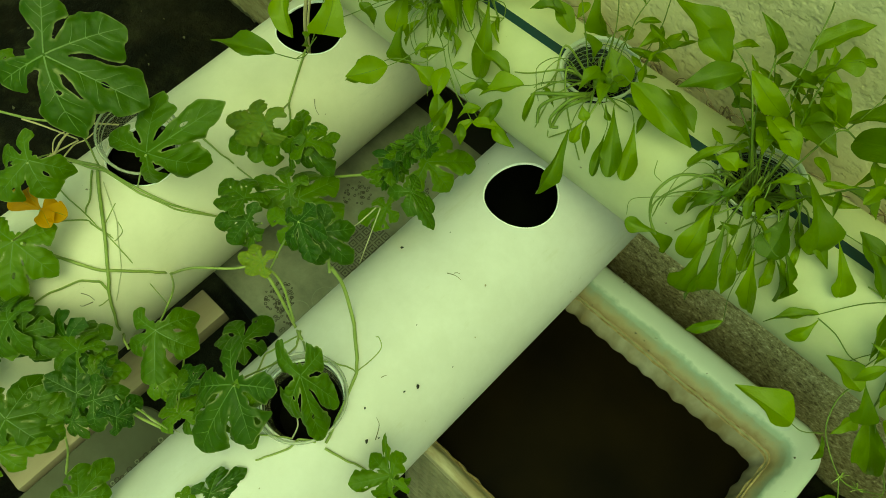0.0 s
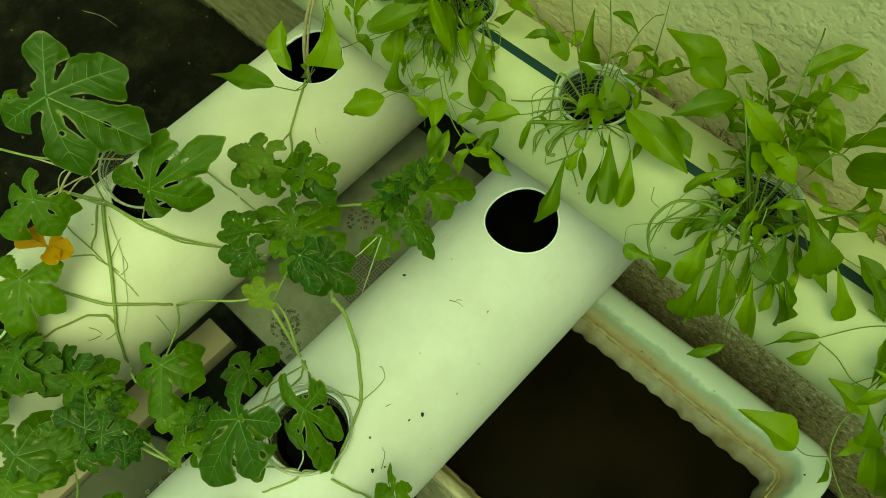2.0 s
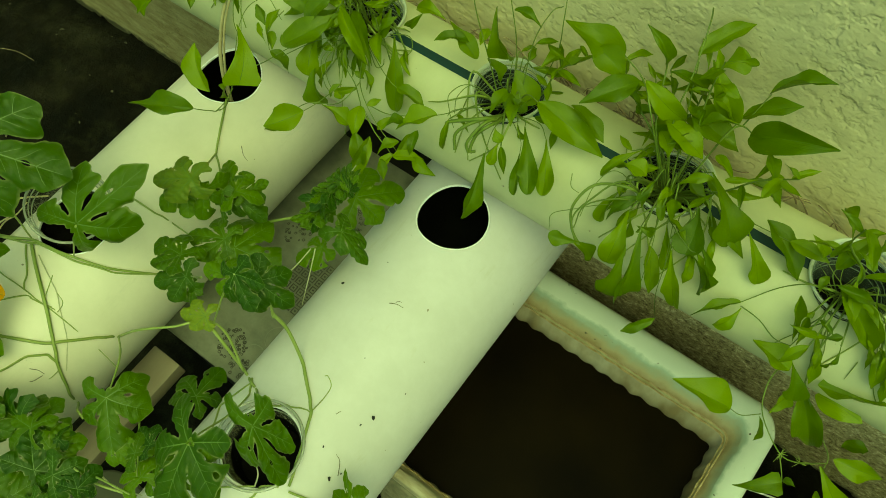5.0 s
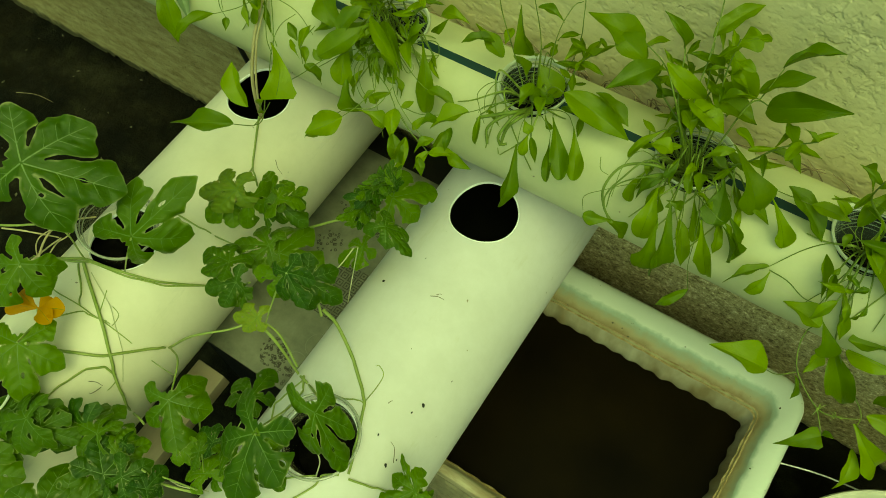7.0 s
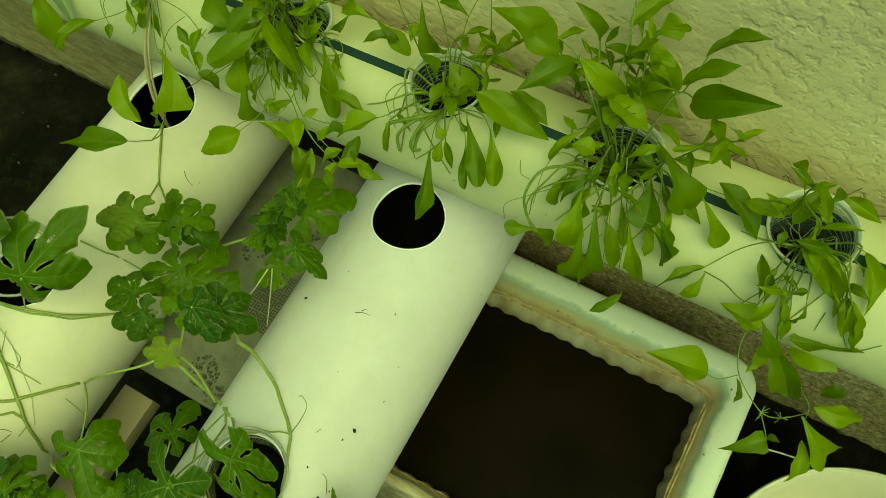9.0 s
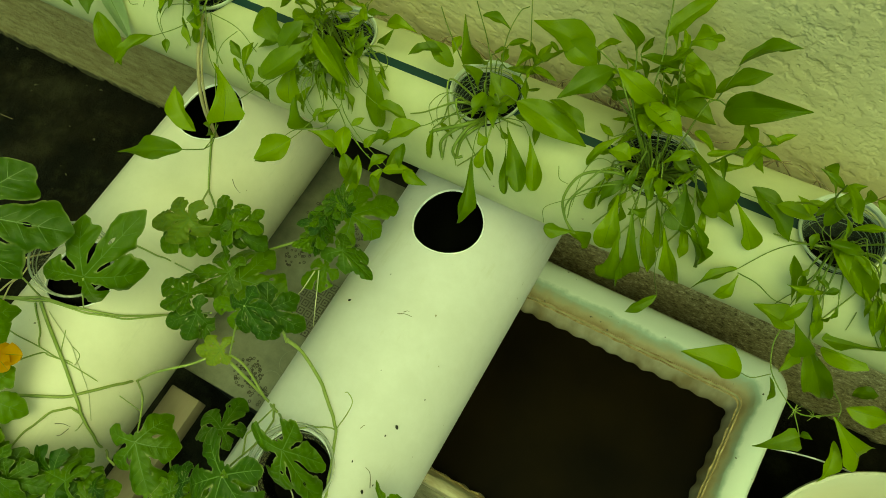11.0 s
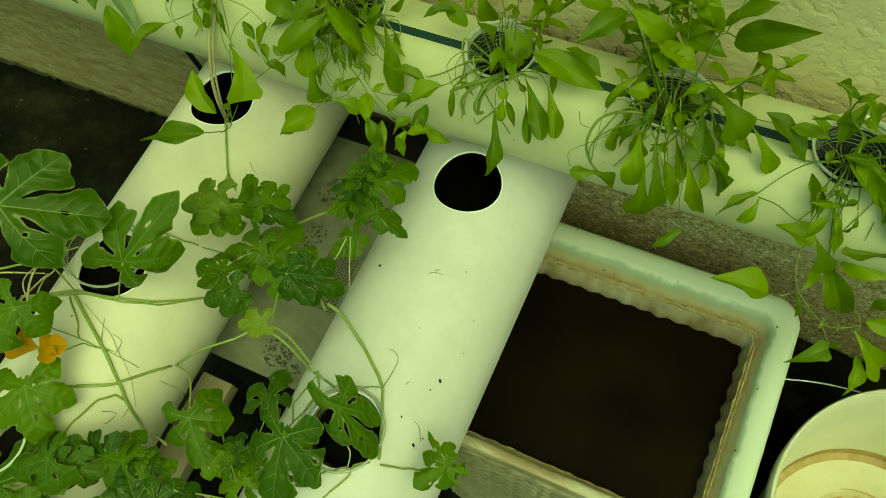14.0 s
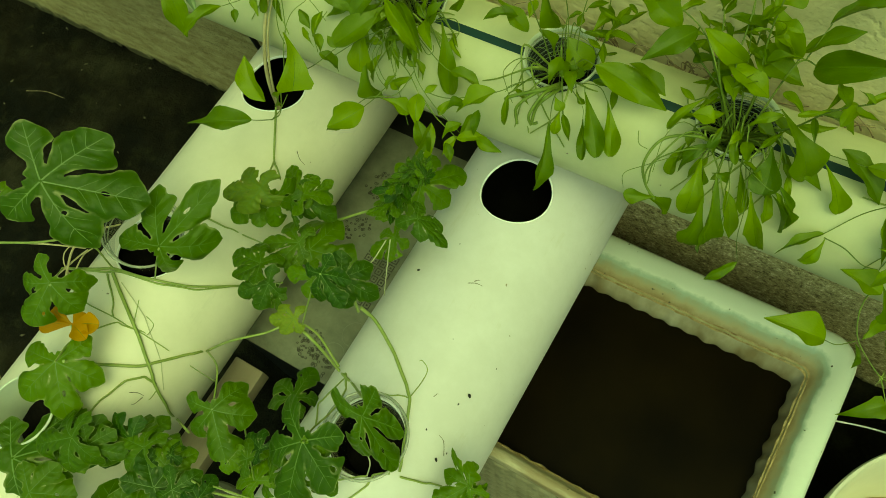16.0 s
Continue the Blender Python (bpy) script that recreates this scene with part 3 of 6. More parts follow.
# ---- plants ----
def leaf_mat(name, dark, light, gloss=0.42, through=0.30, margin=None, spec=0.38):
    m = Mat(name, gloss, spec)
    co = m.coords()
    tone = m.math("ADD", m.math("MULTIPLY", m.random(), 0.8), m.math("MULTIPLY", m.noise(3.2, 4, 0.6, co=co), 0.45))
    c = m.ramp(tone, [(0.2, dark), (0.95, light)])
    blot = m.ramp(m.noise(9, 4, 0.7, co=co), [(0.6, 0.0), (0.78, 0.35)])
    c = m.mix(blot, c, (light[0] * 1.5, light[1] * 1.1, light[2] * 0.9))
    if margin:
        at = m.node("ShaderNodeAttribute")
        at.attribute_name = "ring"
        worn = m.math("MULTIPLY", m.ramp(at.outputs["Fac"], [(0.93, 0.0), (1.0, 1.0)]), m.ramp(m.noise(4, 3, co=co), [(0.44, 0.05), (0.64, 0.8)]))
        c = m.mix(worn, c, margin)
    m.colour(c)
    m.bump(m.math("ADD", m.noise(6, 3, 0.45, co=co), m.math("MULTIPLY", m.noise(26, 3, 0.5, co=co), 0.30)), 0.14, 0.03)
    tr = m.node("ShaderNodeBsdfTranslucent")
    m.link(m.mix(0.5, c, (light[0] * 1.6, light[1] * 1.5, light[2] * 0.6)), tr.inputs[0])
    mx = m.node("ShaderNodeMixShader", Fac=through)
    m.link(m.b.outputs[0], mx.inputs[1])
    m.link(tr.outputs[0], mx.inputs[2])
    m.link(mx.outputs[0], m.t.nodes["Material Output"].inputs[0])
    return m.m


GREEN = leaf_mat("seedling_leaf_green", (0.080, 0.142, 0.005), (0.208, 0.298, 0.013))
GOURD = leaf_mat("gourd_leaf_green", (0.018, 0.059, 0.003), (0.112, 0.195, 0.010), 0.40, 0.30, (0.42, 0.44, 0.20), 0.24)
YELLOWED = leaf_mat("yellowed_leaf", (0.10, 0.160, 0.014), (0.205, 0.265, 0.030), 0.5, 0.25, (0.28, 0.2, 0.07))
PALE_LEAF = leaf_mat("pale_grey_leaf", (0.25, 0.33, 0.20), (0.33, 0.42, 0.26), 0.4, 0.3)
PETAL = leaf_mat("yellow_petal", (0.40, 0.20, 0.010), (0.52, 0.28, 0.018), 0.6, 0.35)
VEIN = plain("pale_leaf_vein", (0.085, 0.16, 0.025), (0.16, 0.25, 0.05), 30, 0.5, 0.1)
RIB = plain("leaf_midrib", (0.10, 0.17, 0.010), (0.15, 0.225, 0.016), 30, 0.5, 0.1)
STEM = plain("green_stem", (0.20, 0.27, 0.06), (0.36, 0.42, 0.15), 40, 0.5, 0.3)
SHOOT = plain("seedling_stem", (0.11, 0.165, 0.02), (0.21, 0.275, 0.06), 40, 0.5, 0.3)
PALE = plain("pale_dry_stem", (0.55, 0.55, 0.38), (0.42, 0.42, 0.26), 40, 0.6, 0.3)
TAN = plain("dry_tan_stalk", (0.56, 0.50, 0.30), (0.42, 0.35, 0.19), 60, 0.7, 0.3)


def blade_mesh(kind, arch, curl, fold, mat, twist=0.0):
    """A simple leaf of length 1 along x and width 1 across y, with its midrib."""
    bm = bmesh.new()
    nx, across = 16, (-1.0, -0.55, -0.022, 0.022, 0.55, 1.0)
    rows = []
    for i in range(nx + 1):
        u = 0.5 - 0.5 * math.cos(math.pi * i / nx)
        if kind == "spat":
            k = min(1.0, u / 0.68)
            w = 0.5 * (0.07 + 0.93 * k ** 1.7 * (1.6 - 0.6 * k)) if u < 0.68 else 0.5 * math.sqrt(max(0.0, 1 - ((u - 0.68) / 0.325) ** 2))
        else:
            w = 0.5 * (0.04 + 0.96 * max(0.0, math.sin(math.pi * u ** 0.76)) ** 1.05)
        back = 0.0
        if kind == "arrow":
            spur = max(0.0, 1 - abs(u - 0.10) / 0.10)
            w = 0.5 * (0.03 + 0.80 * (1 - u) ** 1.35 * min(1.0, u / 0.13) + 0.22 * spur)
            back = 0.12 * spur
        w = max(w, 0.012)
        row = []
        for k, s in enumerate(across):
            rip = 0.032 * math.sin(11 * u + 2 * k + curl * 9) * abs(s)
            z = arch * 4 * u * (1 - u) * 0.25 + fold * w * abs(s) + rip * w * 4 + 0.55 * twist * s * w * (u - 0.5)
            y = s * w + curl * 0.25 * math.sin(math.pi * u)
            row.append(bm.verts.new((u - back * s * s, y, z + (0.004 if abs(s) < 0.1 else 0))))
        rows.append(row)
    for a, b in zip(rows, rows[1:]):
        for k in range(5):
            f = bm.faces.new((a[k], b[k], b[k + 1], a[k + 1]))
            f.material_index = 1 if k == 2 else 0
    me = bpy.data.meshes.new("leaf_" + kind)
    bmesh.ops.recalc_face_normals(bm, faces=bm.faces[:])
    bm.to_mesh(me)
    bm.free()
    me.materials.append(mat)
    me.materials.append(RIB)
    me.polygons.foreach_set("use_smooth", [True] * len(me.polygons))
    return me


BLADES = {kind: [blade_mesh(shape, a, c, f, mat, tw) for a, c, f, tw in ((0.3, 0.25, 0.2, 0.6), (0.6, -0.3, 0.3, -1.0), (0.15, 0.3, 0.2, 1.2), (0.9, -0.1, 0.25, -0.6), (0.4, 0.35, 0.4, 0.9), (0.7, -0.35, 0.15, 1.0), (-0.3, 0.2, 0.35, -1.0))]
          for kind, shape, mat in (("lance", "lance", GREEN), ("spat", "spat", GREEN), ("arrow", "arrow", GREEN), ("pale", "lance", PALE_LEAF))}

# lobes: direction, length, half the opening, in degrees
LOBES = {"star": ((0, 1.0, 29), (58, 0.86, 29), (-58, 0.82, 29), (116, 0.70, 29), (-116, 0.66, 29)),
         "broad": ((0, 1.0, 31), (57, 0.88, 31), (-57, 0.84, 30), (114, 0.74, 30), (-114, 0.72, 30)),
         "long": ((0, 1.0, 20), (40, 0.80, 21), (-42, 0.76, 21), (92, 0.58, 26), (-90, 0.62, 26))}


def gourd_mesh(kind, seed, mat):
    """A lobed, toothed, puckered leaf with keyhole gaps; petiole at the origin, the middle lobe runs to (1, 0)."""
    rnd = random.Random(seed)
    base, core = {"star": (0.26, 0.20), "broad": (0.31, 0.22), "long": (0.32, 0.20)}[kind]
    cup, roll = rnd.uniform(-0.25, 0.12), rnd.uniform(0, 6.28)
    lobes = []
    for a, l, w in LOBES[kind]:
        l *= 1 if a == 0 else rnd.uniform(0.86, 1.1)
        lobes.append((radians(a + rnd.uniform(-5, 5) * (a != 0)), l, 0.55 * math.tan(radians(w)) * rnd.uniform(0.9, 1.12), rnd.uniform(-0.14, 0.14), rnd.uniform(0, 3), rnd.uniform(-0.1, 0.75)))
    bites = []
    for _ in range(1 + seed % 3):
        r, p = rnd.uniform(0.3, 0.75), rnd.uniform(-2.0, 2.0)
        bites.append((r * math.cos(p), r * math.sin(p), rnd.uniform(0.025, 0.06), rnd.uniform(0.018, 0.035), p + rnd.uniform(-0.5, 0.5)))

    def half(u, s, wide, ph):
        k = np.clip(u / 0.64, 0, 1)
        h = np.where(u < 0.64, base + (1 - base) * k ** 2.1, np.maximum(0.0, np.cos((np.clip(u, 0.64, 1) - 0.64) / 0.36 * math.pi / 2)) ** 0.72)
        tooth = np.abs(np.sin(6.2 * u + ph + np.where(s > 0, 0.9, 0.0))) - 0.45
        fine = np.abs(np.sin(17 * u + 2 * ph + np.where(s > 0, 0.5, 0.0))) - 0.5
        return wide * h * (1 + (0.30 * tooth + 0.09 * fine) * (u > 0.22))

    def lobe_uv(x, y, lobe):
        a, l, wide, bend, ph, droop = lobe
        u = (x * math.cos(a) + y * math.sin(a)) / l
        return u, (y * math.cos(a) - x * math.sin(a)) / l - bend * u * u

    def field(x, y):
        f = core * 0.9 - np.hypot(x, y)
        f = np.minimum(f, 0.10 + 0.9 * x + np.abs(y) * 1.6)
        inner = []
        for lobe in lobes:
            u, v = lobe_uv(x, y, lobe)
            d = np.minimum((half(u, v, lobe[2], lobe[4]) - np.abs(v)) * 0.8, np.minimum(1.0 - u, u + 0.02)) * lobe[1]
            inner.append(d)
            f = np.maximum(f, d)
        for cx, cy, p, q, t in bites:
            dx, dy = x - cx, y - cy
            d = np.hypot((dx * math.cos(t) + dy * math.sin(t)) / p, (dy * math.cos(t) - dx * math.sin(t)) / q)
            f = np.minimum(f, (d - 1) * q)
        return f, inner

    def height(x, y):
        r2 = x * x + y * y
        z = cup * r2 + 0.10 * np.sqrt(r2) * np.sin(2 * np.arctan2(y, x) + roll)
        total, lift = 1e-6, 0.0
        for lobe, d in zip(lobes, field(x, y)[1]):
            u, v = lobe_uv(x, y, lobe)
            w = np.exp(np.clip(d * 22, -8, 8))
            c = np.clip(u, 0, 1.1)
            ribs = np.cos(2 * math.pi * (5.2 * u - 2.6 * np.abs(v)) + lobe[4])
            fold = 0.26 * np.abs(v) * np.exp(-np.abs(v) * 3) - 0.9 * np.clip(np.abs(v) - 0.15, 0, 1) ** 2 * 3
            lift = lift + w * lobe[1] * (-lobe[5] * 0.55 * c ** 3 + fold + 0.011 * ribs * np.minimum(1, np.abs(v) * 9) + 0.03 * np.abs(v) * np.sin(17 * u + 5 * lobe[4]))
            total = total + w
        return z + lift / total

    n, lo, step = 84, -1.02, 2.08 / 83
    axis = lo + step * np.arange(n)
    gx, gy = np.meshgrid(axis, axis, indexing="ij")
    f = field(gx, gy)[0]
    spots, index, faces = [], {}, []

    def corner(i, j):
        if (i, j) not in index:
            index[i, j] = len(spots)
            spots.append((gx[i, j], gy[i, j], f[i, j]))
        return index[i, j]

    def cross(p, q):
        key = (min(p, q), max(p, q))
        if key not in index:
            p, q = key
            t = f[p] / (f[p] - f[q])
            index[key] = len(spots)
            spots.append((gx[p] + (gx[q] - gx[p]) * t, gy[p] + (gy[q] - gy[p]) * t, 0.0))
        return index[key]

    for i in range(n - 1):
        for j in range(n - 1):
            ring = ((i, j), (i + 1, j), (i + 1, j + 1), (i, j + 1))
            if max(f[c] for c in ring) <= 0:
                continue
            poly = []
            for p, q in zip(ring, ring[1:] + ring[:1]):
                if f[p] > 0:
                    poly.append(corner(*p))
                if (f[p] > 0) != (f[q] > 0):
                    poly.append(cross(p, q))
            if len(poly) > 2:
                faces.append(poly)
    spots = np.array(spots)
    blades_n = len(faces)
    co = [tuple(p) for p in np.column_stack((spots[:, 0], spots[:, 1], height(spots[:, 0], spots[:, 1])))]
    ring = [float(v) for v in 1 - np.clip(spots[:, 2] / 0.35, 0, 1)]

    def vein(line, w0, w1):
        line = np.array(line)
        z = height(line[:, 0], line[:, 1]) + 0.006
        d = np.gradient(line, axis=0)
        d /= np.linalg.norm(d, axis=1)[:, None] + 1e-9
        first = len(co)
        for k, (p, q) in enumerate(zip(line, d)):
            w = w0 + (w1 - w0) * k / (len(line) - 1)
            co.extend([(p[0] + q[1] * w, p[1] - q[0] * w, z[k]), (p[0] - q[1] * w, p[1] + q[0] * w, z[k])])
            ring.extend([0.0, 0.0])
        faces.extend([(first + 2 * k, first + 2 * k + 2, first + 2 * k + 3, first + 2 * k + 1) for k in range(len(line) - 1)])

    for lobe in lobes:
        a, l, wide, bend, ph, droop = lobe

        def at(u, s):
            v = bend * u * u + s * float(half(np.array(u), np.array(s), wide, ph))
            return (l * (u * math.cos(a) - v * math.sin(a)), l * (u * math.sin(a) + v * math.cos(a)))

        vein([at(0.02 + 0.90 * k / 11, 0.0) for k in range(12)], 0.0085, 0.0025)
        for u in (0.30 + 0.03 * math.sin(ph), 0.50 + 0.04 * math.cos(ph), 0.68):
            for sgn in (-1, 1):
                vein([at(u + (0.17 + 0.02 * sgn) * k / 5, sgn * 0.70 * k / 5) for k in range(6)], 0.0036, 0.0012)
    me = bpy.data.meshes.new("gourd_leaf_" + kind)
    me.from_pydata(co, [], faces)
    me.materials.append(mat)
    me.materials.append(VEIN)
    me.polygons.foreach_set("material_index", [0] * blades_n + [1] * (len(faces) - blades_n))
    me.attributes.new("ring", "FLOAT", "POINT").data.foreach_set("value", ring)
    me.polygons.foreach_set("use_smooth", [True] * len(me.polygons))
    return me


GOURDS = {(kind, mat): [gourd_mesh(kind, 11 + 7 * i, mat) for i in range(5)] for kind in LOBES for mat in (GOURD, YELLOWED, GREEN)}
PICK = random.Random(5)


def lie(base, tip, across, tilt=0.30, face=None):
    """The matrix that lays a leaf of length 1 from base to tip, face up."""
    base, tip = Vector(base), Vector(tip)
    x = tip - base
    n = Vector((0.25 + PICK.uniform(-tilt, tilt) * 2, -0.35 + PICK.uniform(-tilt, tilt) * 2, 1.0))
    n = Vector(face) if face else n
    d = x.normalized()
    n = (n - d * n.dot(d)).normalized()
    y = n.cross(d)
    return Matrix(((x.x, y.x * across, n.x * x.length, base.x), (x.y, y.y * across, n.y * x.length, base.y), (x.z, y.z * across, n.z * x.length, base.z), (0, 0, 0, 1)))


def blade(plant, kind, base, tip, across, which=None):
    me = PICK.choice(BLADES[kind])
    return shared("leaf", me if which is None else BLADES[kind][which], plant, lie(base, tip, across))


def gourd_leaf(plant, kind, base, tip, stretch, mat=None, face=None):
    if kind == "broad":
        tip = Vector(base).lerp(Vector(tip), 0.9)
    size = (Vector(tip) - Vector(base)).length
    return shared("leaf", PICK.choice(GOURDS[kind, mat or GOURD]), plant, lie(base, tip, size * stretch * 0.84, 0.27, face))


def clear_of_pipes(p, r):
    """A stem's point that would lie in a thick pipe's wall goes out to its skin."""
    for cx, cz, radius in ((A_X, A_Z, A_R), (B_X, B_Z, B_R)):
        d = math.hypot(p[0] - cx, p[2] - cz)
        if radius - 0.012 < d < radius + 0.7 * r:
            k = (radius + 0.7 * r) / d
            p = (cx + (p[0] - cx) * k, p[1], cz + (p[2] - cz) * k)
    return p


def stalk(plant, r, *rest):
    mat, points = rest if len(rest) == 2 else (STEM, rest[0])
    if mat == STEM and plant.name.startswith("seedling"):
        mat, r = SHOOT, r * (1.1 if r >= 0.0015 else 0.66)
    if plant.name.startswith("gourd"):
        points = [clear_of_pipes(p, r) for p in points]
    return part("stem", tube(bmesh.new(), points, r * 0.85, r * 0.6, 6, 5), mat, plant, smooth=80)


def seedling(label):
    return tagged(new("seedling"), label, "plant", "seedlings in the pipe")


def small_leaves(plant, x, count, seed, front=0.7):
    """More small leaves round a cup, most of them over its front."""
    rnd = random.Random(seed)
    for _ in range(count):
        a = radians(rnd.gauss(-90, 55)) if rnd.random() < front else rnd.uniform(0, 6.28)
        r = rnd.uniform(0.012, 0.040)
        base = Vector((x + r * math.cos(a), C_Y + r * math.sin(a), C_Z + 0.072 - 0.3 * max(0, r - 0.028) + rnd.uniform(-0.004, 0.012)))
        l = rnd.uniform(0.016, 0.038)
        b = a + rnd.uniform(-0.7, 0.7)
        tip = base + Vector((l * 0.8 * math.cos(b), l * 0.8 * math.sin(b), rnd.uniform(-0.7, 0.25) * l))
        blade(plant, rnd.choice(("lance", "spat", "lance")), base, tip, l * rnd.uniform(0.22, 0.42))
        part("stem", tube(bmesh.new(), ((x + 0.3 * r * math.cos(a), C_Y + 0.3 * r * math.sin(a), C_Z + 0.045), (x + 0.7 * r * math.cos(a), C_Y + 0.7 * r * math.sin(a), base.z + 0.006), base), 0.0006, 0.0005, 5, 4), SHOOT, plant, smooth=80)


def strand_mesh(seed):
    rnd = random.Random(seed)
    p, turn = Vector((0, 0, 0)), rnd.uniform(-0.5, 0.5)
    pts = [p]
    for k in range(6):
        turn += rnd.uniform(-0.9, 0.9)
        p = p + Vector((math.cos(turn) * 0.0065, math.sin(turn) * 0.0065, (0.007, 0.006, 0.003, 0.0, -0.003, -0.005)[k] + rnd.uniform(-0.002, 0.002)))
        pts.append(p)
    bm = tube(bmesh.new(), pts, rnd.uniform(0.00032, 0.00055), 0.00022, 5, 4)
    me = bpy.data.meshes.new("thread_stem")
    bm.to_mesh(me)
    bm.free()
    me.materials.append(ROOTY)
    me.polygons.foreach_set("use_smooth", [True] * len(me.polygons))
    return me


def tangle(plant, x, count, spread, seed):
    """Thin pale stems that crowd out of a cup."""
    rnd = random.Random(seed)
    for _ in range(count):
        a = rnd.uniform(0, 6.28)
        r = 0.012 * rnd.random()
        m = pose(x + r * math.cos(a), C_Y + r * math.sin(a), C_Z + rnd.uniform(0.018, 0.036), rnd.uniform(-25, 25), rnd.uniform(-25, 25), rnd.uniform(0, 360))
        shared("thread_stem", rnd.choice(STRANDS), plant, m @ Matrix.Scale(rnd.uniform(0.7, 1.0) * spread / 0.034, 4))


def drooping(plant, x, count, seed, lean=-0.9):
    """Limp thin stems that bend over the rim and hang on the pipe's front."""
    rnd = random.Random(seed)
    for _ in range(count):
        a = radians(-90) + rnd.gauss(lean, 0.8)
        out, drop = rnd.uniform(0.034, 0.062), rnd.uniform(0.004, 0.034)
        c, s = math.cos(a), math.sin(a)
        bow = rnd.choice((-1, 1, 1)) * rnd.uniform(0.008, 0.024)
        floor = lambda y: C_Z + math.sqrt(max(0.0, 0.055 ** 2 - y * y)) + 0.003
        mid = (x + c * out * 0.8 - s * bow, s * out * 0.8 + c * bow)
        end = (x + c * out * 0.62 - s * bow * 2 + rnd.uniform(-0.006, 0.006), max(-0.053, s * out * 0.8 + c * bow * 2 - drop * 0.5))
        pts = ((x + c * 0.010, C_Y + s * 0.010, C_Z + 0.045), (x + c * 0.030, C_Y + s * 0.030, C_Z + 0.064 + rnd.uniform(0, 0.012)),
               (mid[0], C_Y + mid[1], max(floor(mid[1]), C_Z + 0.052)), (end[0], C_Y + end[1], floor(end[1])))
        part("stem", tube(bmesh.new(), pts, rnd.uniform(0.0008, 0.0013), 0.0005, 6, 5), ROOTY, plant, smooth=80)


def hanging(plant, x, count, seed, lean=0.0, size=0.036):
    """Leaves on thin stalks that bend over the rim and hang down the pipe's front."""
    rnd = random.Random(seed)
    for _ in range(count):
        a = radians(-90) + rnd.gauss(lean, 0.75)
        c, s = math.cos(a), min(math.sin(a), -0.25)
        out, l = rnd.uniform(0.034, 0.058), size * rnd.uniform(0.55, 1.25)

        def clear(p, gap):
            d = Vector((0, p.y - C_Y, p.z - C_Z))
            return p if d.length > 0.055 + gap else Vector((p.x, C_Y, C_Z)) + d.normalized() * (0.055 + gap)

        rim = Vector((x + c * 0.033, C_Y + s * 0.033, C_Z + 0.062 + rnd.uniform(0.0, 0.018)))
        knee = clear(Vector((x + c * out, C_Y + s * out, C_Z + 0.050 + rnd.uniform(-0.006, 0.016))), 0.008)
        end = clear(knee + Vector((c * l * 0.5 + rnd.uniform(-0.3, 0.3) * l, s * l * 0.45, -l * rnd.uniform(0.35, 0.85))), 0.006)
        part("stem", tube(bmesh.new(), ((x + c * 0.008, C_Y + s * 0.008, C_Z + 0.045), rim, knee), 0.0008, 0.0006, 5, 5), SHOOT, plant, smooth=80)
        blade(plant, rnd.choice(("lance", "spat", "lance")), knee, end, (end - knee).length * rnd.uniform(0.20, 0.36))
        if rnd.random() < 0.5:
            twig = knee.lerp(rim, 0.3)
            tip = clear(twig + Vector((rnd.uniform(-1, 1) * l * 0.6, -l * 0.2, rnd.uniform(-0.2, 0.3) * l)), 0.006)
            blade(plant, "lance", twig, tip, l * rnd.uniform(0.12, 0.2))


def sprig(plant, base, tip, seed, size=0.022):
    """A thin upright stem with small narrow leaves on short stalks."""
    rnd = random.Random(seed)
    base, tip = Vector(base), Vector(tip)
    side = Vector((rnd.uniform(-1, 1), rnd.uniform(-0.5, 0.3), 0)) * 0.012
    line = smooth_line((base, base.lerp(tip, 0.4) + side, base.lerp(tip, 0.75) - side * 0.4, tip), 5)
    part("stem", tube(bmesh.new(), (base, base.lerp(tip, 0.4) + side, base.lerp(tip, 0.75) - side * 0.4, tip), 0.0010, 0.0005, 5, 4), SHOOT, plant, smooth=80)
    turn = rnd.uniform(0, 6.28)
    for i, p in enumerate(line[len(line) // 3:]):
        turn += 2.4
        l = size * rnd.uniform(0.5, 1.25)
        q = p + Vector((math.cos(turn) * l, min(math.sin(turn) * l, 0.138 - p.y), rnd.uniform(-0.3, 0.6) * l))
        blade(plant, rnd.choice(("lance", "lance", "spat")), p, q, l * rnd.uniform(0.16, 0.34))


ROOTY = plain("pale_green_thread", (0.16, 0.22, 0.03), (0.34, 0.42, 0.11), 50, 0.5, 0.1)
STRANDS = [strand_mesh(i) for i in range(14)]

# cups in the slim pipe
CUP = plain("white_cup_plastic", (0.66, 0.70, 0.58), (0.56, 0.60, 0.48), 18, 0.35, 0.05)
MILKY_M = Mat("milky_cup_plastic", 0.25, 0.5)
MILKY_M.colour((0.26, 0.34, 0.26))
MILKY_M.b.inputs["Alpha"].default_value = 0.16
MILKY = MILKY_M.m
CUP_RIB_M = Mat("pale_cup_rib", 0.3, 0.5)
CUP_RIB_M.colour((0.42, 0.50, 0.38))
CUP_RIB_M.b.inputs["Alpha"].default_value = 0.55
CUP_RIB = CUP_RIB_M.m
# Near-black filling low in the cups.
CUP_FILLING = plain("black_cup_filling", (0.003, 0.0028, 0.0024), (0.009, 0.0075, 0.0055), 60, 0.95, 1.0, spec=0.1)


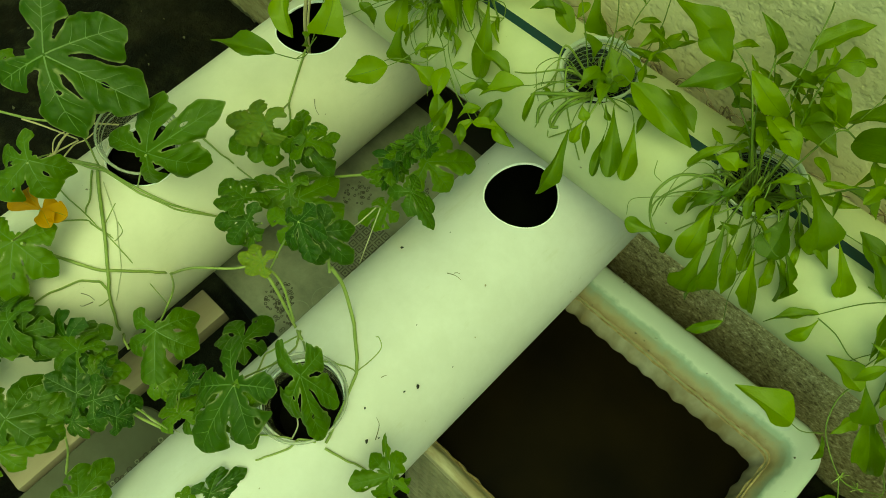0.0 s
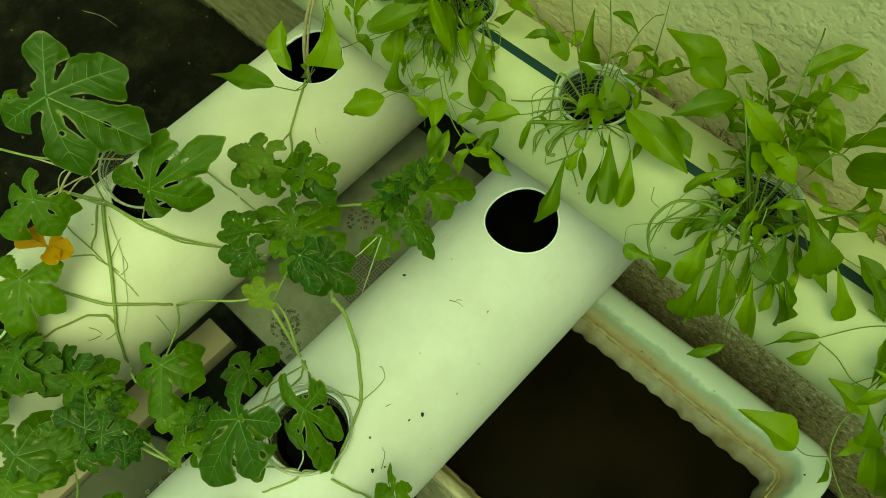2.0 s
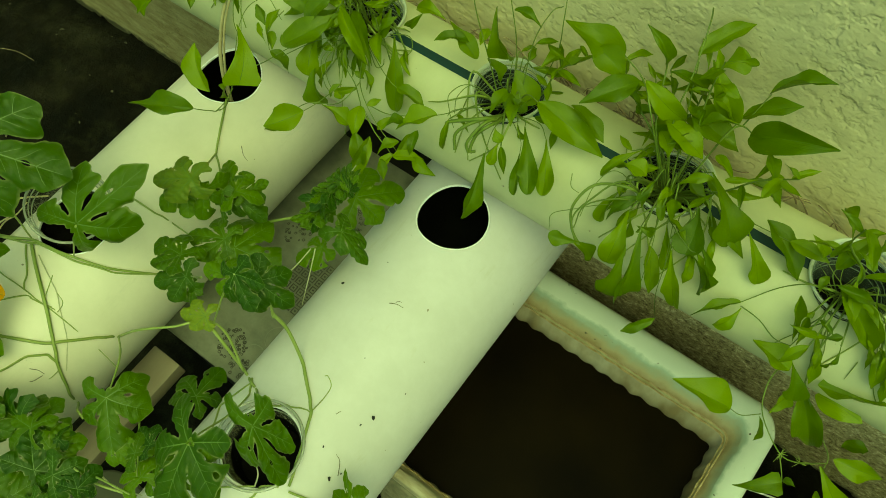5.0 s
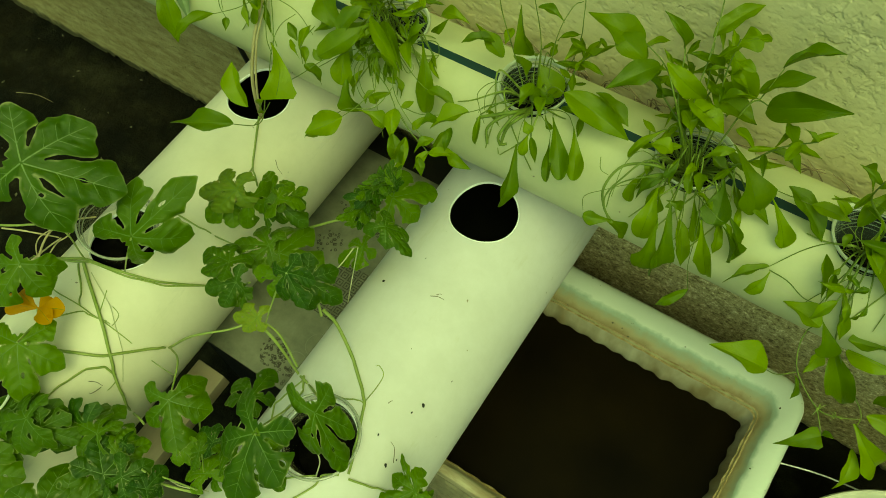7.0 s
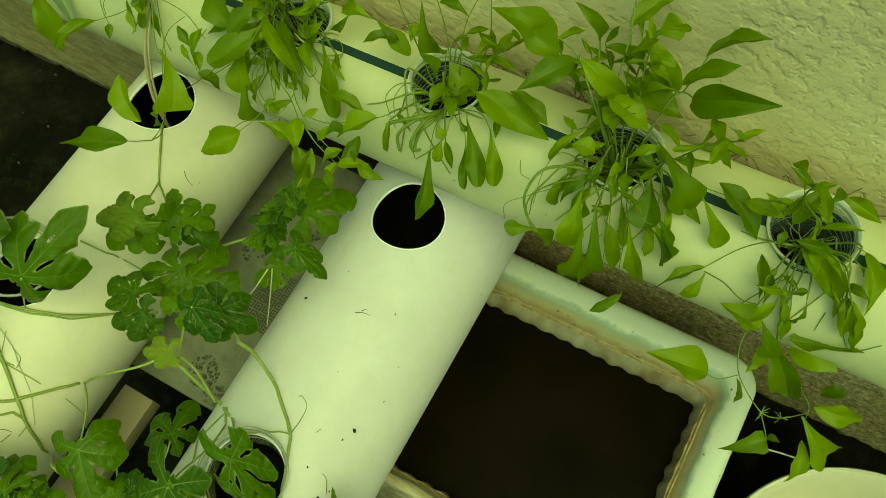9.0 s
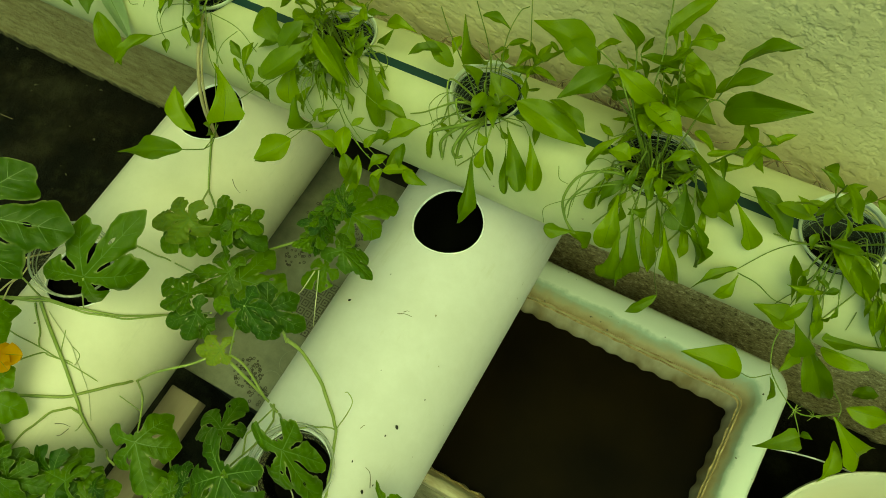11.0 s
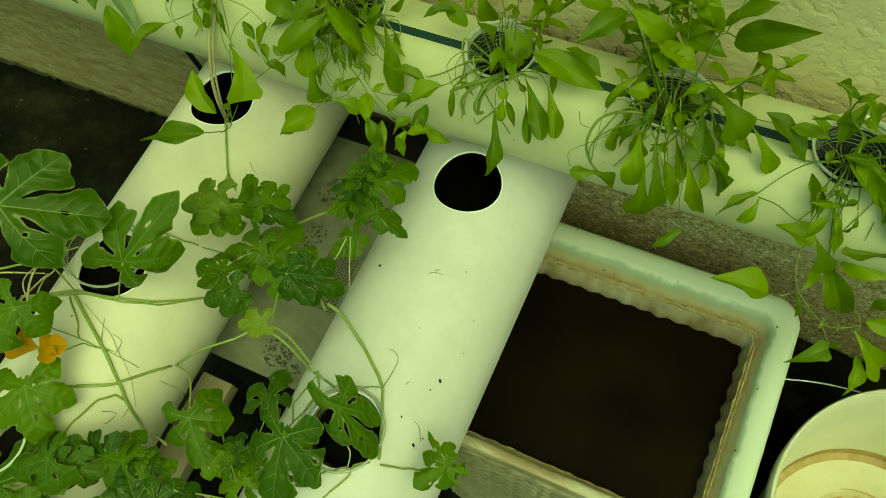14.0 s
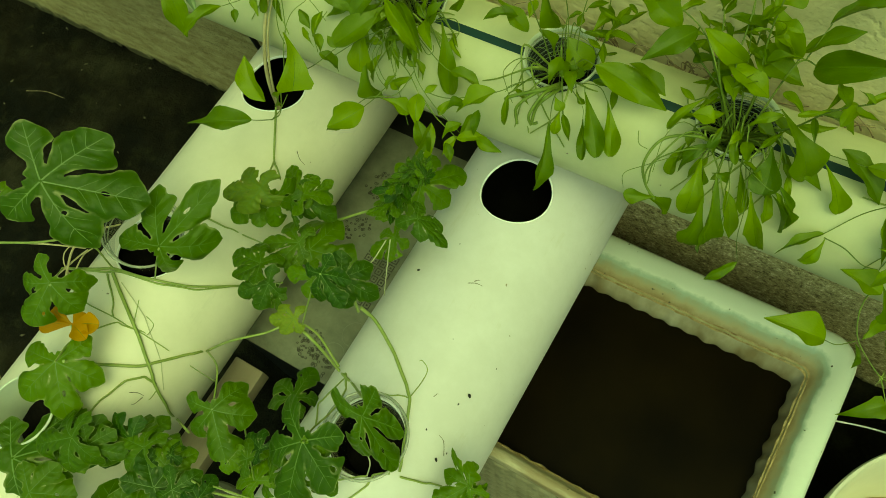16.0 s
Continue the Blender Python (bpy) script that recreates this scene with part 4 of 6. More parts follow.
def grow_cup(x):
    root = new("grow_cup")
    tagged(root, "white ribbed grow cup sunk in the pipe", "cup", "grow cups")
    rim = [(0.0285, 0.0535), (0.0306, 0.0552), (0.0313, 0.0570), (0.0311, 0.0584), (0.0302, 0.0588), (0.0293, 0.0580), (0.0283, 0.0560)]
    part("rim", lathe(bmesh.new(), rim, seg=56), CUP, root, "rolled pale rim")
    prof, z, r = [(0.0284, 0.0575)], 0.0550, 0.0280
    while z > 0.008:
        prof += [(r, z), (r - 0.0012, z - 0.0012), (r - 0.0012, z - 0.0026), (r - 0.0003, z - 0.0034)]
        z, r = z - 0.0040, r - 0.0005
    prof.append((r - 0.001, z))
    part("body", lathe(bmesh.new(), prof, seg=56), MILKY, root, "ribbed milky cup wall")
    for k in range(6):
        r, h = 0.0278 - 0.0006 * k, 0.0520 - 0.0046 * k
        ring = [(r + 0.00035 * math.cos(a), h + 0.00035 * math.sin(a)) for a in (2 * math.pi * i / 6 for i in range(7))]
        part("rib", lathe(bmesh.new(), ring, seg=48), CUP_RIB, root, "pale raised rib")
    bm = lathe(bmesh.new(), [(0.0, 0.012), (0.008, 0.014), (0.016, 0.011), (0.0225, 0.012)], seg=24)
    for v in bm.verts:
        v.co.z += noise.noise(v.co * 190 + Vector((x * 50, 0, 0))) * 0.004
    part("filling", bm, CUP_FILLING, root, "black filling")
    root.matrix_basis = pose(x, C_Y, C_Z)
    return root


for x in C_HOLES[1:6]:
    grow_cup(x)

# clear cups in the thick pipes
# Lower cup wall: the hole's shade is put into its dark colour.
CLEAR_SHADED_M = Mat("shaded_clear_cup_plastic", 0.12, 0.5)
CLEAR_SHADED_M.colour((0.22, 0.25, 0.20))
CLEAR_SHADED_M.b.inputs["Alpha"].default_value = 0.05
CLEAR_SHADED = CLEAR_SHADED_M.m
HAZY_M = Mat("hazy_cup_plastic", 0.3, 0.4)
HAZY_M.colour(HAZY_M.ramp(HAZY_M.noise(60, 4), [(0.35, (0.36, 0.34, 0.22)), (0.65, (0.50, 0.47, 0.32))]))
HAZY_M.b.inputs["Alpha"].default_value = 0.28
HAZY = HAZY_M.m
CLEAR_RIM_M = Mat("clear_cup_rim", 0.2, 0.5)
CLEAR_RIM_M.colour((0.50, 0.53, 0.42))
CLEAR_RIM_M.b.inputs["Alpha"].default_value = 0.45
CLEAR_RIM = CLEAR_RIM_M.m


def clear_cup(x, y, z, rise, tip=(0, 0), solid=False):
    root = new("plastic_cup")
    tagged(root, "thin clear plastic cup pushed into the pipe hole" if not solid else "white plastic cup pushed into the pipe hole", "cup", "drinking cups in the thick pipes")
    wall = [(0.0355, rise), (0.0345, rise - 0.004), (0.0325, rise - 0.014), (0.0318, rise - 0.016), (0.029, -0.012), (0.026, -0.05), (0.025, -0.051), (0.0, -0.051)]
    if solid:
        wall = [(0.0305, rise - 0.004), (0.0300, -0.002), (0.029, -0.010), (0.027, -0.05), (0.0, -0.051)]
    part("body", lathe(bmesh.new(), wall if solid else wall[4:], seg=56), CUP if solid else CLEAR_SHADED, root)
    if not solid:
        part("upper_wall", lathe(bmesh.new(), wall[:5], seg=56), HAZY, root, "hazy beige upper cup wall")
    bm = bmesh.new()
    for r, h, t in () if solid else ((0.0362, rise, 0.0013), (0.0338, rise - 0.006, 0.0006), (0.0322, rise - 0.014, 0.0006)):
        lathe(bm, [(r + t * math.cos(a), h + t * math.sin(a)) for a in (2 * math.pi * k / 8 for k in range(9))], seg=64)
    if solid:
        lathe(bm, [(0.031 + 0.0012 * math.cos(a), rise - 0.004 + 0.0012 * math.sin(a)) for a in (2 * math.pi * k / 8 for k in range(9))], seg=64)
    part("rim", bm, CUP if solid else CLEAR_RIM, root, "rolled rim")
    bm = lathe(bmesh.new(), [(0.0, -0.034), (0.014, -0.031), (0.0262, -0.034)], seg=28)
    for v in bm.verts:
        v.co.z += noise.noise(v.co * 170) * 0.004
    part("filling", bm, CUP_FILLING, root, "black filling")
    root.matrix_basis = pose(x, y, z, tip[0], tip[1], 0)


clear_cup(B_X, B_HOLES[1], 0.0745, 0.010)
clear_cup(A_X - 0.012, A_HOLES[2] + 0.004, A_Z + 0.077, 0.024, (-6, 22))
clear_cup(A_X, A_HOLES[1], A_Z + 0.077, 0.012, (0, 0), True)

cm1 = seedling("leggy seedling trailing over a hole of the thick pipe")
blade(cm1, "lance", (-0.215, -0.058, 0.165), (-0.243, -0.037, 0.190), 0.022)
blade(cm1, "arrow", (-0.198, -0.039, 0.166), (-0.222, -0.004, 0.195), 0.042)
blade(cm1, "lance", (-0.212, -0.042, 0.160), (-0.217, -0.044, 0.140), 0.011)
blade(cm1, "lance", (-0.221, -0.076, 0.157), (-0.278, -0.104, 0.153), 0.019, 2)
blade(cm1, "lance", (-0.112, -0.048, 0.200), (-0.138, -0.065, 0.179), 0.022)
blade(cm1, "lance", (-0.288, -0.006, 0.200), (-0.310, -0.043, 0.190), 0.012)
blade(cm1, "lance", (-0.357, -0.006, 0.200), (-0.344, -0.024, 0.150), 0.022)
blade(cm1, "lance", (-0.275, -0.004, 0.200), (-0.269, -0.014, 0.195), 0.007)
blade(cm1, "lance", (-0.425, 0.009, 0.190), (-0.407, -0.002, 0.180), 0.008)
blade(cm1, "lance", (-0.444, 0.010, 0.190), (-0.425, 0.001, 0.185), 0.008)
blade(cm1, "lance", (-0.398, 0.015, 0.190), (-0.386, -0.003, 0.180), 0.014)
blade(cm1, "pale", (-0.388, 0.030, 0.205), (-0.352, 0.002, 0.150), 0.018)
blade(cm1, "lance", (-0.219, 0.020, 0.200), (-0.205, 0.012, 0.190), 0.010)
blade(cm1, "lance", (-0.198, 0.027, 0.200), (-0.197, 0.005, 0.190), 0.008)
blade(cm1, "lance", (-0.186, -0.004, 0.185), (-0.171, -0.004, 0.165), 0.012)
blade(cm1, "lance", (-0.197, 0.009, 0.190), (-0.185, -0.003, 0.185), 0.009)
blade(cm1, "lance", (-0.212, 0.011, 0.190), (-0.193, -0.001, 0.185), 0.004)
blade(cm1, "lance", (-0.262, 0.027, 0.210), (-0.256, 0.019, 0.200), 0.011)
blade(cm1, "lance", (-0.257, 0.031, 0.200), (-0.238, 0.011, 0.185), 0.006)
blade(cm1, "lance", (-0.201, 0.052, 0.215), (-0.161, 0.035, 0.205), 0.024)
blade(cm1, "lance", (-0.160, 0.049, 0.225), (-0.134, 0.045, 0.220), 0.014)
blade(cm1, "lance", (-0.174, 0.008, 0.185), (-0.186, 0.012, 0.190), 0.008)
stalk(cm1, 0.0009, [(-0.253, 0.033, 0.210), (-0.267, 0.010, 0.205), (-0.288, -0.006, 0.200)])
stalk(cm1, 0.0009, [(-0.255, 0.036, 0.210), (-0.236, 0.004, 0.190), (-0.232, -0.001, 0.170)])
stalk(cm1, 0.0009, [(-0.246, 0.032, 0.210), (-0.234, 0.012, 0.190), (-0.227, -0.004, 0.170)])
stalk(cm1, 0.0009, [(-0.218, -0.060, 0.137), (-0.222, -0.072, 0.150), (-0.231, -0.080, 0.157)])
stalk(cm1, 0.0011, [(-0.258, -0.012, 0.100), (-0.222, -0.046, 0.128), (-0.218, -0.060, 0.137)])
stalk(cm1, 0.0009, [(-0.218, -0.060, 0.137), (-0.208, -0.053, 0.150), (-0.200, -0.044, 0.166)])
stalk(cm1, 0.0008, [(-0.246, 0.032, 0.210), (-0.217, 0.031, 0.205), (-0.189, 0.019, 0.200)])
stalk(cm1, 0.0008, [(-0.194, 0.028, 0.200), (-0.196, 0.008, 0.195), (-0.187, -0.004, 0.185)])
stalk(cm1, 0.0008, [(-0.215, -0.011, 0.150), (-0.185, -0.012, 0.180), (-0.174, 0.008, 0.185), (-0.152, 0.017, 0.200)])
stalk(cm1, 0.0008, [(-0.255, 0.036, 0.210), (-0.299, 0.037, 0.200), (-0.308, 0.021, 0.195), (-0.300, 0.010, 0.190), (-0.275, -0.004, 0.200)])
stalk(cm1, 0.0007, [(-0.250, 0.038, 0.210), (-0.290, 0.028, 0.205), (-0.295, 0.013, 0.200), (-0.289, 0.005, 0.195)])
stalk(cm1, 0.0007, [(-0.328, 0.033, 0.200), (-0.325, 0.020, 0.195)])
stalk(cm1, 0.0007, [(-0.341, 0.021, 0.205), (-0.334, 0.015, 0.200), (-0.332, 0.020, 0.195)])
stalk(cm1, 0.0008, [(-0.222, -0.022, 0.160), (-0.226, -0.002, 0.185), (-0.223, 0.013, 0.200), (-0.215, 0.028, 0.205)])
stalk(cm1, 0.0007, [(-0.391, 0.006, 0.190), (-0.415, 0.010, 0.190), (-0.426, 0.010, 0.195)])
small_leaves(cm1, -0.278, 10, 299)
tangle(cm1, -0.278, 12, 0.03, 281)

c0 = seedling("sprawling seedling hanging between the two thick pipes")
blade(c0, "lance", (-0.133, 0.040, 0.230), (-0.095, 0.022, 0.200), 0.012)
blade(c0, "spat", (-0.083, 0.045, 0.220), (-0.066, 0.015, 0.170), 0.019)
blade(c0, "lance", (-0.062, 0.018, 0.200), (-0.032, 0.017, 0.190), 0.011)
blade(c0, "lance", (-0.017, 0.013, 0.205), (-0.040, -0.012, 0.195), 0.016)
blade(c0, "spat", (-0.133, 0.037, 0.225), (-0.157, -0.008, 0.215), 0.029)
blade(c0, "spat", (-0.149, 0.023, 0.205), (-0.141, -0.006, 0.185), 0.020)
blade(c0, "spat", (-0.138, 0.005, 0.195), (-0.125, -0.008, 0.160), 0.021)
blade(c0, "lance", (-0.106, -0.044, 0.205), (-0.126, -0.071, 0.200), 0.021)
blade(c0, "lance", (-0.075, -0.012, 0.200), (-0.066, -0.034, 0.190), 0.014)
blade(c0, "lance", (-0.065, -0.032, 0.195), (-0.046, -0.051, 0.175), 0.013)
blade(c0, "lance", (-0.071, -0.009, 0.200), (-0.065, 0.002, 0.200), 0.006)
blade(c0, "lance", (-0.052, -0.020, 0.195), (-0.048, -0.006, 0.200), 0.007)
blade(c0, "lance", (-0.030, -0.005, 0.190), (-0.032, -0.026, 0.180), 0.009)
blade(c0, "lance", (-0.032, -0.028, 0.185), (-0.012, -0.014, 0.180), 0.009)
blade(c0, "lance", (-0.033, -0.026, 0.185), (-0.039, -0.042, 0.175), 0.008)
blade(c0, "lance", (-0.094, 0.042, 0.215), (-0.094, 0.058, 0.235), 0.008)
blade(c0, "lance", (-0.087, 0.079, 0.220), (-0.057, 0.079, 0.225), 0.012)
blade(c0, "lance", (-0.086, 0.063, 0.215), (-0.073, 0.071, 0.230), 0.007)
blade(c0, "lance", (-0.101, 0.012, 0.200), (-0.093, 0.013, 0.195), 0.005)
blade(c0, "lance", (-0.154, 0.017, 0.220), (-0.144, 0.044, 0.235), 0.019)
blade(c0, "lance", (-0.095, -0.013, 0.195), (-0.103, -0.010, 0.200), 0.011)
stalk(c0, 0.0008, [(-0.134, 0.058, 0.196), (-0.136, 0.045, 0.220), (-0.133, 0.040, 0.230)])
stalk(c0, 0.0008, [(-0.122, 0.059, 0.196), (-0.098, 0.056, 0.215), (-0.083, 0.045, 0.220)])
stalk(c0, 0.0008, [(-0.123, 0.047, 0.200), (-0.085, 0.025, 0.205), (-0.070, 0.020, 0.200), (-0.062, 0.018, 0.200)])
stalk(c0, 0.0008, [(-0.123, 0.054, 0.200), (-0.132, 0.048, 0.220), (-0.133, 0.037, 0.225)])
stalk(c0, 0.0008, [(-0.123, 0.047, 0.200), (-0.139, 0.032, 0.210), (-0.149, 0.023, 0.205)])
stalk(c0, 0.0008, [(-0.125, 0.038, 0.200), (-0.138, 0.021, 0.200), (-0.138, 0.005, 0.195)])
stalk(c0, 0.0008, [(-0.129, 0.032, 0.200), (-0.106, 0.004, 0.205), (-0.099, -0.009, 0.205), (-0.102, -0.031, 0.205), (-0.106, -0.044, 0.205)])
stalk(c0, 0.0010, [(-0.129, 0.032, 0.200), (-0.113, 0.012, 0.205), (-0.094, 0.003, 0.200), (-0.078, -0.009, 0.200), (-0.075, -0.012, 0.200)])
stalk(c0, 0.0009, [(-0.075, -0.012, 0.200), (-0.052, -0.023, 0.195), (-0.037, -0.027, 0.190), (-0.032, -0.028, 0.185)])
stalk(c0, 0.0008, [(-0.072, -0.008, 0.200), (-0.049, -0.005, 0.200), (-0.017, 0.012, 0.205), (-0.003, 0.029, 0.205), (0.011, 0.040, 0.205)])
stalk(c0, 0.0007, [(-0.127, 0.030, 0.200), (-0.123, 0.018, 0.200), (-0.103, -0.004, 0.200), (-0.072, -0.036, 0.190)])
stalk(c0, 0.0007, [(-0.130, 0.027, 0.200), (-0.128, 0.007, 0.200), (-0.118, -0.004, 0.190), (-0.108, -0.005, 0.180)])
stalk(c0, 0.0007, [(-0.134, 0.024, 0.200), (-0.131, 0.005, 0.200), (-0.121, -0.006, 0.190), (-0.115, -0.007, 0.180)])
stalk(c0, 0.0008, [(-0.095, 0.052, 0.210), (-0.080, 0.059, 0.210), (-0.076, 0.055, 0.200), (-0.076, 0.045, 0.200)])
stalk(c0, 0.0008, [(-0.104, 0.035, 0.200), (-0.089, 0.025, 0.200), (-0.087, 0.031, 0.198), (-0.089, 0.035, 0.200)])
stalk(c0, 0.0007, [(-0.161, -0.009, 0.200), (-0.137, 0.010, 0.215), (-0.125, 0.036, 0.205), (-0.096, 0.059, 0.200)])
stalk(c0, 0.0007, [(-0.127, 0.030, 0.200), (-0.111, 0.014, 0.205), (-0.096, 0.009, 0.200), (-0.093, 0.013, 0.195)])
stalk(c0, 0.0007, [(-0.125, 0.031, 0.200), (-0.118, 0.016, 0.205), (-0.113, 0.007, 0.200)])
stalk(c0, 0.0006, [(-0.072, -0.012, 0.200), (-0.052, -0.023, 0.195), (-0.048, -0.022, 0.190)])
blade(c0, "lance", (-0.056, -0.026, 0.190), (-0.058, -0.061, 0.170), 0.013)
blade(c0, "lance", (-0.088, -0.000, 0.200), (-0.106, -0.011, 0.195), 0.006)
blade(c0, "lance", (-0.101, -0.004, 0.200), (-0.106, -0.015, 0.190), 0.006)
blade(c0, "lance", (-0.117, 0.022, 0.210), (-0.106, 0.005, 0.195), 0.006)
blade(c0, "lance", (-0.103, 0.024, 0.205), (-0.092, 0.011, 0.200), 0.006)
blade(c0, "lance", (-0.097, 0.043, 0.215), (-0.084, 0.054, 0.235), 0.009)
blade(c0, "lance", (-0.128, 0.049, 0.220), (-0.093, 0.024, 0.200), 0.011)
blade(c0, "lance", (-0.038, -0.035, 0.185), (-0.029, -0.045, 0.175), 0.008)
blade(c0, "lance", (-0.031, -0.019, 0.195), (-0.040, -0.036, 0.190), 0.009)
blade(c0, "lance", (-0.037, -0.003, 0.200), (-0.046, -0.016, 0.200), 0.011)
blade(c0, "lance", (-0.023, -0.005, 0.200), (-0.019, -0.022, 0.190), 0.008)
blade(c0, "lance", (-0.018, -0.020, 0.185), (0.005, -0.021, 0.180), 0.010)
blade(c0, "spat", (-0.101, -0.029, 0.200), (-0.077, -0.027, 0.190), 0.013)
stalk(c0, 0.0008, [(-0.111, 0.041, 0.205), (-0.087, 0.003, 0.205), (-0.058, -0.016, 0.200), (-0.029, -0.025, 0.190)])
stalk(c0, 0.0008, [(-0.087, 0.003, 0.205), (-0.091, -0.020, 0.200), (-0.110, -0.032, 0.200), (-0.113, -0.046, 0.205)])
small_leaves(c0, -0.132, 15, 146)
tangle(c0, -0.132, 20, 0.034, 134)

c1 = seedling("seedling with drooping spoon-shaped leaves over the cup")
blade(c1, "lance", (0.011, 0.056, 0.215), (-0.002, 0.059, 0.235), 0.014)
blade(c1, "lance", (0.012, 0.075, 0.230), (-0.001, 0.071, 0.280), 0.014)
blade(c1, "lance", (0.011, 0.075, 0.280), (0.034, 0.075, 0.275), 0.007)
blade(c1, "lance", (0.040, 0.063, 0.205), (0.017, 0.069, 0.225), 0.023)
blade(c1, "lance", (0.050, 0.050, 0.230), (0.109, 0.048, 0.210), 0.023)
blade(c1, "lance", (0.073, 0.058, 0.235), (0.104, 0.056, 0.215), 0.015)
blade(c1, "lance", (0.048, 0.050, 0.210), (0.066, 0.056, 0.210), 0.006)
blade(c1, "spat", (0.048, 0.037, 0.212), (0.076, 0.001, 0.190), 0.016)
blade(c1, "spat", (0.066, 0.039, 0.208), (0.084, 0.009, 0.185), 0.014)
blade(c1, "spat", (0.054, 0.022, 0.200), (0.066, -0.003, 0.185), 0.009)
blade(c1, "lance", (0.065, 0.054, 0.205), (0.069, 0.041, 0.195), 0.006)
blade(c1, "spat", (0.029, 0.025, 0.210), (0.038, 0.019, 0.205), 0.009)
blade(c1, "spat", (0.035, 0.021, 0.200), (0.037, 0.006, 0.190), 0.009)
blade(c1, "spat", (0.034, 0.004, 0.206), (0.042, -0.038, 0.176), 0.0150)
blade(c1, "lance", (-0.013, 0.061, 0.225), (-0.042, 0.066, 0.245), 0.013)
blade(c1, "lance", (-0.022, 0.064, 0.235), (-0.046, 0.050, 0.235), 0.010)
blade(c1, "lance", (0.032, 0.073, 0.260), (0.044, 0.083, 0.260), 0.005)
blade(c1, "lance", (0.043, 0.094, 0.240), (0.036, 0.074, 0.235), 0.009)
blade(c1, "lance", (0.051, 0.104, 0.240), (0.061, 0.100, 0.235), 0.004)
blade(c1, "lance", (0.024, 0.055, 0.215), (0.026, 0.042, 0.212), 0.011)
blade(c1, "lance", (-0.015, 0.080, 0.240), (-0.014, 0.066, 0.235), 0.008)
blade(c1, "lance", (0.040, 0.051, 0.210), (0.028, 0.049, 0.220), 0.009)
stalk(c1, 0.0010, [(0.015, 0.052, 0.195), (0.003, 0.057, 0.230), (-0.012, 0.062, 0.270), (-0.015, 0.062, 0.290)])
stalk(c1, 0.0009, [(0.021, 0.056, 0.196), (0.019, 0.067, 0.250), (0.006, 0.077, 0.290)])
stalk(c1, 0.0009, [(0.032, 0.069, 0.197), (0.041, 0.087, 0.240), (0.041, 0.093, 0.270), (0.034, 0.108, 0.280)])
stalk(c1, 0.0009, [(0.026, 0.063, 0.200), (0.030, 0.071, 0.260), (0.034, 0.087, 0.280), (0.038, 0.096, 0.280)])
stalk(c1, 0.0008, [(0.032, 0.069, 0.260), (0.032, 0.073, 0.260)])
stalk(c1, 0.0008, [(0.017, 0.054, 0.195), (0.011, 0.072, 0.220), (0.012, 0.075, 0.230)])
stalk(c1, 0.0010, [(0.023, 0.052, 0.195), (0.035, 0.057, 0.220), (0.050, 0.050, 0.230)])
stalk(c1, 0.0008, [(0.027, 0.047, 0.200), (0.044, 0.042, 0.212), (0.048, 0.037, 0.212)])
stalk(c1, 0.0008, [(0.027, 0.047, 0.200), (0.054, 0.046, 0.212), (0.066, 0.039, 0.208)])
stalk(c1, 0.0007, [(0.027, 0.047, 0.200), (0.049, 0.030, 0.205), (0.054, 0.022, 0.200)])
stalk(c1, 0.0007, [(0.025, 0.046, 0.200), (0.028, 0.025, 0.208), (0.033, 0.010, 0.210), (0.036, 0.002, 0.205)])
stalk(c1, 0.0007, [(0.022, 0.046, 0.200), (0.027, 0.030, 0.212), (0.029, 0.025, 0.210)])
stalk(c1, 0.0020, [(0.024, 0.044, 0.200), (0.017, 0.025, 0.212), (-0.003, 0.015, 0.205), (-0.009, 0.013, 0.200)])
stalk(c1, 0.0018, [(0.025, 0.043, 0.200), (0.014, 0.022, 0.210), (0.003, 0.010, 0.200), (0.007, 0.002, 0.190)])
stalk(c1, 0.0018, [(0.025, 0.042, 0.200), (0.020, 0.024, 0.210), (0.015, 0.008, 0.200), (0.017, 0.006, 0.190)])
stalk(c1, 0.0018, [(0.026, 0.041, 0.200), (0.024, 0.023, 0.210), (0.017, 0.017, 0.200), (0.017, 0.008, 0.190), (0.021, 0.010, 0.190)])
stalk(c1, 0.0007, [(0.015, 0.048, 0.200), (-0.008, 0.044, 0.215), (-0.021, 0.034, 0.205), (-0.014, 0.024, 0.200), (-0.006, 0.018, 0.190)])
stalk(c1, 0.0007, [(0.017, 0.046, 0.200), (-0.002, 0.043, 0.220), (-0.012, 0.033, 0.210), (-0.009, 0.024, 0.200)])
stalk(c1, 0.0007, [(0.017, 0.046, 0.200), (0.008, 0.029, 0.215), (-0.009, 0.023, 0.205), (-0.012, 0.019, 0.200)])
small_leaves(c1, 0.012, 5, 26)
tangle(c1, 0.012, 14, 0.034, 14)

c2 = seedling("bushy seedling with many pointed green leaves in its cup")
blade(c2, "lance", (0.094, 0.086, 0.275), (0.055, 0.070, 0.300), 0.022)
blade(c2, "lance", (0.112, 0.077, 0.270), (0.087, 0.042, 0.265), 0.018)
blade(c2, "spat", (0.104, 0.073, 0.265), (0.079, 0.074, 0.285), 0.021)
blade(c2, "lance", (0.120, 0.099, 0.270), (0.101, 0.097, 0.300), 0.011)
blade(c2, "lance", (0.128, 0.087, 0.280), (0.152, 0.103, 0.255), 0.012)
blade(c2, "lance", (0.136, 0.109, 0.280), (0.157, 0.145, 0.290), 0.015)
blade(c2, "spat", (0.152, 0.118, 0.270), (0.167, 0.125, 0.280), 0.019)
blade(c2, "lance", (0.179, 0.097, 0.250), (0.148, 0.103, 0.290), 0.017)
blade(c2, "lance", (0.179, 0.102, 0.250), (0.211, 0.114, 0.275), 0.015)
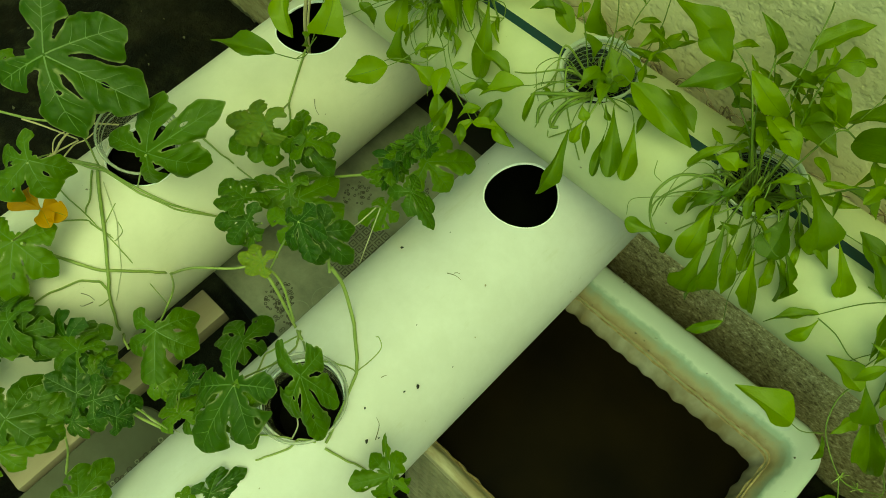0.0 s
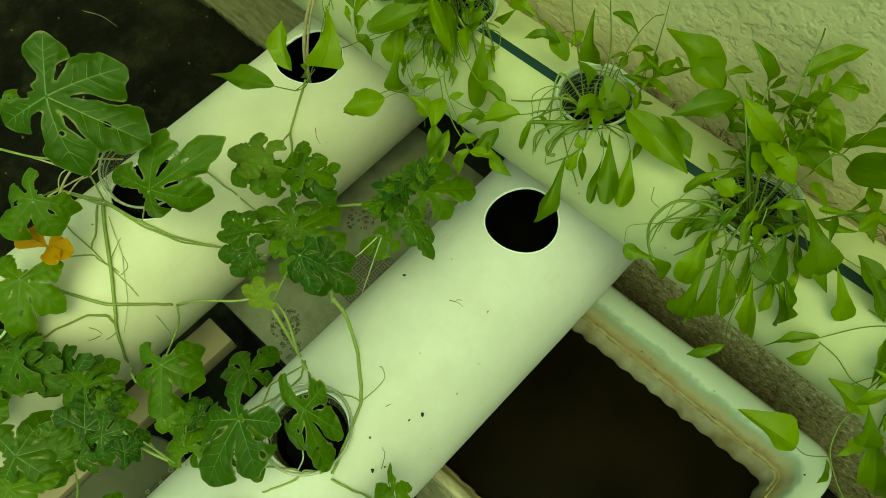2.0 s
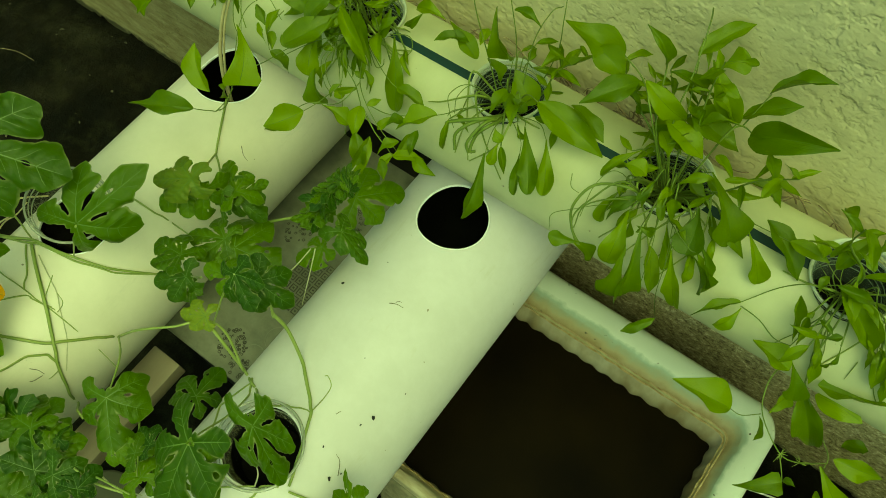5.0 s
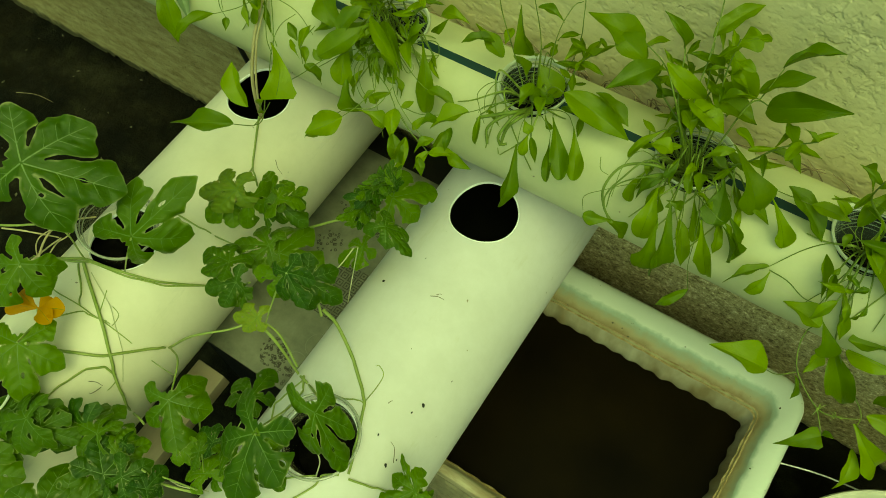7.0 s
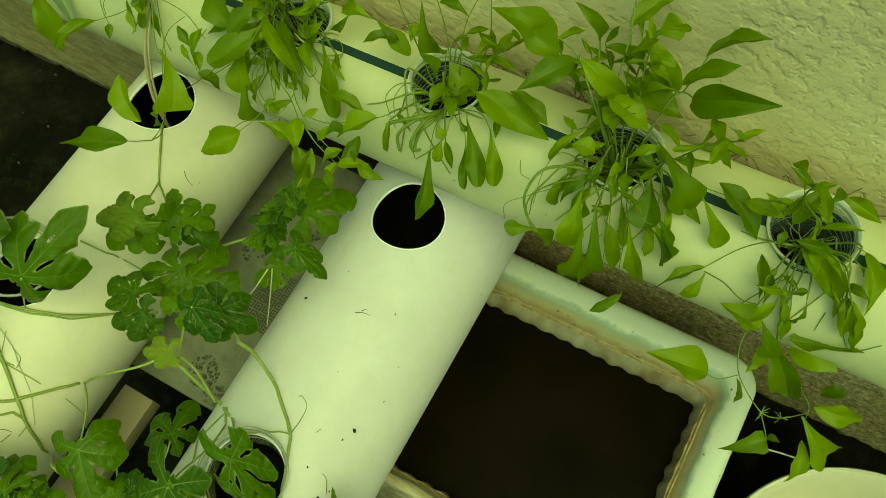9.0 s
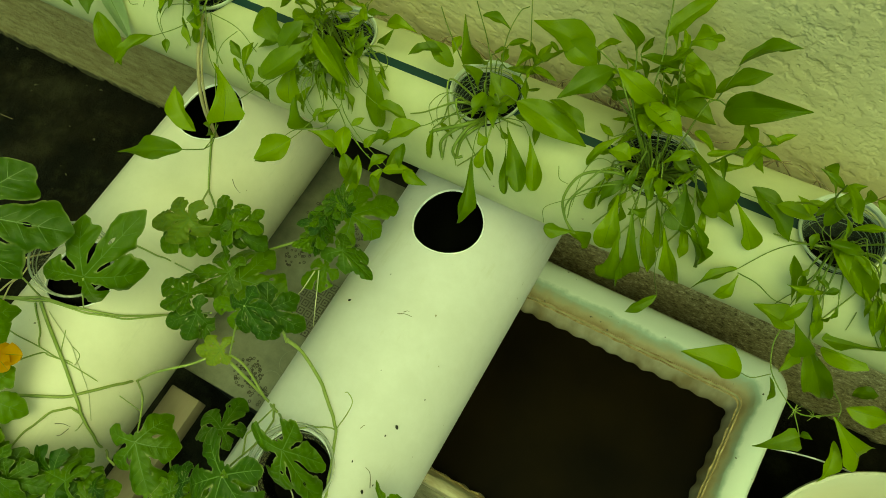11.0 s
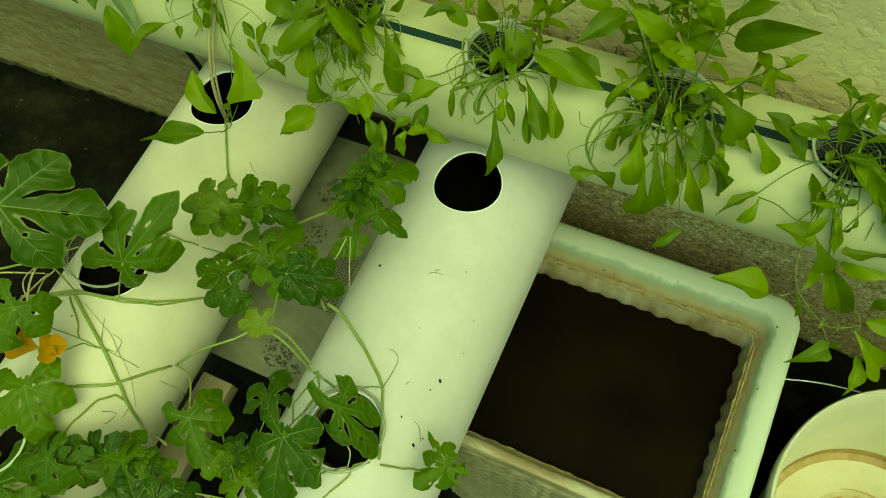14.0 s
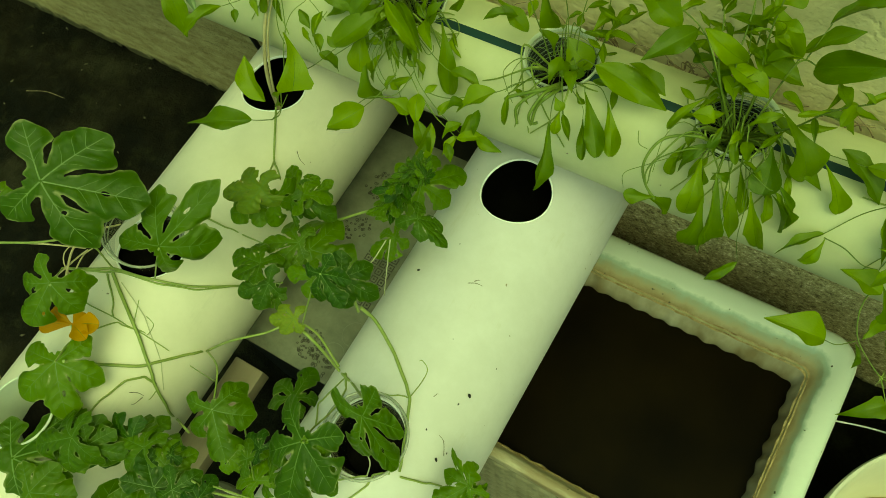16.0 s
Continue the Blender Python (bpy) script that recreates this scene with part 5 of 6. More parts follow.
blade(c2, "lance", (0.191, 0.093, 0.250), (0.244, 0.090, 0.282), 0.022)
blade(c2, "lance", (0.188, 0.115, 0.270), (0.222, 0.133, 0.285), 0.010)
blade(c2, "lance", (0.118, 0.072, 0.280), (0.149, 0.085, 0.245), 0.016)
blade(c2, "lance", (0.150, 0.084, 0.260), (0.189, 0.089, 0.235), 0.023)
blade(c2, "lance", (0.139, 0.073, 0.250), (0.172, 0.070, 0.235), 0.019)
blade(c2, "lance", (0.175, 0.094, 0.250), (0.154, 0.094, 0.270), 0.014)
blade(c2, "spat", (0.148, 0.020, 0.210), (0.152, -0.011, 0.185), 0.020)
blade(c2, "spat", (0.163, 0.009, 0.215), (0.168, -0.022, 0.165), 0.019)
blade(c2, "spat", (0.188, 0.044, 0.220), (0.195, 0.021, 0.195), 0.023)
blade(c2, "spat", (0.183, 0.061, 0.240), (0.217, 0.042, 0.200), 0.025)
blade(c2, "lance", (0.186, 0.061, 0.235), (0.167, 0.049, 0.225), 0.007)
blade(c2, "lance", (0.146, 0.043, 0.225), (0.129, 0.043, 0.225), 0.015)
blade(c2, "spat", (0.193, 0.033, 0.205), (0.216, 0.019, 0.170), 0.009)
blade(c2, "lance", (0.138, 0.071, 0.240), (0.151, 0.061, 0.230), 0.014)
blade(c2, "spat", (0.223, 0.047, 0.220), (0.246, 0.034, 0.187), 0.013)
blade(c2, "lance", (0.229, 0.062, 0.220), (0.267, 0.047, 0.195), 0.019)
blade(c2, "lance", (0.249, 0.059, 0.215), (0.277, 0.059, 0.215), 0.011)
blade(c2, "lance", (0.201, 0.024, 0.200), (0.214, 0.017, 0.180), 0.006)
blade(c2, "spat", (0.188, 0.008, 0.215), (0.207, -0.003, 0.165), 0.016)
blade(c2, "spat", (0.200, 0.018, 0.205), (0.215, 0.012, 0.170), 0.010)
blade(c2, "lance", (0.199, -0.008, 0.140), (0.182, -0.026, 0.125), 0.009)
blade(c2, "spat", (0.160, -0.004, 0.210), (0.160, -0.026, 0.170), 0.018)
blade(c2, "lance", (0.204, 0.067, 0.240), (0.232, 0.072, 0.225), 0.011)
blade(c2, "spat", (0.129, -0.010, 0.190), (0.107, -0.018, 0.190), 0.011)
blade(c2, "spat", (0.121, -0.013, 0.190), (0.139, -0.007, 0.170), 0.012)
stalk(c2, 0.0013, [(0.159, 0.057, 0.196), (0.135, 0.066, 0.250), (0.126, 0.084, 0.280), (0.121, 0.097, 0.275)])
stalk(c2, 0.0013, [(0.158, 0.061, 0.197), (0.144, 0.073, 0.250), (0.141, 0.094, 0.280), (0.134, 0.120, 0.300), (0.132, 0.123, 0.310)])
stalk(c2, 0.0012, [(0.160, 0.062, 0.197), (0.149, 0.082, 0.250), (0.139, 0.105, 0.280)])
stalk(c2, 0.0012, [(0.155, 0.059, 0.197), (0.132, 0.058, 0.270), (0.114, 0.079, 0.270), (0.093, 0.087, 0.275)])
stalk(c2, 0.0014, [(0.167, 0.062, 0.197), (0.173, 0.076, 0.230), (0.178, 0.089, 0.250), (0.183, 0.098, 0.250), (0.192, 0.096, 0.250)])
stalk(c2, 0.0010, [(0.183, 0.098, 0.250), (0.189, 0.116, 0.270)])
stalk(c2, 0.0010, [(0.178, 0.089, 0.250), (0.179, 0.098, 0.250)])
stalk(c2, 0.0015, [(0.155, 0.045, 0.193), (0.139, 0.034, 0.215), (0.117, 0.025, 0.210), (0.111, 0.007, 0.200), (0.118, -0.004, 0.190), (0.129, -0.010, 0.185)])
stalk(c2, 0.0014, [(0.155, 0.045, 0.193), (0.134, 0.033, 0.220), (0.121, 0.013, 0.210), (0.116, -0.001, 0.200), (0.124, -0.010, 0.190), (0.135, -0.010, 0.175)])
stalk(c2, 0.0012, [(0.152, 0.043, 0.191), (0.137, 0.025, 0.210), (0.118, 0.012, 0.200), (0.119, -0.003, 0.190)])
stalk(c2, 0.0007, [(0.149, 0.047, 0.193), (0.126, 0.038, 0.220), (0.117, 0.025, 0.210), (0.120, 0.002, 0.200)])
stalk(c2, 0.0006, [(0.148, 0.042, 0.190), (0.127, 0.019, 0.200), (0.113, 0.005, 0.200), (0.101, -0.005, 0.195), (0.105, -0.014, 0.190)])
stalk(c2, 0.0006, [(0.097, 0.027, 0.205), (0.101, 0.020, 0.200), (0.108, 0.020, 0.197)])
stalk(c2, 0.0008, [(0.159, 0.037, 0.200), (0.162, 0.012, 0.215), (0.164, 0.008, 0.215)])
stalk(c2, 0.0008, [(0.155, 0.045, 0.192), (0.150, 0.027, 0.205), (0.148, 0.020, 0.210)])
stalk(c2, 0.0008, [(0.172, 0.055, 0.196), (0.182, 0.049, 0.215), (0.188, 0.044, 0.220)])
stalk(c2, 0.0009, [(0.170, 0.064, 0.197), (0.177, 0.062, 0.230), (0.183, 0.061, 0.240)])
stalk(c2, 0.0007, [(0.173, 0.047, 0.193), (0.182, 0.021, 0.200), (0.186, 0.016, 0.175)])
stalk(c2, 0.0007, [(0.163, 0.041, 0.190), (0.173, 0.014, 0.200), (0.177, 0.002, 0.180), (0.180, -0.008, 0.160)])
stalk(c2, 0.0007, [(0.177, 0.045, 0.200), (0.188, 0.006, 0.200), (0.192, -0.005, 0.170), (0.199, -0.008, 0.140)])
stalk(c2, 0.0008, [(0.199, 0.054, 0.220), (0.219, 0.054, 0.220), (0.249, 0.059, 0.215)])
stalk(c2, 0.0007, [(0.166, 0.040, 0.200), (0.195, 0.019, 0.210), (0.201, 0.024, 0.200)])
small_leaves(c2, 0.158, 14, 172)
tangle(c2, 0.158, 85, 0.034, 160)

c3 = seedling("seedling trailing down past the pipe towards the tub")
blade(c3, "lance", (0.290, 0.043, 0.220), (0.330, 0.032, 0.186), 0.018)
blade(c3, "lance", (0.287, 0.041, 0.225), (0.312, 0.049, 0.215), 0.008)
blade(c3, "lance", (0.273, 0.033, 0.205), (0.286, 0.014, 0.175), 0.006)
blade(c3, "lance", (0.282, 0.054, 0.220), (0.292, 0.080, 0.240), 0.012)
blade(c3, "lance", (0.333, 0.067, 0.200), (0.348, 0.031, 0.185), 0.013)
blade(c3, "lance", (0.244, 0.022, 0.175), (0.220, -0.003, 0.165), 0.007)
blade(c3, "spat", (0.246, 0.018, 0.175), (0.237, 0.002, 0.160), 0.013)
blade(c3, "lance", (0.295, 0.003, 0.160), (0.264, 0.006, 0.165), 0.018)
blade(c3, "spat", (0.294, 0.009, 0.160), (0.310, -0.002, 0.130), 0.016)
blade(c3, "lance", (0.293, 0.026, 0.185), (0.311, 0.006, 0.150), 0.008)
blade(c3, "lance", (0.328, 0.034, 0.187), (0.353, 0.015, 0.161), 0.010)
blade(c3, "lance", (0.317, 0.011, 0.147), (0.361, 0.016, 0.165), 0.017)
blade(c3, "lance", (0.322, 0.014, 0.124), (0.357, 0.012, 0.128), 0.023)
blade(c3, "lance", (0.315, 0.018, 0.110), (0.345, 0.004, 0.060), 0.022)
blade(c3, "lance", (0.367, 0.009, 0.050), (0.406, 0.021, 0.040), 0.018)
blade(c3, "spat", (0.362, -0.000, 0.045), (0.398, -0.007, 0.005), 0.029)
blade(c3, "lance", (0.373, -0.010, 0.020), (0.375, -0.043, 0.000), 0.013)
blade(c3, "lance", (0.278, -0.030, 0.122), (0.233, -0.040, 0.136), 0.024, 4)
blade(c3, "lance", (0.297, -0.024, 0.125), (0.303, -0.037, 0.110), 0.005)
blade(c3, "arrow", (0.334, -0.050, 0.106), (0.309, -0.066, 0.085), 0.022)
blade(c3, "lance", (0.334, -0.048, 0.106), (0.342, -0.050, 0.112), 0.006)
blade(c3, "lance", (0.309, 0.009, 0.115), (0.304, -0.008, 0.100), 0.011)
blade(c3, "lance", (0.366, 0.017, 0.060), (0.386, 0.031, 0.050), 0.013)
blade(c3, "lance", (0.306, 0.085, 0.225), (0.331, 0.079, 0.220), 0.011)
blade(c3, "lance", (0.272, 0.057, 0.220), (0.258, 0.059, 0.235), 0.008)
blade(c3, "lance", (0.290, 0.009, 0.165), (0.280, 0.003, 0.165), 0.006)
blade(c3, "lance", (0.281, 0.050, 0.215), (0.281, 0.039, 0.210), 0.006)
stalk(c3, 0.0010, [(0.296, 0.054, 0.195), (0.296, 0.028, 0.206), (0.300, 0.030, 0.182), (0.302, 0.025, 0.177), (0.303, 0.021, 0.171), (0.305, 0.017, 0.163), (0.306, 0.015, 0.158), (0.308, 0.014, 0.152), (0.309, 0.013, 0.145), (0.314, 0.016, 0.115)])
stalk(c3, 0.0010, [(0.293, 0.053, 0.195), (0.292, 0.028, 0.206), (0.298, 0.029, 0.181), (0.299, 0.025, 0.176), (0.301, 0.020, 0.170), (0.303, 0.017, 0.163), (0.305, 0.015, 0.158), (0.306, 0.014, 0.152), (0.308, 0.013, 0.146), (0.314, 0.016, 0.115)])
stalk(c3, 0.0008, [(0.290, 0.051, 0.194), (0.283, 0.045, 0.210), (0.287, 0.041, 0.225)])
stalk(c3, 0.0008, [(0.293, 0.053, 0.195), (0.283, 0.051, 0.215), (0.282, 0.054, 0.220)])
stalk(c3, 0.0009, [(0.291, 0.049, 0.200), (0.275, 0.041, 0.210), (0.260, 0.036, 0.195), (0.244, 0.022, 0.175)])
stalk(c3, 0.0009, [(0.245, 0.019, 0.175), (0.260, 0.017, 0.175), (0.275, 0.013, 0.170), (0.287, 0.017, 0.165)])
stalk(c3, 0.0008, [(0.296, 0.054, 0.195), (0.319, 0.066, 0.205), (0.327, 0.066, 0.203), (0.333, 0.067, 0.200)])
stalk(c3, 0.0008, [(0.301, 0.052, 0.195), (0.321, 0.042, 0.200), (0.335, 0.030, 0.185), (0.328, 0.034, 0.185)])
stalk(c3, 0.0008, [(0.292, 0.040, 0.200), (0.290, 0.026, 0.204), (0.289, 0.030, 0.181), (0.289, 0.025, 0.176), (0.288, 0.021, 0.170), (0.287, 0.017, 0.163), (0.288, 0.016, 0.160), (0.290, 0.015, 0.157), (0.291, 0.014, 0.154), (0.294, 0.009, 0.160)])
stalk(c3, 0.0008, [(0.297, 0.047, 0.200), (0.295, 0.027, 0.205), (0.290, 0.029, 0.181), (0.286, 0.024, 0.175), (0.281, 0.019, 0.167), (0.277, 0.015, 0.157)])
stalk(c3, 0.0011, [(0.295, 0.013, 0.151), (0.294, 0.013, 0.147), (0.293, 0.012, 0.142), (0.292, 0.013, 0.137), (0.289, 0.002, 0.145), (0.290, -0.010, 0.140), (0.298, -0.025, 0.132), (0.321, -0.038, 0.121), (0.338, -0.030, 0.105), (0.363, 0.000, 0.058)])
stalk(c3, 0.0008, [(0.297, -0.022, 0.125), (0.286, -0.032, 0.128), (0.278, -0.030, 0.122)])
stalk(c3, 0.0009, [(0.321, -0.038, 0.121), (0.329, -0.045, 0.112), (0.334, -0.050, 0.106)])
stalk(c3, 0.0010, [(0.311, 0.013, 0.134), (0.335, 0.012, 0.090), (0.362, 0.010, 0.050), (0.365, -0.000, 0.045)])
stalk(c3, 0.0008, [(0.328, 0.034, 0.185), (0.335, 0.027, 0.178), (0.337, 0.024, 0.175), (0.340, 0.022, 0.173), (0.343, 0.020, 0.170), (0.354, 0.016, 0.159), (0.367, 0.022, 0.173)])
stalk(c3, 0.0007, [(0.327, 0.026, 0.177), (0.327, 0.023, 0.173), (0.327, 0.020, 0.168), (0.327, 0.017, 0.163)])
stalk(c3, 0.0007, [(0.294, 0.035, 0.204), (0.300, 0.033, 0.184), (0.302, 0.030, 0.181), (0.304, 0.026, 0.177), (0.306, 0.023, 0.173), (0.308, 0.019, 0.167), (0.310, 0.016, 0.160), (0.312, 0.014, 0.152)])
small_leaves(c3, 0.298, 4, 312)
tangle(c3, 0.298, 14, 0.03, 300)

drooping(c2, 0.158, 9, 41, -0.2)
drooping(c1, 0.012, 6, 43, -0.7)
drooping(c0, -0.132, 10, 44, 0.2)
drooping(c3, 0.298, 3, 45, -0.3)
drooping(cm1, -0.278, 3, 46, 0.1)
hanging(c2, 0.158, 14, 71, 0.15)
hanging(c0, -0.132, 11, 72, 0.1)
hanging(c3, 0.298, 10, 73, 0.0, 0.032)
hanging(c1, 0.012, 4, 74, 0.2, 0.026)
hanging(cm1, -0.278, 5, 75, 0.0, 0.032)
SPRIGS = random.Random(8)
for plant, x, count, reach in ((c2, 0.158, 6, 0.075), (c1, 0.012, 1, 0.05), (c0, -0.132, 6, 0.06), (c3, 0.298, 1, 0.05), (cm1, -0.278, 3, 0.05)):
    for i in range(count):
        tip = (x + SPRIGS.uniform(-reach, reach), C_Y + SPRIGS.uniform(-0.03, 0.055), C_Z + SPRIGS.uniform(0.09, 0.17))
        sprig(plant, (x + SPRIGS.uniform(-0.01, 0.01), C_Y + SPRIGS.uniform(-0.01, 0.01), C_Z + 0.04), tip, SPRIGS.random())

vine_a = tagged(new("gourd_vine"), "bitter gourd vine with lobed leaves sprawling over the thick pipe", "vine", "gourd vines")
gourd_leaf(vine_a, "broad", (-0.208, -0.379, 0.110), (-0.245, -0.406, 0.100), 1.00)
gourd_leaf(vine_a, "star", (-0.198, -0.378, 0.100), (-0.166, -0.371, 0.090), 1.00)
gourd_leaf(vine_a, "broad", (-0.172, -0.357, 0.090), (-0.202, -0.378, 0.080), 1.10)
gourd_leaf(vine_a, "star", (-0.165, -0.350, 0.085), (-0.134, -0.341, 0.080), 1.00)
gourd_leaf(vine_a, "broad", (-0.250, -0.373, 0.086), (-0.219, -0.365, 0.084), 1.00)
gourd_leaf(vine_a, "star", (-0.290, -0.225, 0.229), (-0.218, -0.195, 0.203), 1.0, None, (0.50, -0.25, 0.80))
gourd_leaf(vine_a, "star", (-0.216, -0.214, 0.160), (-0.181, -0.167, 0.198), 0.80, None, (0.55, -0.35, 0.75))
gourd_leaf(vine_a, "broad", (-0.277, -0.285, 0.165), (-0.281, -0.329, 0.147), 1.08, None, (0.45, -0.15, 0.85))
gourd_leaf(vine_a, "broad", (-0.261, -0.337, 0.118), (-0.226, -0.377, 0.108), 1.15)
gourd_leaf(vine_a, "broad", (-0.175, -0.127, 0.150), (-0.219, -0.146, 0.140), 0.72, YELLOWED)
gourd_leaf(vine_a, "broad", (-0.193, -0.126, 0.128), (-0.206, -0.161, 0.115), 1.10)
gourd_leaf(vine_a, "star", (-0.149, -0.109, 0.130), (-0.187, -0.088, 0.125), 0.80)
gourd_leaf(vine_a, "star", (-0.147, -0.106, 0.125), (-0.137, -0.082, 0.120), 0.80)
gourd_leaf(vine_a, "broad", (-0.166, -0.125, 0.140), (-0.163, -0.147, 0.110), 0.90)
gourd_leaf(vine_a, "broad", (-0.152, -0.109, 0.120), (-0.120, -0.110, 0.100), 0.90)
gourd_leaf(vine_a, "star", (-0.158, -0.118, 0.130), (-0.150, -0.135, 0.110), 0.70)
gourd_leaf(vine_a, "broad", (-0.133, -0.142, 0.095), (-0.084, -0.131, 0.090), 1.25)
gourd_leaf(vine_a, "star", (-0.143, -0.142, 0.100), (-0.177, -0.156, 0.100), 1.00)
gourd_leaf(vine_a, "broad", (-0.154, -0.178, 0.115), (-0.193, -0.179, 0.110), 1.00)
gourd_leaf(vine_a, "broad", (-0.139, -0.189, 0.110), (-0.167, -0.211, 0.105), 1.00)
gourd_leaf(vine_a, "broad", (-0.132, -0.192, 0.100), (-0.139, -0.206, 0.090), 1.00)
gourd_leaf(vine_a, "broad", (-0.156, -0.356, 0.094), (-0.194, -0.361, 0.090), 1.10)
gourd_leaf(vine_a, "long", (-0.258, -0.422, 0.089), (-0.198, -0.361, 0.084), 0.95)
gourd_leaf(vine_a, "broad", (-0.226, -0.436, 0.086), (-0.186, -0.417, 0.084), 1.10)
gourd_leaf(vine_a, "broad", (-0.203, -0.382, 0.094), (-0.176, -0.350, 0.090), 1.00)
gourd_leaf(vine_a, "broad", (-0.367, -0.250, 0.180), (-0.350, -0.254, 0.170), 1.20)
gourd_leaf(vine_a, "broad", (-0.215, -0.387, 0.086), (-0.177, -0.375, 0.084), 1.00)
gourd_leaf(vine_a, "broad", (-0.204, -0.380, 0.086), (-0.182, -0.352, 0.084), 1.10)
stalk(vine_a, 0.0018, [(-0.367, -0.266, 0.060), (-0.351, -0.258, 0.060), (-0.318, -0.251, 0.080), (-0.297, -0.243, 0.087), (-0.282, -0.240, 0.088), (-0.268, -0.237, 0.087), (-0.256, -0.233, 0.084), (-0.246, -0.229, 0.080), (-0.236, -0.224, 0.074), (-0.228, -0.219, 0.068), (-0.216, -0.207, 0.055), (-0.206, -0.193, 0.038), (-0.200, -0.178, 0.014), (-0.134, -0.181, 0.100)])
stalk(vine_a, 0.0014, [(-0.355, -0.261, 0.060), (-0.330, -0.255, 0.072), (-0.305, -0.250, 0.085), (-0.289, -0.243, 0.088), (-0.275, -0.240, 0.088), (-0.262, -0.237, 0.085), (-0.250, -0.234, 0.082), (-0.241, -0.229, 0.077), (-0.232, -0.224, 0.071), (-0.224, -0.219, 0.064), (-0.213, -0.205, 0.051), (-0.205, -0.189, 0.033), (-0.200, -0.172, 0.008)])
stalk(vine_a, 0.0020, [(-0.293, -0.247, 0.088), (-0.276, -0.257, 0.088), (-0.261, -0.266, 0.086), (-0.248, -0.275, 0.081), (-0.236, -0.284, 0.075), (-0.226, -0.294, 0.066), (-0.216, -0.304, 0.056), (-0.214, -0.307, 0.053), (-0.212, -0.310, 0.050), (-0.210, -0.312, 0.047), (-0.206, -0.317, 0.038), (-0.203, -0.321, 0.028), (-0.200, -0.326, 0.017), (-0.200, -0.328, -0.000), (-0.157, -0.327, 0.060), (-0.147, -0.329, 0.060)])
stalk(vine_a, 0.0012, [(-0.299, -0.250, 0.086), (-0.291, -0.256, 0.087), (-0.283, -0.261, 0.088), (-0.276, -0.267, 0.087), (-0.272, -0.271, 0.087), (-0.269, -0.276, 0.087), (-0.265, -0.280, 0.086)])
stalk(vine_a, 0.0018, [(-0.253, -0.333, 0.120), (-0.251, -0.322, 0.082), (-0.241, -0.316, 0.078), (-0.232, -0.310, 0.072), (-0.224, -0.303, 0.064), (-0.218, -0.294, 0.058), (-0.212, -0.284, 0.050), (-0.207, -0.273, 0.040), (-0.205, -0.269, 0.035), (-0.203, -0.264, 0.030), (-0.202, -0.260, 0.024), (-0.150, -0.247, 0.090), (-0.120, -0.226, 0.100), (-0.103, -0.207, 0.100), (-0.080, -0.205, 0.100), (-0.046, -0.220, 0.100)])
stalk(vine_a, 0.0012, [(-0.202, -0.260, 0.024), (-0.147, -0.269, 0.090), (-0.131, -0.283, 0.100), (-0.118, -0.302, 0.105)])
stalk(vine_a, 0.0014, [(-0.211, -0.310, 0.048), (-0.214, -0.310, 0.051), (-0.216, -0.310, 0.055), (-0.219, -0.310, 0.058), (-0.222, -0.314, 0.061), (-0.225, -0.318, 0.064), (-0.227, -0.322, 0.067), (-0.229, -0.331, 0.069), (-0.231, -0.339, 0.070), (-0.233, -0.347, 0.072), (-0.234, -0.358, 0.072), (-0.234, -0.369, 0.073), (-0.235, -0.380, 0.073)])
stalk(vine_a, 0.0008, [(-0.321, -0.283, 0.077), (-0.304, -0.282, 0.084), (-0.290, -0.282, 0.087), (-0.278, -0.281, 0.087), (-0.263, -0.280, 0.085), (-0.250, -0.280, 0.081), (-0.238, -0.279, 0.074), (-0.219, -0.279, 0.057), (-0.204, -0.280, 0.028), (-0.156, -0.281, 0.060)])
stalk(vine_a, 0.0014, [(-0.370, -0.278, 0.140), (-0.330, -0.263, 0.150), (-0.298, -0.239, 0.140), (-0.297, -0.243, 0.086)])
stalk(vine_a, 0.0012, [(-0.254, -0.158, 0.083), (-0.247, -0.157, 0.080), (-0.240, -0.156, 0.076), (-0.234, -0.155, 0.072), (-0.229, -0.153, 0.069), (-0.225, -0.152, 0.065), (-0.221, -0.151, 0.060), (-0.157, -0.157, 0.100)])
stalk(vine_a, 0.0010, [(-0.215, -0.216, 0.160), (-0.236, -0.225, 0.120), (-0.255, -0.232, 0.083)])
stalk(vine_a, 0.0014, [(-0.261, -0.025, 0.085), (-0.251, -0.042, 0.082), (-0.242, -0.058, 0.078), (-0.234, -0.073, 0.072), (-0.228, -0.078, 0.068), (-0.223, -0.083, 0.063), (-0.218, -0.088, 0.058), (-0.150, -0.107, 0.120)])
stalk(vine_a, 0.0012, [(-0.234, -0.073, 0.072), (-0.203, -0.107, 0.110), (-0.195, -0.119, 0.120)])
stalk(vine_a, 0.0016, [(-0.137, -0.104, 0.080), (-0.108, -0.091, 0.100), (-0.066, -0.083, 0.140), (-0.057, -0.074, 0.170)])
stalk(vine_a, 0.0010, [(-0.275, -0.287, 0.165), (-0.306, -0.277, 0.130), (-0.367, -0.266, 0.060)])
stalk(vine_a, 0.0010, [(-0.248, -0.336, 0.135), (-0.266, -0.314, 0.110), (-0.262, -0.285, 0.085), (-0.254, -0.282, 0.082), (-0.246, -0.280, 0.079), (-0.239, -0.277, 0.075)])
stalk(vine_a, 0.0007, [(-0.247, -0.277, 0.079), (-0.247, -0.256, 0.095)])
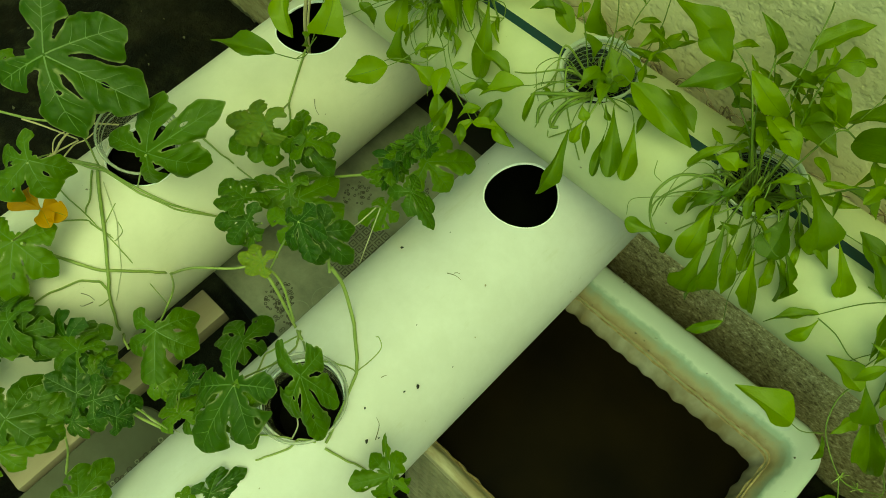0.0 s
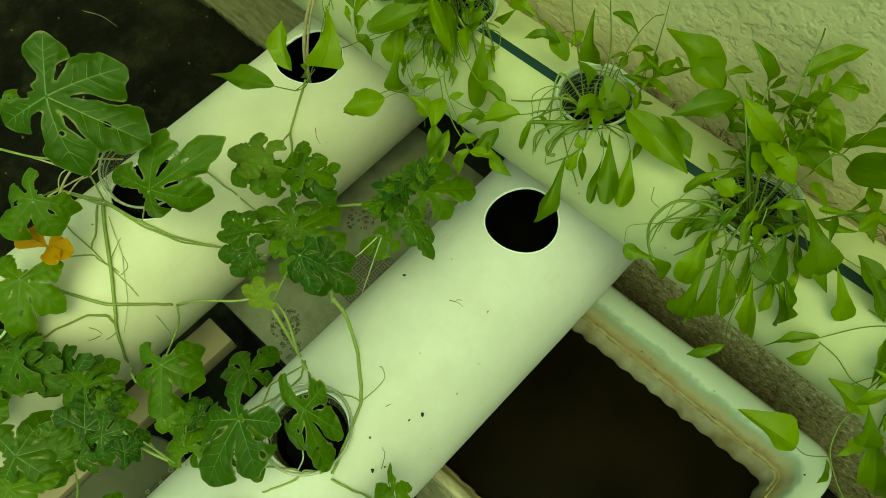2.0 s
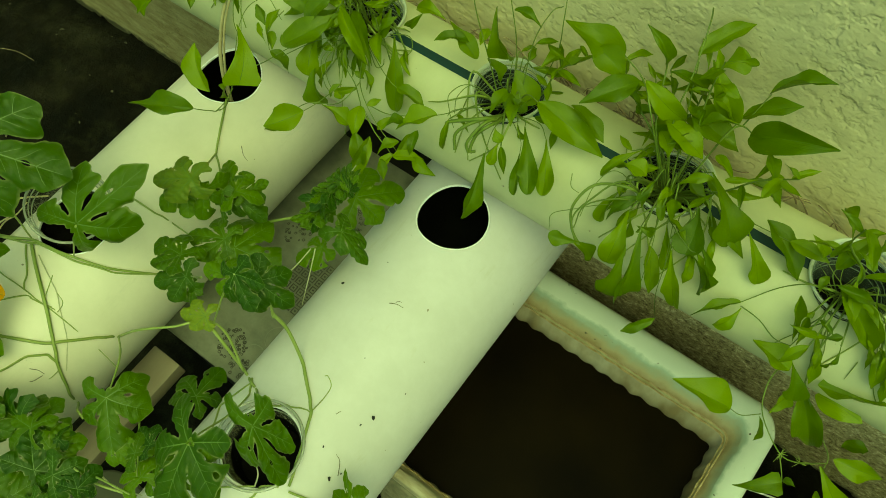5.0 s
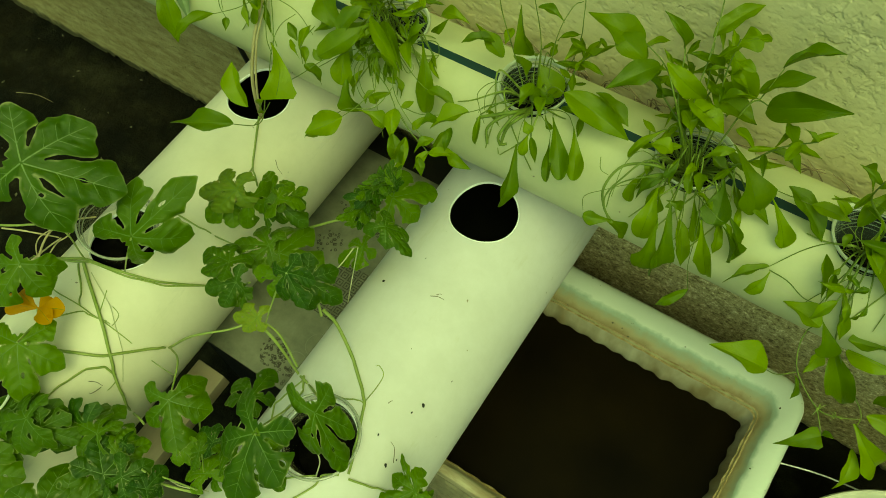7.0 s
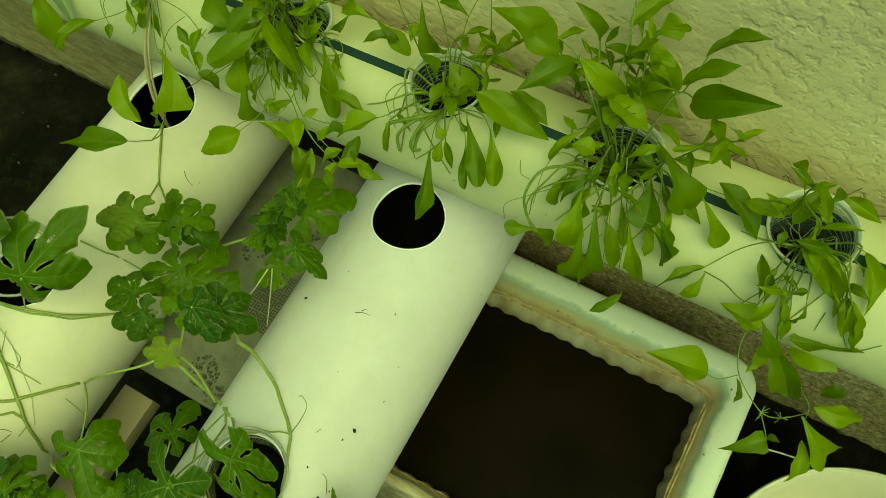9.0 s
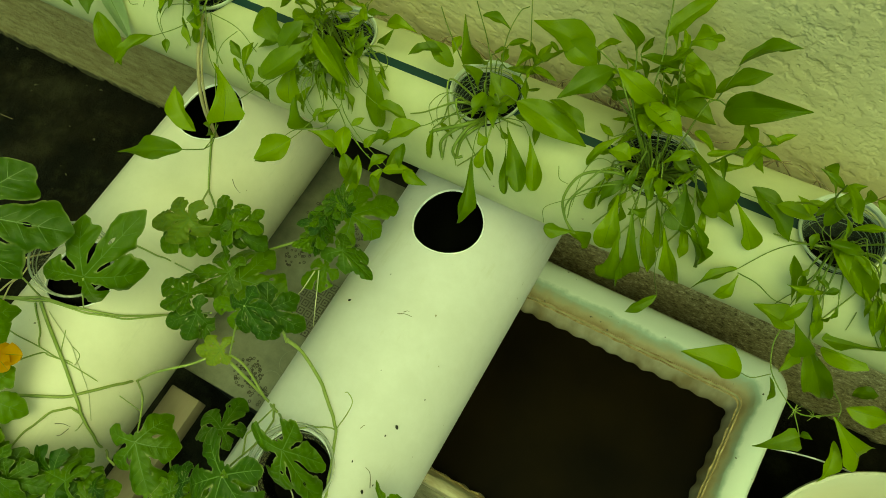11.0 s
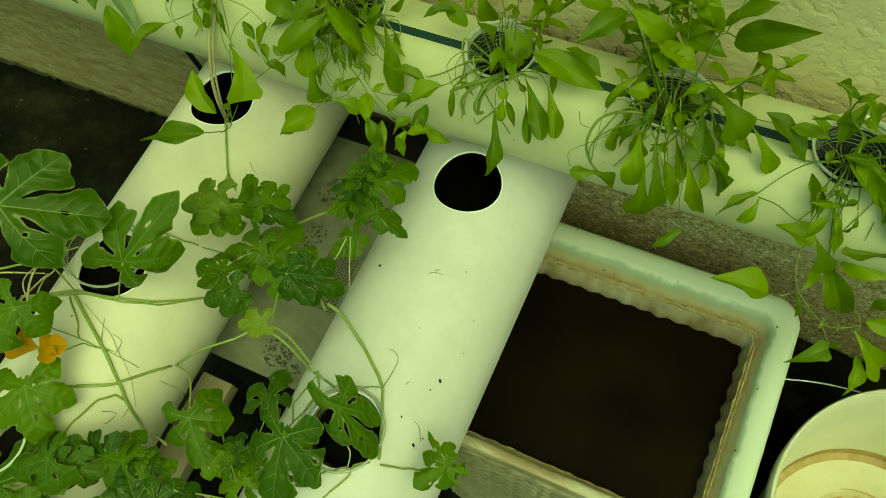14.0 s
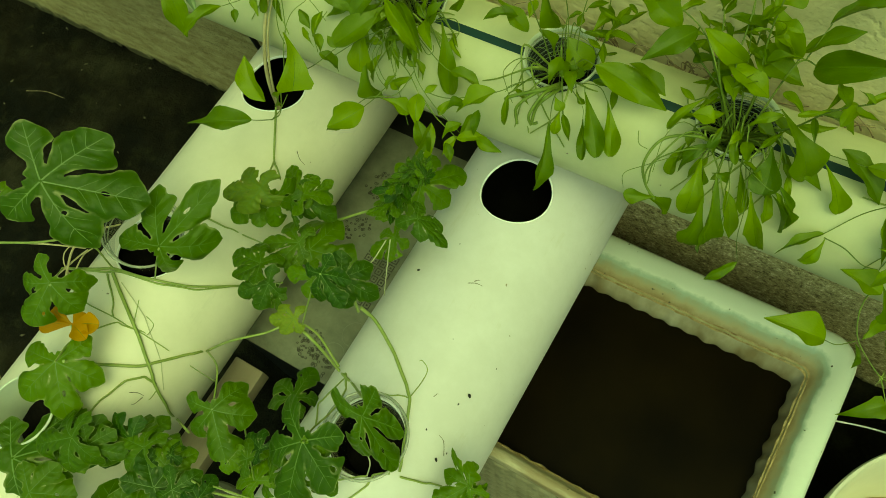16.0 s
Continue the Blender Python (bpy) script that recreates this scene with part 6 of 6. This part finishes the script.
stalk(vine_a, 0.0006, [(-0.244, -0.278, 0.078), (-0.240, -0.278, 0.076), (-0.237, -0.277, 0.073), (-0.234, -0.277, 0.071), (-0.219, -0.268, 0.095), (-0.230, -0.265, 0.095)])
stalk(vine_a, 0.0006, [(-0.210, -0.314, 0.043), (-0.210, -0.318, 0.043), (-0.210, -0.322, 0.043), (-0.210, -0.325, 0.044)])
stalk(vine_a, 0.0006, PALE, [(-0.280, -0.250, 0.087), (-0.267, -0.255, 0.086), (-0.255, -0.260, 0.082), (-0.244, -0.265, 0.078), (-0.234, -0.274, 0.071), (-0.225, -0.282, 0.063), (-0.217, -0.291, 0.054), (-0.213, -0.298, 0.049), (-0.210, -0.304, 0.044), (-0.207, -0.311, 0.038)])

stalk(vine_a, 0.0014, TAN, [(-0.346, -0.275, 0.070), (-0.336, -0.249, 0.100), (-0.334, -0.227, 0.100), (-0.319, -0.204, 0.090)])
stalk(vine_a, 0.001, TAN, [(-0.349, -0.272, 0.060), (-0.331, -0.248, 0.090), (-0.319, -0.236, 0.100), (-0.321, -0.221, 0.100)])
stalk(vine_a, 0.0012, TAN, [(-0.376, -0.276, 0.050), (-0.335, -0.252, 0.090), (-0.314, -0.242, 0.110)])
stalk(vine_a, 0.0009, TAN, [(-0.342, -0.269, 0.070), (-0.347, -0.262, 0.085), (-0.342, -0.252, 0.100), (-0.328, -0.236, 0.110)])
stalk(vine_a, 0.0012, TAN, [(-0.383, -0.264, 0.100), (-0.360, -0.254, 0.100), (-0.334, -0.240, 0.090)])

vine_b = tagged(new("gourd_vine"), "bitter gourd vine climbing out of a clear cup", "vine", "gourd vines")
gourd_leaf(vine_b, "broad", (-0.136, -0.350, 0.086), (-0.148, -0.371, 0.084), 1.00)
gourd_leaf(vine_b, "broad", (-0.094, -0.326, 0.090), (-0.071, -0.329, 0.080), 1.00)
gourd_leaf(vine_b, "broad", (-0.150, -0.427, 0.094), (-0.119, -0.374, 0.090), 0.90)
gourd_leaf(vine_b, "star", (-0.115, -0.371, 0.090), (-0.082, -0.366, 0.085), 1.00)
gourd_leaf(vine_b, "broad", (-0.137, -0.447, 0.086), (-0.114, -0.411, 0.084), 0.90)
gourd_leaf(vine_b, "broad", (-0.116, -0.393, 0.085), (-0.097, -0.396, 0.080), 0.90)
gourd_leaf(vine_b, "broad", (-0.063, -0.422, 0.085), (-0.073, -0.384, 0.080), 0.95)
gourd_leaf(vine_b, "star", (0.006, -0.351, 0.086), (0.013, -0.321, 0.085), 0.70)
gourd_leaf(vine_b, "broad", (-0.006, -0.367, 0.086), (-0.004, -0.354, 0.086), 0.90)
stalk(vine_b, 0.0014, [(-0.113, -0.431, 0.030), (-0.111, -0.414, 0.060), (-0.106, -0.403, 0.090)])
stalk(vine_b, 0.0016, [(-0.063, -0.346, 0.060), (-0.091, -0.357, 0.070), (-0.105, -0.357, 0.090)])
gourd_leaf(vine_b, "star", (-0.075, -0.172, 0.165), (-0.050, -0.187, 0.150), 1.05)
gourd_leaf(vine_b, "broad", (-0.068, -0.163, 0.145), (-0.032, -0.163, 0.130), 1.00)
gourd_leaf(vine_b, "star", (-0.089, -0.171, 0.140), (-0.116, -0.179, 0.140), 1.00)
gourd_leaf(vine_b, "broad", (-0.100, -0.205, 0.110), (-0.124, -0.218, 0.108), 0.90, YELLOWED)
gourd_leaf(vine_b, "star", (-0.065, -0.050, 0.120), (-0.042, -0.009, 0.100), 1.00)
gourd_leaf(vine_b, "broad", (-0.029, -0.098, 0.170), (0.005, -0.105, 0.160), 0.70)
gourd_leaf(vine_b, "star", (-0.067, -0.098, 0.100), (-0.085, -0.120, 0.090), 1.00)
gourd_leaf(vine_b, "broad", (-0.118, -0.302, 0.105), (-0.085, -0.335, 0.090), 1.05)
gourd_leaf(vine_b, "broad", (-0.132, -0.378, 0.086), (-0.130, -0.334, 0.084), 1.15)
gourd_leaf(vine_b, "star", (-0.020, -0.286, 0.145), (-0.015, -0.340, 0.115), 0.95)
gourd_leaf(vine_b, "broad", (-0.010, -0.284, 0.140), (0.003, -0.265, 0.130), 0.90)
gourd_leaf(vine_b, "star", (0.011, -0.249, 0.150), (0.045, -0.272, 0.100), 0.55)
gourd_leaf(vine_b, "star", (-0.082, -0.258, 0.060), (-0.087, -0.224, 0.050), 1.05)
gourd_leaf(vine_b, "broad", (-0.071, -0.308, 0.086), (-0.093, -0.304, 0.084), 1.20)
gourd_leaf(vine_b, "broad", (-0.058, -0.330, 0.086), (-0.083, -0.317, 0.084), 1.20)
gourd_leaf(vine_b, "star", (0.096, -0.250, 0.085), (0.067, -0.238, 0.095), 0.50)
gourd_leaf(vine_b, "broad", (0.093, -0.248, 0.085), (0.075, -0.279, 0.088), 0.9)
gourd_leaf(vine_b, "broad", (-0.092, -0.321, 0.080), (-0.107, -0.312, 0.080), 1.00)
gourd_leaf(vine_b, "broad", (-0.003, -0.305, 0.120), (0.016, -0.306, 0.110), 1.10)
gourd_leaf(vine_b, "broad", (-0.138, -0.420, 0.086), (-0.121, -0.373, 0.084), 1.00)
gourd_leaf(vine_b, "broad", (-0.093, -0.367, 0.086), (-0.094, -0.341, 0.080), 1.10)
gourd_leaf(vine_b, "broad", (-0.076, -0.320, 0.086), (-0.106, -0.316, 0.084), 1.00)
gourd_leaf(vine_b, "broad", (-0.135, -0.359, 0.086), (-0.118, -0.334, 0.080), 1.10)
gourd_leaf(vine_b, "broad", (-0.050, -0.322, 0.086), (-0.075, -0.306, 0.084), 1.10)
stalk(vine_b, 0.0018, [(-0.100, -0.207, 0.100), (-0.074, -0.213, 0.100), (-0.063, -0.217, 0.052), (-0.053, -0.220, 0.063), (-0.045, -0.222, 0.069), (-0.037, -0.224, 0.073), (-0.004, -0.235, 0.130)])
stalk(vine_b, 0.0013, [(-0.052, -0.218, 0.063), (-0.048, -0.222, 0.066), (-0.044, -0.227, 0.069), (-0.041, -0.231, 0.071), (-0.030, -0.252, 0.100), (-0.025, -0.276, 0.130), (-0.017, -0.287, 0.150)])
stalk(vine_b, 0.0010, [(-0.049, -0.268, 0.065), (-0.053, -0.262, 0.062), (-0.057, -0.257, 0.058), (-0.062, -0.251, 0.053), (-0.059, -0.246, 0.056), (-0.057, -0.240, 0.058), (-0.055, -0.235, 0.060), (-0.053, -0.230, 0.062), (-0.051, -0.226, 0.063), (-0.049, -0.221, 0.065)])
stalk(vine_b, 0.0020, [(-0.045, -0.174, 0.130), (-0.036, -0.174, 0.110), (-0.021, -0.183, 0.080), (-0.011, -0.190, 0.082), (-0.002, -0.197, 0.082), (0.006, -0.203, 0.082), (0.009, -0.206, 0.082), (0.012, -0.209, 0.082), (0.015, -0.212, 0.081), (0.019, -0.221, 0.080), (0.023, -0.230, 0.079), (0.027, -0.239, 0.078), (0.030, -0.248, 0.077), (0.034, -0.257, 0.075), (0.037, -0.266, 0.074)])
stalk(vine_b, 0.0006, [(0.014, -0.211, 0.080), (0.022, -0.199, 0.100), (0.024, -0.189, 0.110), (0.016, -0.184, 0.108), (0.013, -0.185, 0.106)])
stalk(vine_b, 0.0010, [(-0.020, -0.230, 0.079), (-0.015, -0.226, 0.080), (-0.010, -0.223, 0.081), (-0.006, -0.219, 0.081), (-0.002, -0.218, 0.081), (0.002, -0.216, 0.081), (0.005, -0.214, 0.081), (0.008, -0.213, 0.081), (0.011, -0.212, 0.081), (0.014, -0.212, 0.080)])
stalk(vine_b, 0.0012, [(0.039, -0.269, 0.072), (0.045, -0.267, 0.068), (0.050, -0.265, 0.064), (0.056, -0.263, 0.060), (0.060, -0.260, 0.055), (0.065, -0.258, 0.049), (0.070, -0.255, 0.042), (0.096, -0.250, 0.085)])
stalk(vine_b, 0.0012, [(-0.043, -0.324, 0.069), (-0.033, -0.318, 0.075), (-0.024, -0.313, 0.078), (-0.016, -0.307, 0.080), (-0.010, -0.302, 0.081), (-0.003, -0.298, 0.082), (0.003, -0.293, 0.082), (0.008, -0.289, 0.081), (0.013, -0.285, 0.081), (0.017, -0.282, 0.080)])
stalk(vine_b, 0.0012, [(0.031, -0.271, 0.075), (0.028, -0.273, 0.077), (0.024, -0.276, 0.078), (0.021, -0.279, 0.079), (0.021, -0.282, 0.079), (0.021, -0.285, 0.079), (0.021, -0.288, 0.079), (0.019, -0.293, 0.079), (0.017, -0.298, 0.080), (0.015, -0.302, 0.080), (0.013, -0.306, 0.081), (0.012, -0.309, 0.081), (0.010, -0.312, 0.081)])
stalk(vine_b, 0.0010, [(-0.084, -0.258, 0.055), (-0.081, -0.272, 0.050), (-0.083, -0.285, 0.040)])
stalk(vine_b, 0.0010, [(-0.107, -0.295, 0.070), (-0.081, -0.315, 0.080), (-0.055, -0.330, 0.100)])
stalk(vine_b, 0.0012, [(-0.114, -0.360, 0.080), (-0.089, -0.352, 0.080), (-0.054, -0.344, 0.090)])
stalk(vine_b, 0.0012, [(-0.075, -0.172, 0.165), (-0.085, -0.185, 0.140), (-0.095, -0.205, 0.100)])
stalk(vine_b, 0.0007, PALE, [(-0.064, -0.110, 0.120), (-0.064, -0.131, 0.120), (-0.068, -0.150, 0.120)])
stalk(vine_b, 0.0007, PALE, [(-0.061, -0.108, 0.120), (-0.059, -0.124, 0.100), (-0.050, -0.147, 0.090)])
stalk(vine_b, 0.0008, PALE, [(0.017, -0.282, 0.079), (0.020, -0.273, 0.100), (0.016, -0.268, 0.110)])
stalk(vine_b, 0.0008, PALE, [(-0.097, -0.352, 0.060), (-0.077, -0.350, 0.070), (-0.050, -0.340, 0.080)])
stalk(vine_b, 0.0007, PALE, [(-0.056, -0.061, 0.170), (-0.042, -0.057, 0.200)])
stalk(vine_b, 0.0016, [(-0.062, -0.170, 0.090), (-0.070, -0.163, 0.100), (-0.083, -0.159, 0.110), (-0.093, -0.158, 0.110)])


def young_shoot(plant, points, seed):
    """A shoot tip with crowded small leaves."""
    rnd = random.Random(seed)
    line = smooth_line(points, 5)
    for i, c in enumerate(line):
        for _ in range(3):
            a = rnd.uniform(0, 6.28)
            size = 0.008 + 0.012 * (1 - i / len(line)) * rnd.uniform(0.5, 1.3)
            tip = c + Vector((math.cos(a) * size, math.sin(a) * size, rnd.uniform(-0.004, 0.012)))
            gourd_leaf(plant, "star", c, tip, rnd.uniform(0.4, 0.8), None)


young_shoot(vine_b, ((-0.055, -0.100, 0.165), (-0.045, -0.088, 0.195), (-0.032, -0.078, 0.215), (-0.020, -0.085, 0.222)), 3)


# ---- small things ----
def build_flower():
    root = tagged(new("gourd_flower"), "wilting yellow gourd flower on the vine", "flower")
    c = Vector((-0.270, -0.304, 0.118))
    for k, (a, l, w) in enumerate(((25, 0.028, 0.020), (-10, 0.024, 0.017), (60, 0.016, 0.018), (175, 0.024, 0.017), (200, 0.030, 0.020))):
        tip = c + Vector((l * math.cos(radians(a)), l * math.sin(radians(a)), 0.004))
        ob = shared("petal", PETALS[k % 2], root, lie(c, tip, w))
    bm = bmesh.new()
    tube(bm, (c - Vector((0.004, 0.006, 0.014)), c), 0.0012, 0.002, 6, 3)
    part("calyx", bm, STEM, root)


PETALS = [blade_mesh("spat", a, 0.1, 0.3, PETAL) for a in (0.3, 0.6)]
build_flower()


def strand(name, label, category, points, r0, r1, mat, sides=8, kind=""):
    return tagged(mesh_ob(name, tube(bmesh.new(), points, r0, r1, sides, 6), mat, smooth=80), label, category, kind=kind)


strand("dry_stalk", "tan dry stalk leaning into a pipe hole", "stalk", ((-0.262, 0.034, 0.199), (-0.266, 0.010, 0.165), (-0.276, -0.006, 0.11), (-0.280, -0.012, 0.05), (-0.282, -0.014, -0.06)), 0.0016, 0.0021, TAN)
strand("dry_stalk", "thin tan dry stalk leaning into a pipe hole", "stalk", ((-0.256, 0.033, 0.199), (-0.262, 0.010, 0.165), (-0.271, -0.006, 0.11), (-0.277, -0.013, 0.05), (-0.284, -0.010, -0.06)), 0.0010, 0.0013, TAN)
strand("black_hose", "thin black hose behind the pipes", "hose", ((-0.470, 0.118, 0.05), (-0.466, 0.112, -0.015), (-0.458, 0.110, -0.066), (-0.452, 0.118, -0.20), (-0.44, 0.12, -0.357)), 0.0035, 0.0035, BLACK)
strand("white_cord", "thin white cord between tub and bucket", "cord", ((0.325, 0.02, -0.205), (0.353, 0.028, -0.20), (0.396, 0.040, -0.20), (0.439, 0.046, -0.20), (0.47, 0.052, -0.215), (0.54, 0.075, -0.28), (0.60, 0.09, -0.354)), 0.001, 0.001, CUT)
SCUFF = Mat("grey_scuff", 0.8).colour((0.16, 0.15, 0.10)).m
GRIT = Mat("black_grit", 0.7).colour((0.012, 0.012, 0.008)).m


def specks():
    """Grit and scraps that lie on the thick pipes."""
    rnd = random.Random(8)
    spots = ((0.053, -0.183, 0.0020), (0.049, -0.194, 0.0011), (0.038, -0.226, 0.0010), (-0.044, -0.106, 0.0016), (0.059, -0.233, 0.0009), (0.055, -0.242, 0.0018), (0.060, -0.15, 0.0008), (0.02, -0.15, 0.0006), (-0.02, -0.07, 0.0006))
    for x, y, r in spots:
        bm = bmesh.new()
        bmesh.ops.create_icosphere(bm, subdivisions=2, radius=1.0)
        for v in bm.verts:
            v.co = Vector((v.co.x * r * 0.7, v.co.y * r, v.co.z * r * 0.4)) * (1 + 0.35 * noise.noise(v.co * 2 + Vector((x * 90, y * 90, 0))))
        ob = mesh_ob("grit", bm, GRIT)
        ob.matrix_basis = pose(x, y, math.sqrt(B_R ** 2 - x * x) + r * 0.3, 0, math.degrees(math.asin(x / 0.08)), rnd.uniform(0, 180))
        tagged(ob, "black crumb of grit on the pipe", "grit", "grit on the pipe")
    for x, y, dx, dy in ((0.006, -0.100, 0.012, 0.004), (0.010, -0.096, 0.004, 0.003), (0.058, -0.236, -0.010, 0.012), (0.03, -0.20, 0.002, 0.004)):
        at = lambda u, v: (u, v, B_Z + math.sqrt((B_R + 0.0003) ** 2 - (u - B_X) ** 2))
        ob = mesh_ob("scuff", tube(bmesh.new(), (at(x, y), at(x + dx * 0.5, y + dy * 0.8), at(x + dx, y + dy)), 0.0004, 0.0002, 5, 4), SCUFF)
        tagged(ob, "thin grey scuff on the pipe", "scuff", "scuffs on the pipe")
    for x, y, dx, dy in ((-0.221, -0.328, 0.008, 0.004), (-0.213, -0.326, -0.003, -0.010), (-0.210, -0.09, 0.006, 0.006), (-0.225, -0.05, 0.010, -0.006)):
        at = lambda u, v: (u, v, A_Z + math.sqrt((A_R + 0.0003) ** 2 - (u - A_X) ** 2))
        ob = mesh_ob("scuff", tube(bmesh.new(), (at(x, y), at(x + dx * 0.5, y + dy * 0.8), at(x + dx, y + dy)), 0.0004, 0.0002, 5, 4), SCUFF)
        tagged(ob, "thin grey scuff on the pipe", "scuff", "scuffs on the pipe")


specks()

def root_tuft(x, y, z, seed):
    rnd = random.Random(seed)
    for _ in range(12):
        a, e = rnd.uniform(0, 6.28), rnd.uniform(-0.6, 0.9)
        l = rnd.uniform(0.003, 0.008)
        d = Vector((math.cos(a) * math.cos(e), math.sin(a) * math.cos(e), math.sin(e))) * l
        part("rootlet", tube(bmesh.new(), (Vector((x, y, z)), Vector((x, y, z)) + d * 0.6, Vector((x, y, z)) + d + Vector((0, 0, -0.001))), 0.0003, 0.00015, 4, 2), ROOTY, c3)


root_tuft(0.322, -0.038, 0.121, 1)
root_tuft(0.338, -0.030, 0.105, 2)
LITTER = plain("dry_root_litter", (0.20, 0.15, 0.09), (0.36, 0.29, 0.18), 80, 0.9, 0.3)


def litter():
    """Dry roots and straw wedged between the slim pipe and the wall."""
    rnd = random.Random(12)
    bm = bmesh.new()
    for cx, count, wide in ((0.03, 120, 0.06), (0.10, 70, 0.05), (0.20, 60, 0.06), (-0.06, 60, 0.06), (0.33, 60, 0.08)):
        for _ in range(count):
            x = cx + rnd.gauss(0, wide * 0.5)
            p = Vector((x, rnd.uniform(0.124, 0.139), 0.118 + rnd.uniform(0.0, 0.030)))
            d = Vector((rnd.uniform(-1, 1), rnd.uniform(-0.35, 0.15), rnd.uniform(-0.3, 0.5))).normalized() * rnd.uniform(0.012, 0.034)
            q = p + d
            q.y = min(q.y, 0.139)
            tube(bm, (p, (p + q) / 2 + Vector((rnd.uniform(-0.006, 0.006), -0.002, rnd.uniform(0, 0.010))), q), rnd.uniform(0.0004, 0.0010), 0.0003, 4, 3)
    tagged(mesh_ob("root_litter", bm, LITTER, smooth=80), "dry brown roots and straw between pipe and wall", "litter", kind="stuff")


litter()
CHIP = plain("pale_chip", (0.20, 0.18, 0.12), (0.09, 0.08, 0.05), 90, 0.8, 0.3)


def ground_scraps():
    rnd = random.Random(21)
    bm = bmesh.new()
    for _ in range(110):
        x, y = rnd.uniform(-1.25, -0.32), rnd.uniform(-0.7, 0.13)
        s = rnd.choice((0.001, 0.0015, 0.002, 0.003))
        c = Vector((x, y, -0.350 + rnd.uniform(-0.004, 0.006)))
        a = rnd.uniform(0, 3.14)
        vs = [bm.verts.new(c + Vector((s * r * math.cos(a + t), s * r * math.sin(a + t), rnd.uniform(-0.001, 0.002)))) for t, r in ((0, 1.4), (1.6, 0.7), (3.1, 1.2), (4.6, 0.8))]
        lo = [bm.verts.new(v.co - Vector((0, 0, 0.0015))) for v in vs]
        bm.faces.new(vs)
        for k in range(4):
            bm.faces.new((vs[k], lo[k], lo[(k + 1) % 4], vs[(k + 1) % 4]))
    tagged(mesh_ob("ground_scraps", bm, CHIP, smooth=0), "pale crumbs and chips scattered on the soil", "debris", kind="stuff")
    for pts in (((-1.03, -0.015, -0.346), (-0.99, 0.0, -0.344), (-0.95, 0.005, -0.347)),
                ((-0.62, -0.30, -0.345), (-0.56, -0.26, -0.342), (-0.52, -0.25, -0.346)), ((-0.70, -0.42, -0.346), (-0.64, -0.45, -0.343), (-0.60, -0.44, -0.346))):
        strand("twig", "thin dry twig lying on dark soil", "twig", pts, 0.0007, 0.0004, LITTER, 5)


ground_scraps()


STRAW = plain("wet_brown_straw", (0.46, 0.30, 0.10), (0.62, 0.46, 0.20), 60, 0.5, 0.2)


def bucket_straw():
    rnd = random.Random(31)
    for _ in range(24):
        a, r = rnd.uniform(0, 6.28), rnd.uniform(0.01, 0.062)
        w = rnd.uniform(0.4, 1.2)
        pts = [(0.505 + r * math.cos(a + w * k / 3), -0.068 + 0.8 * r * math.sin(a + w * k / 3), -0.3435 + 0.0006 * k) for k in range(4)]
        tagged(mesh_ob("straw", tube(bmesh.new(), pts, rnd.uniform(0.0007, 0.0014), 0.0005, 5, 4), STRAW, smooth=80), "wet brown straw in the bucket", "straw", "straw in the bucket")


bucket_straw()
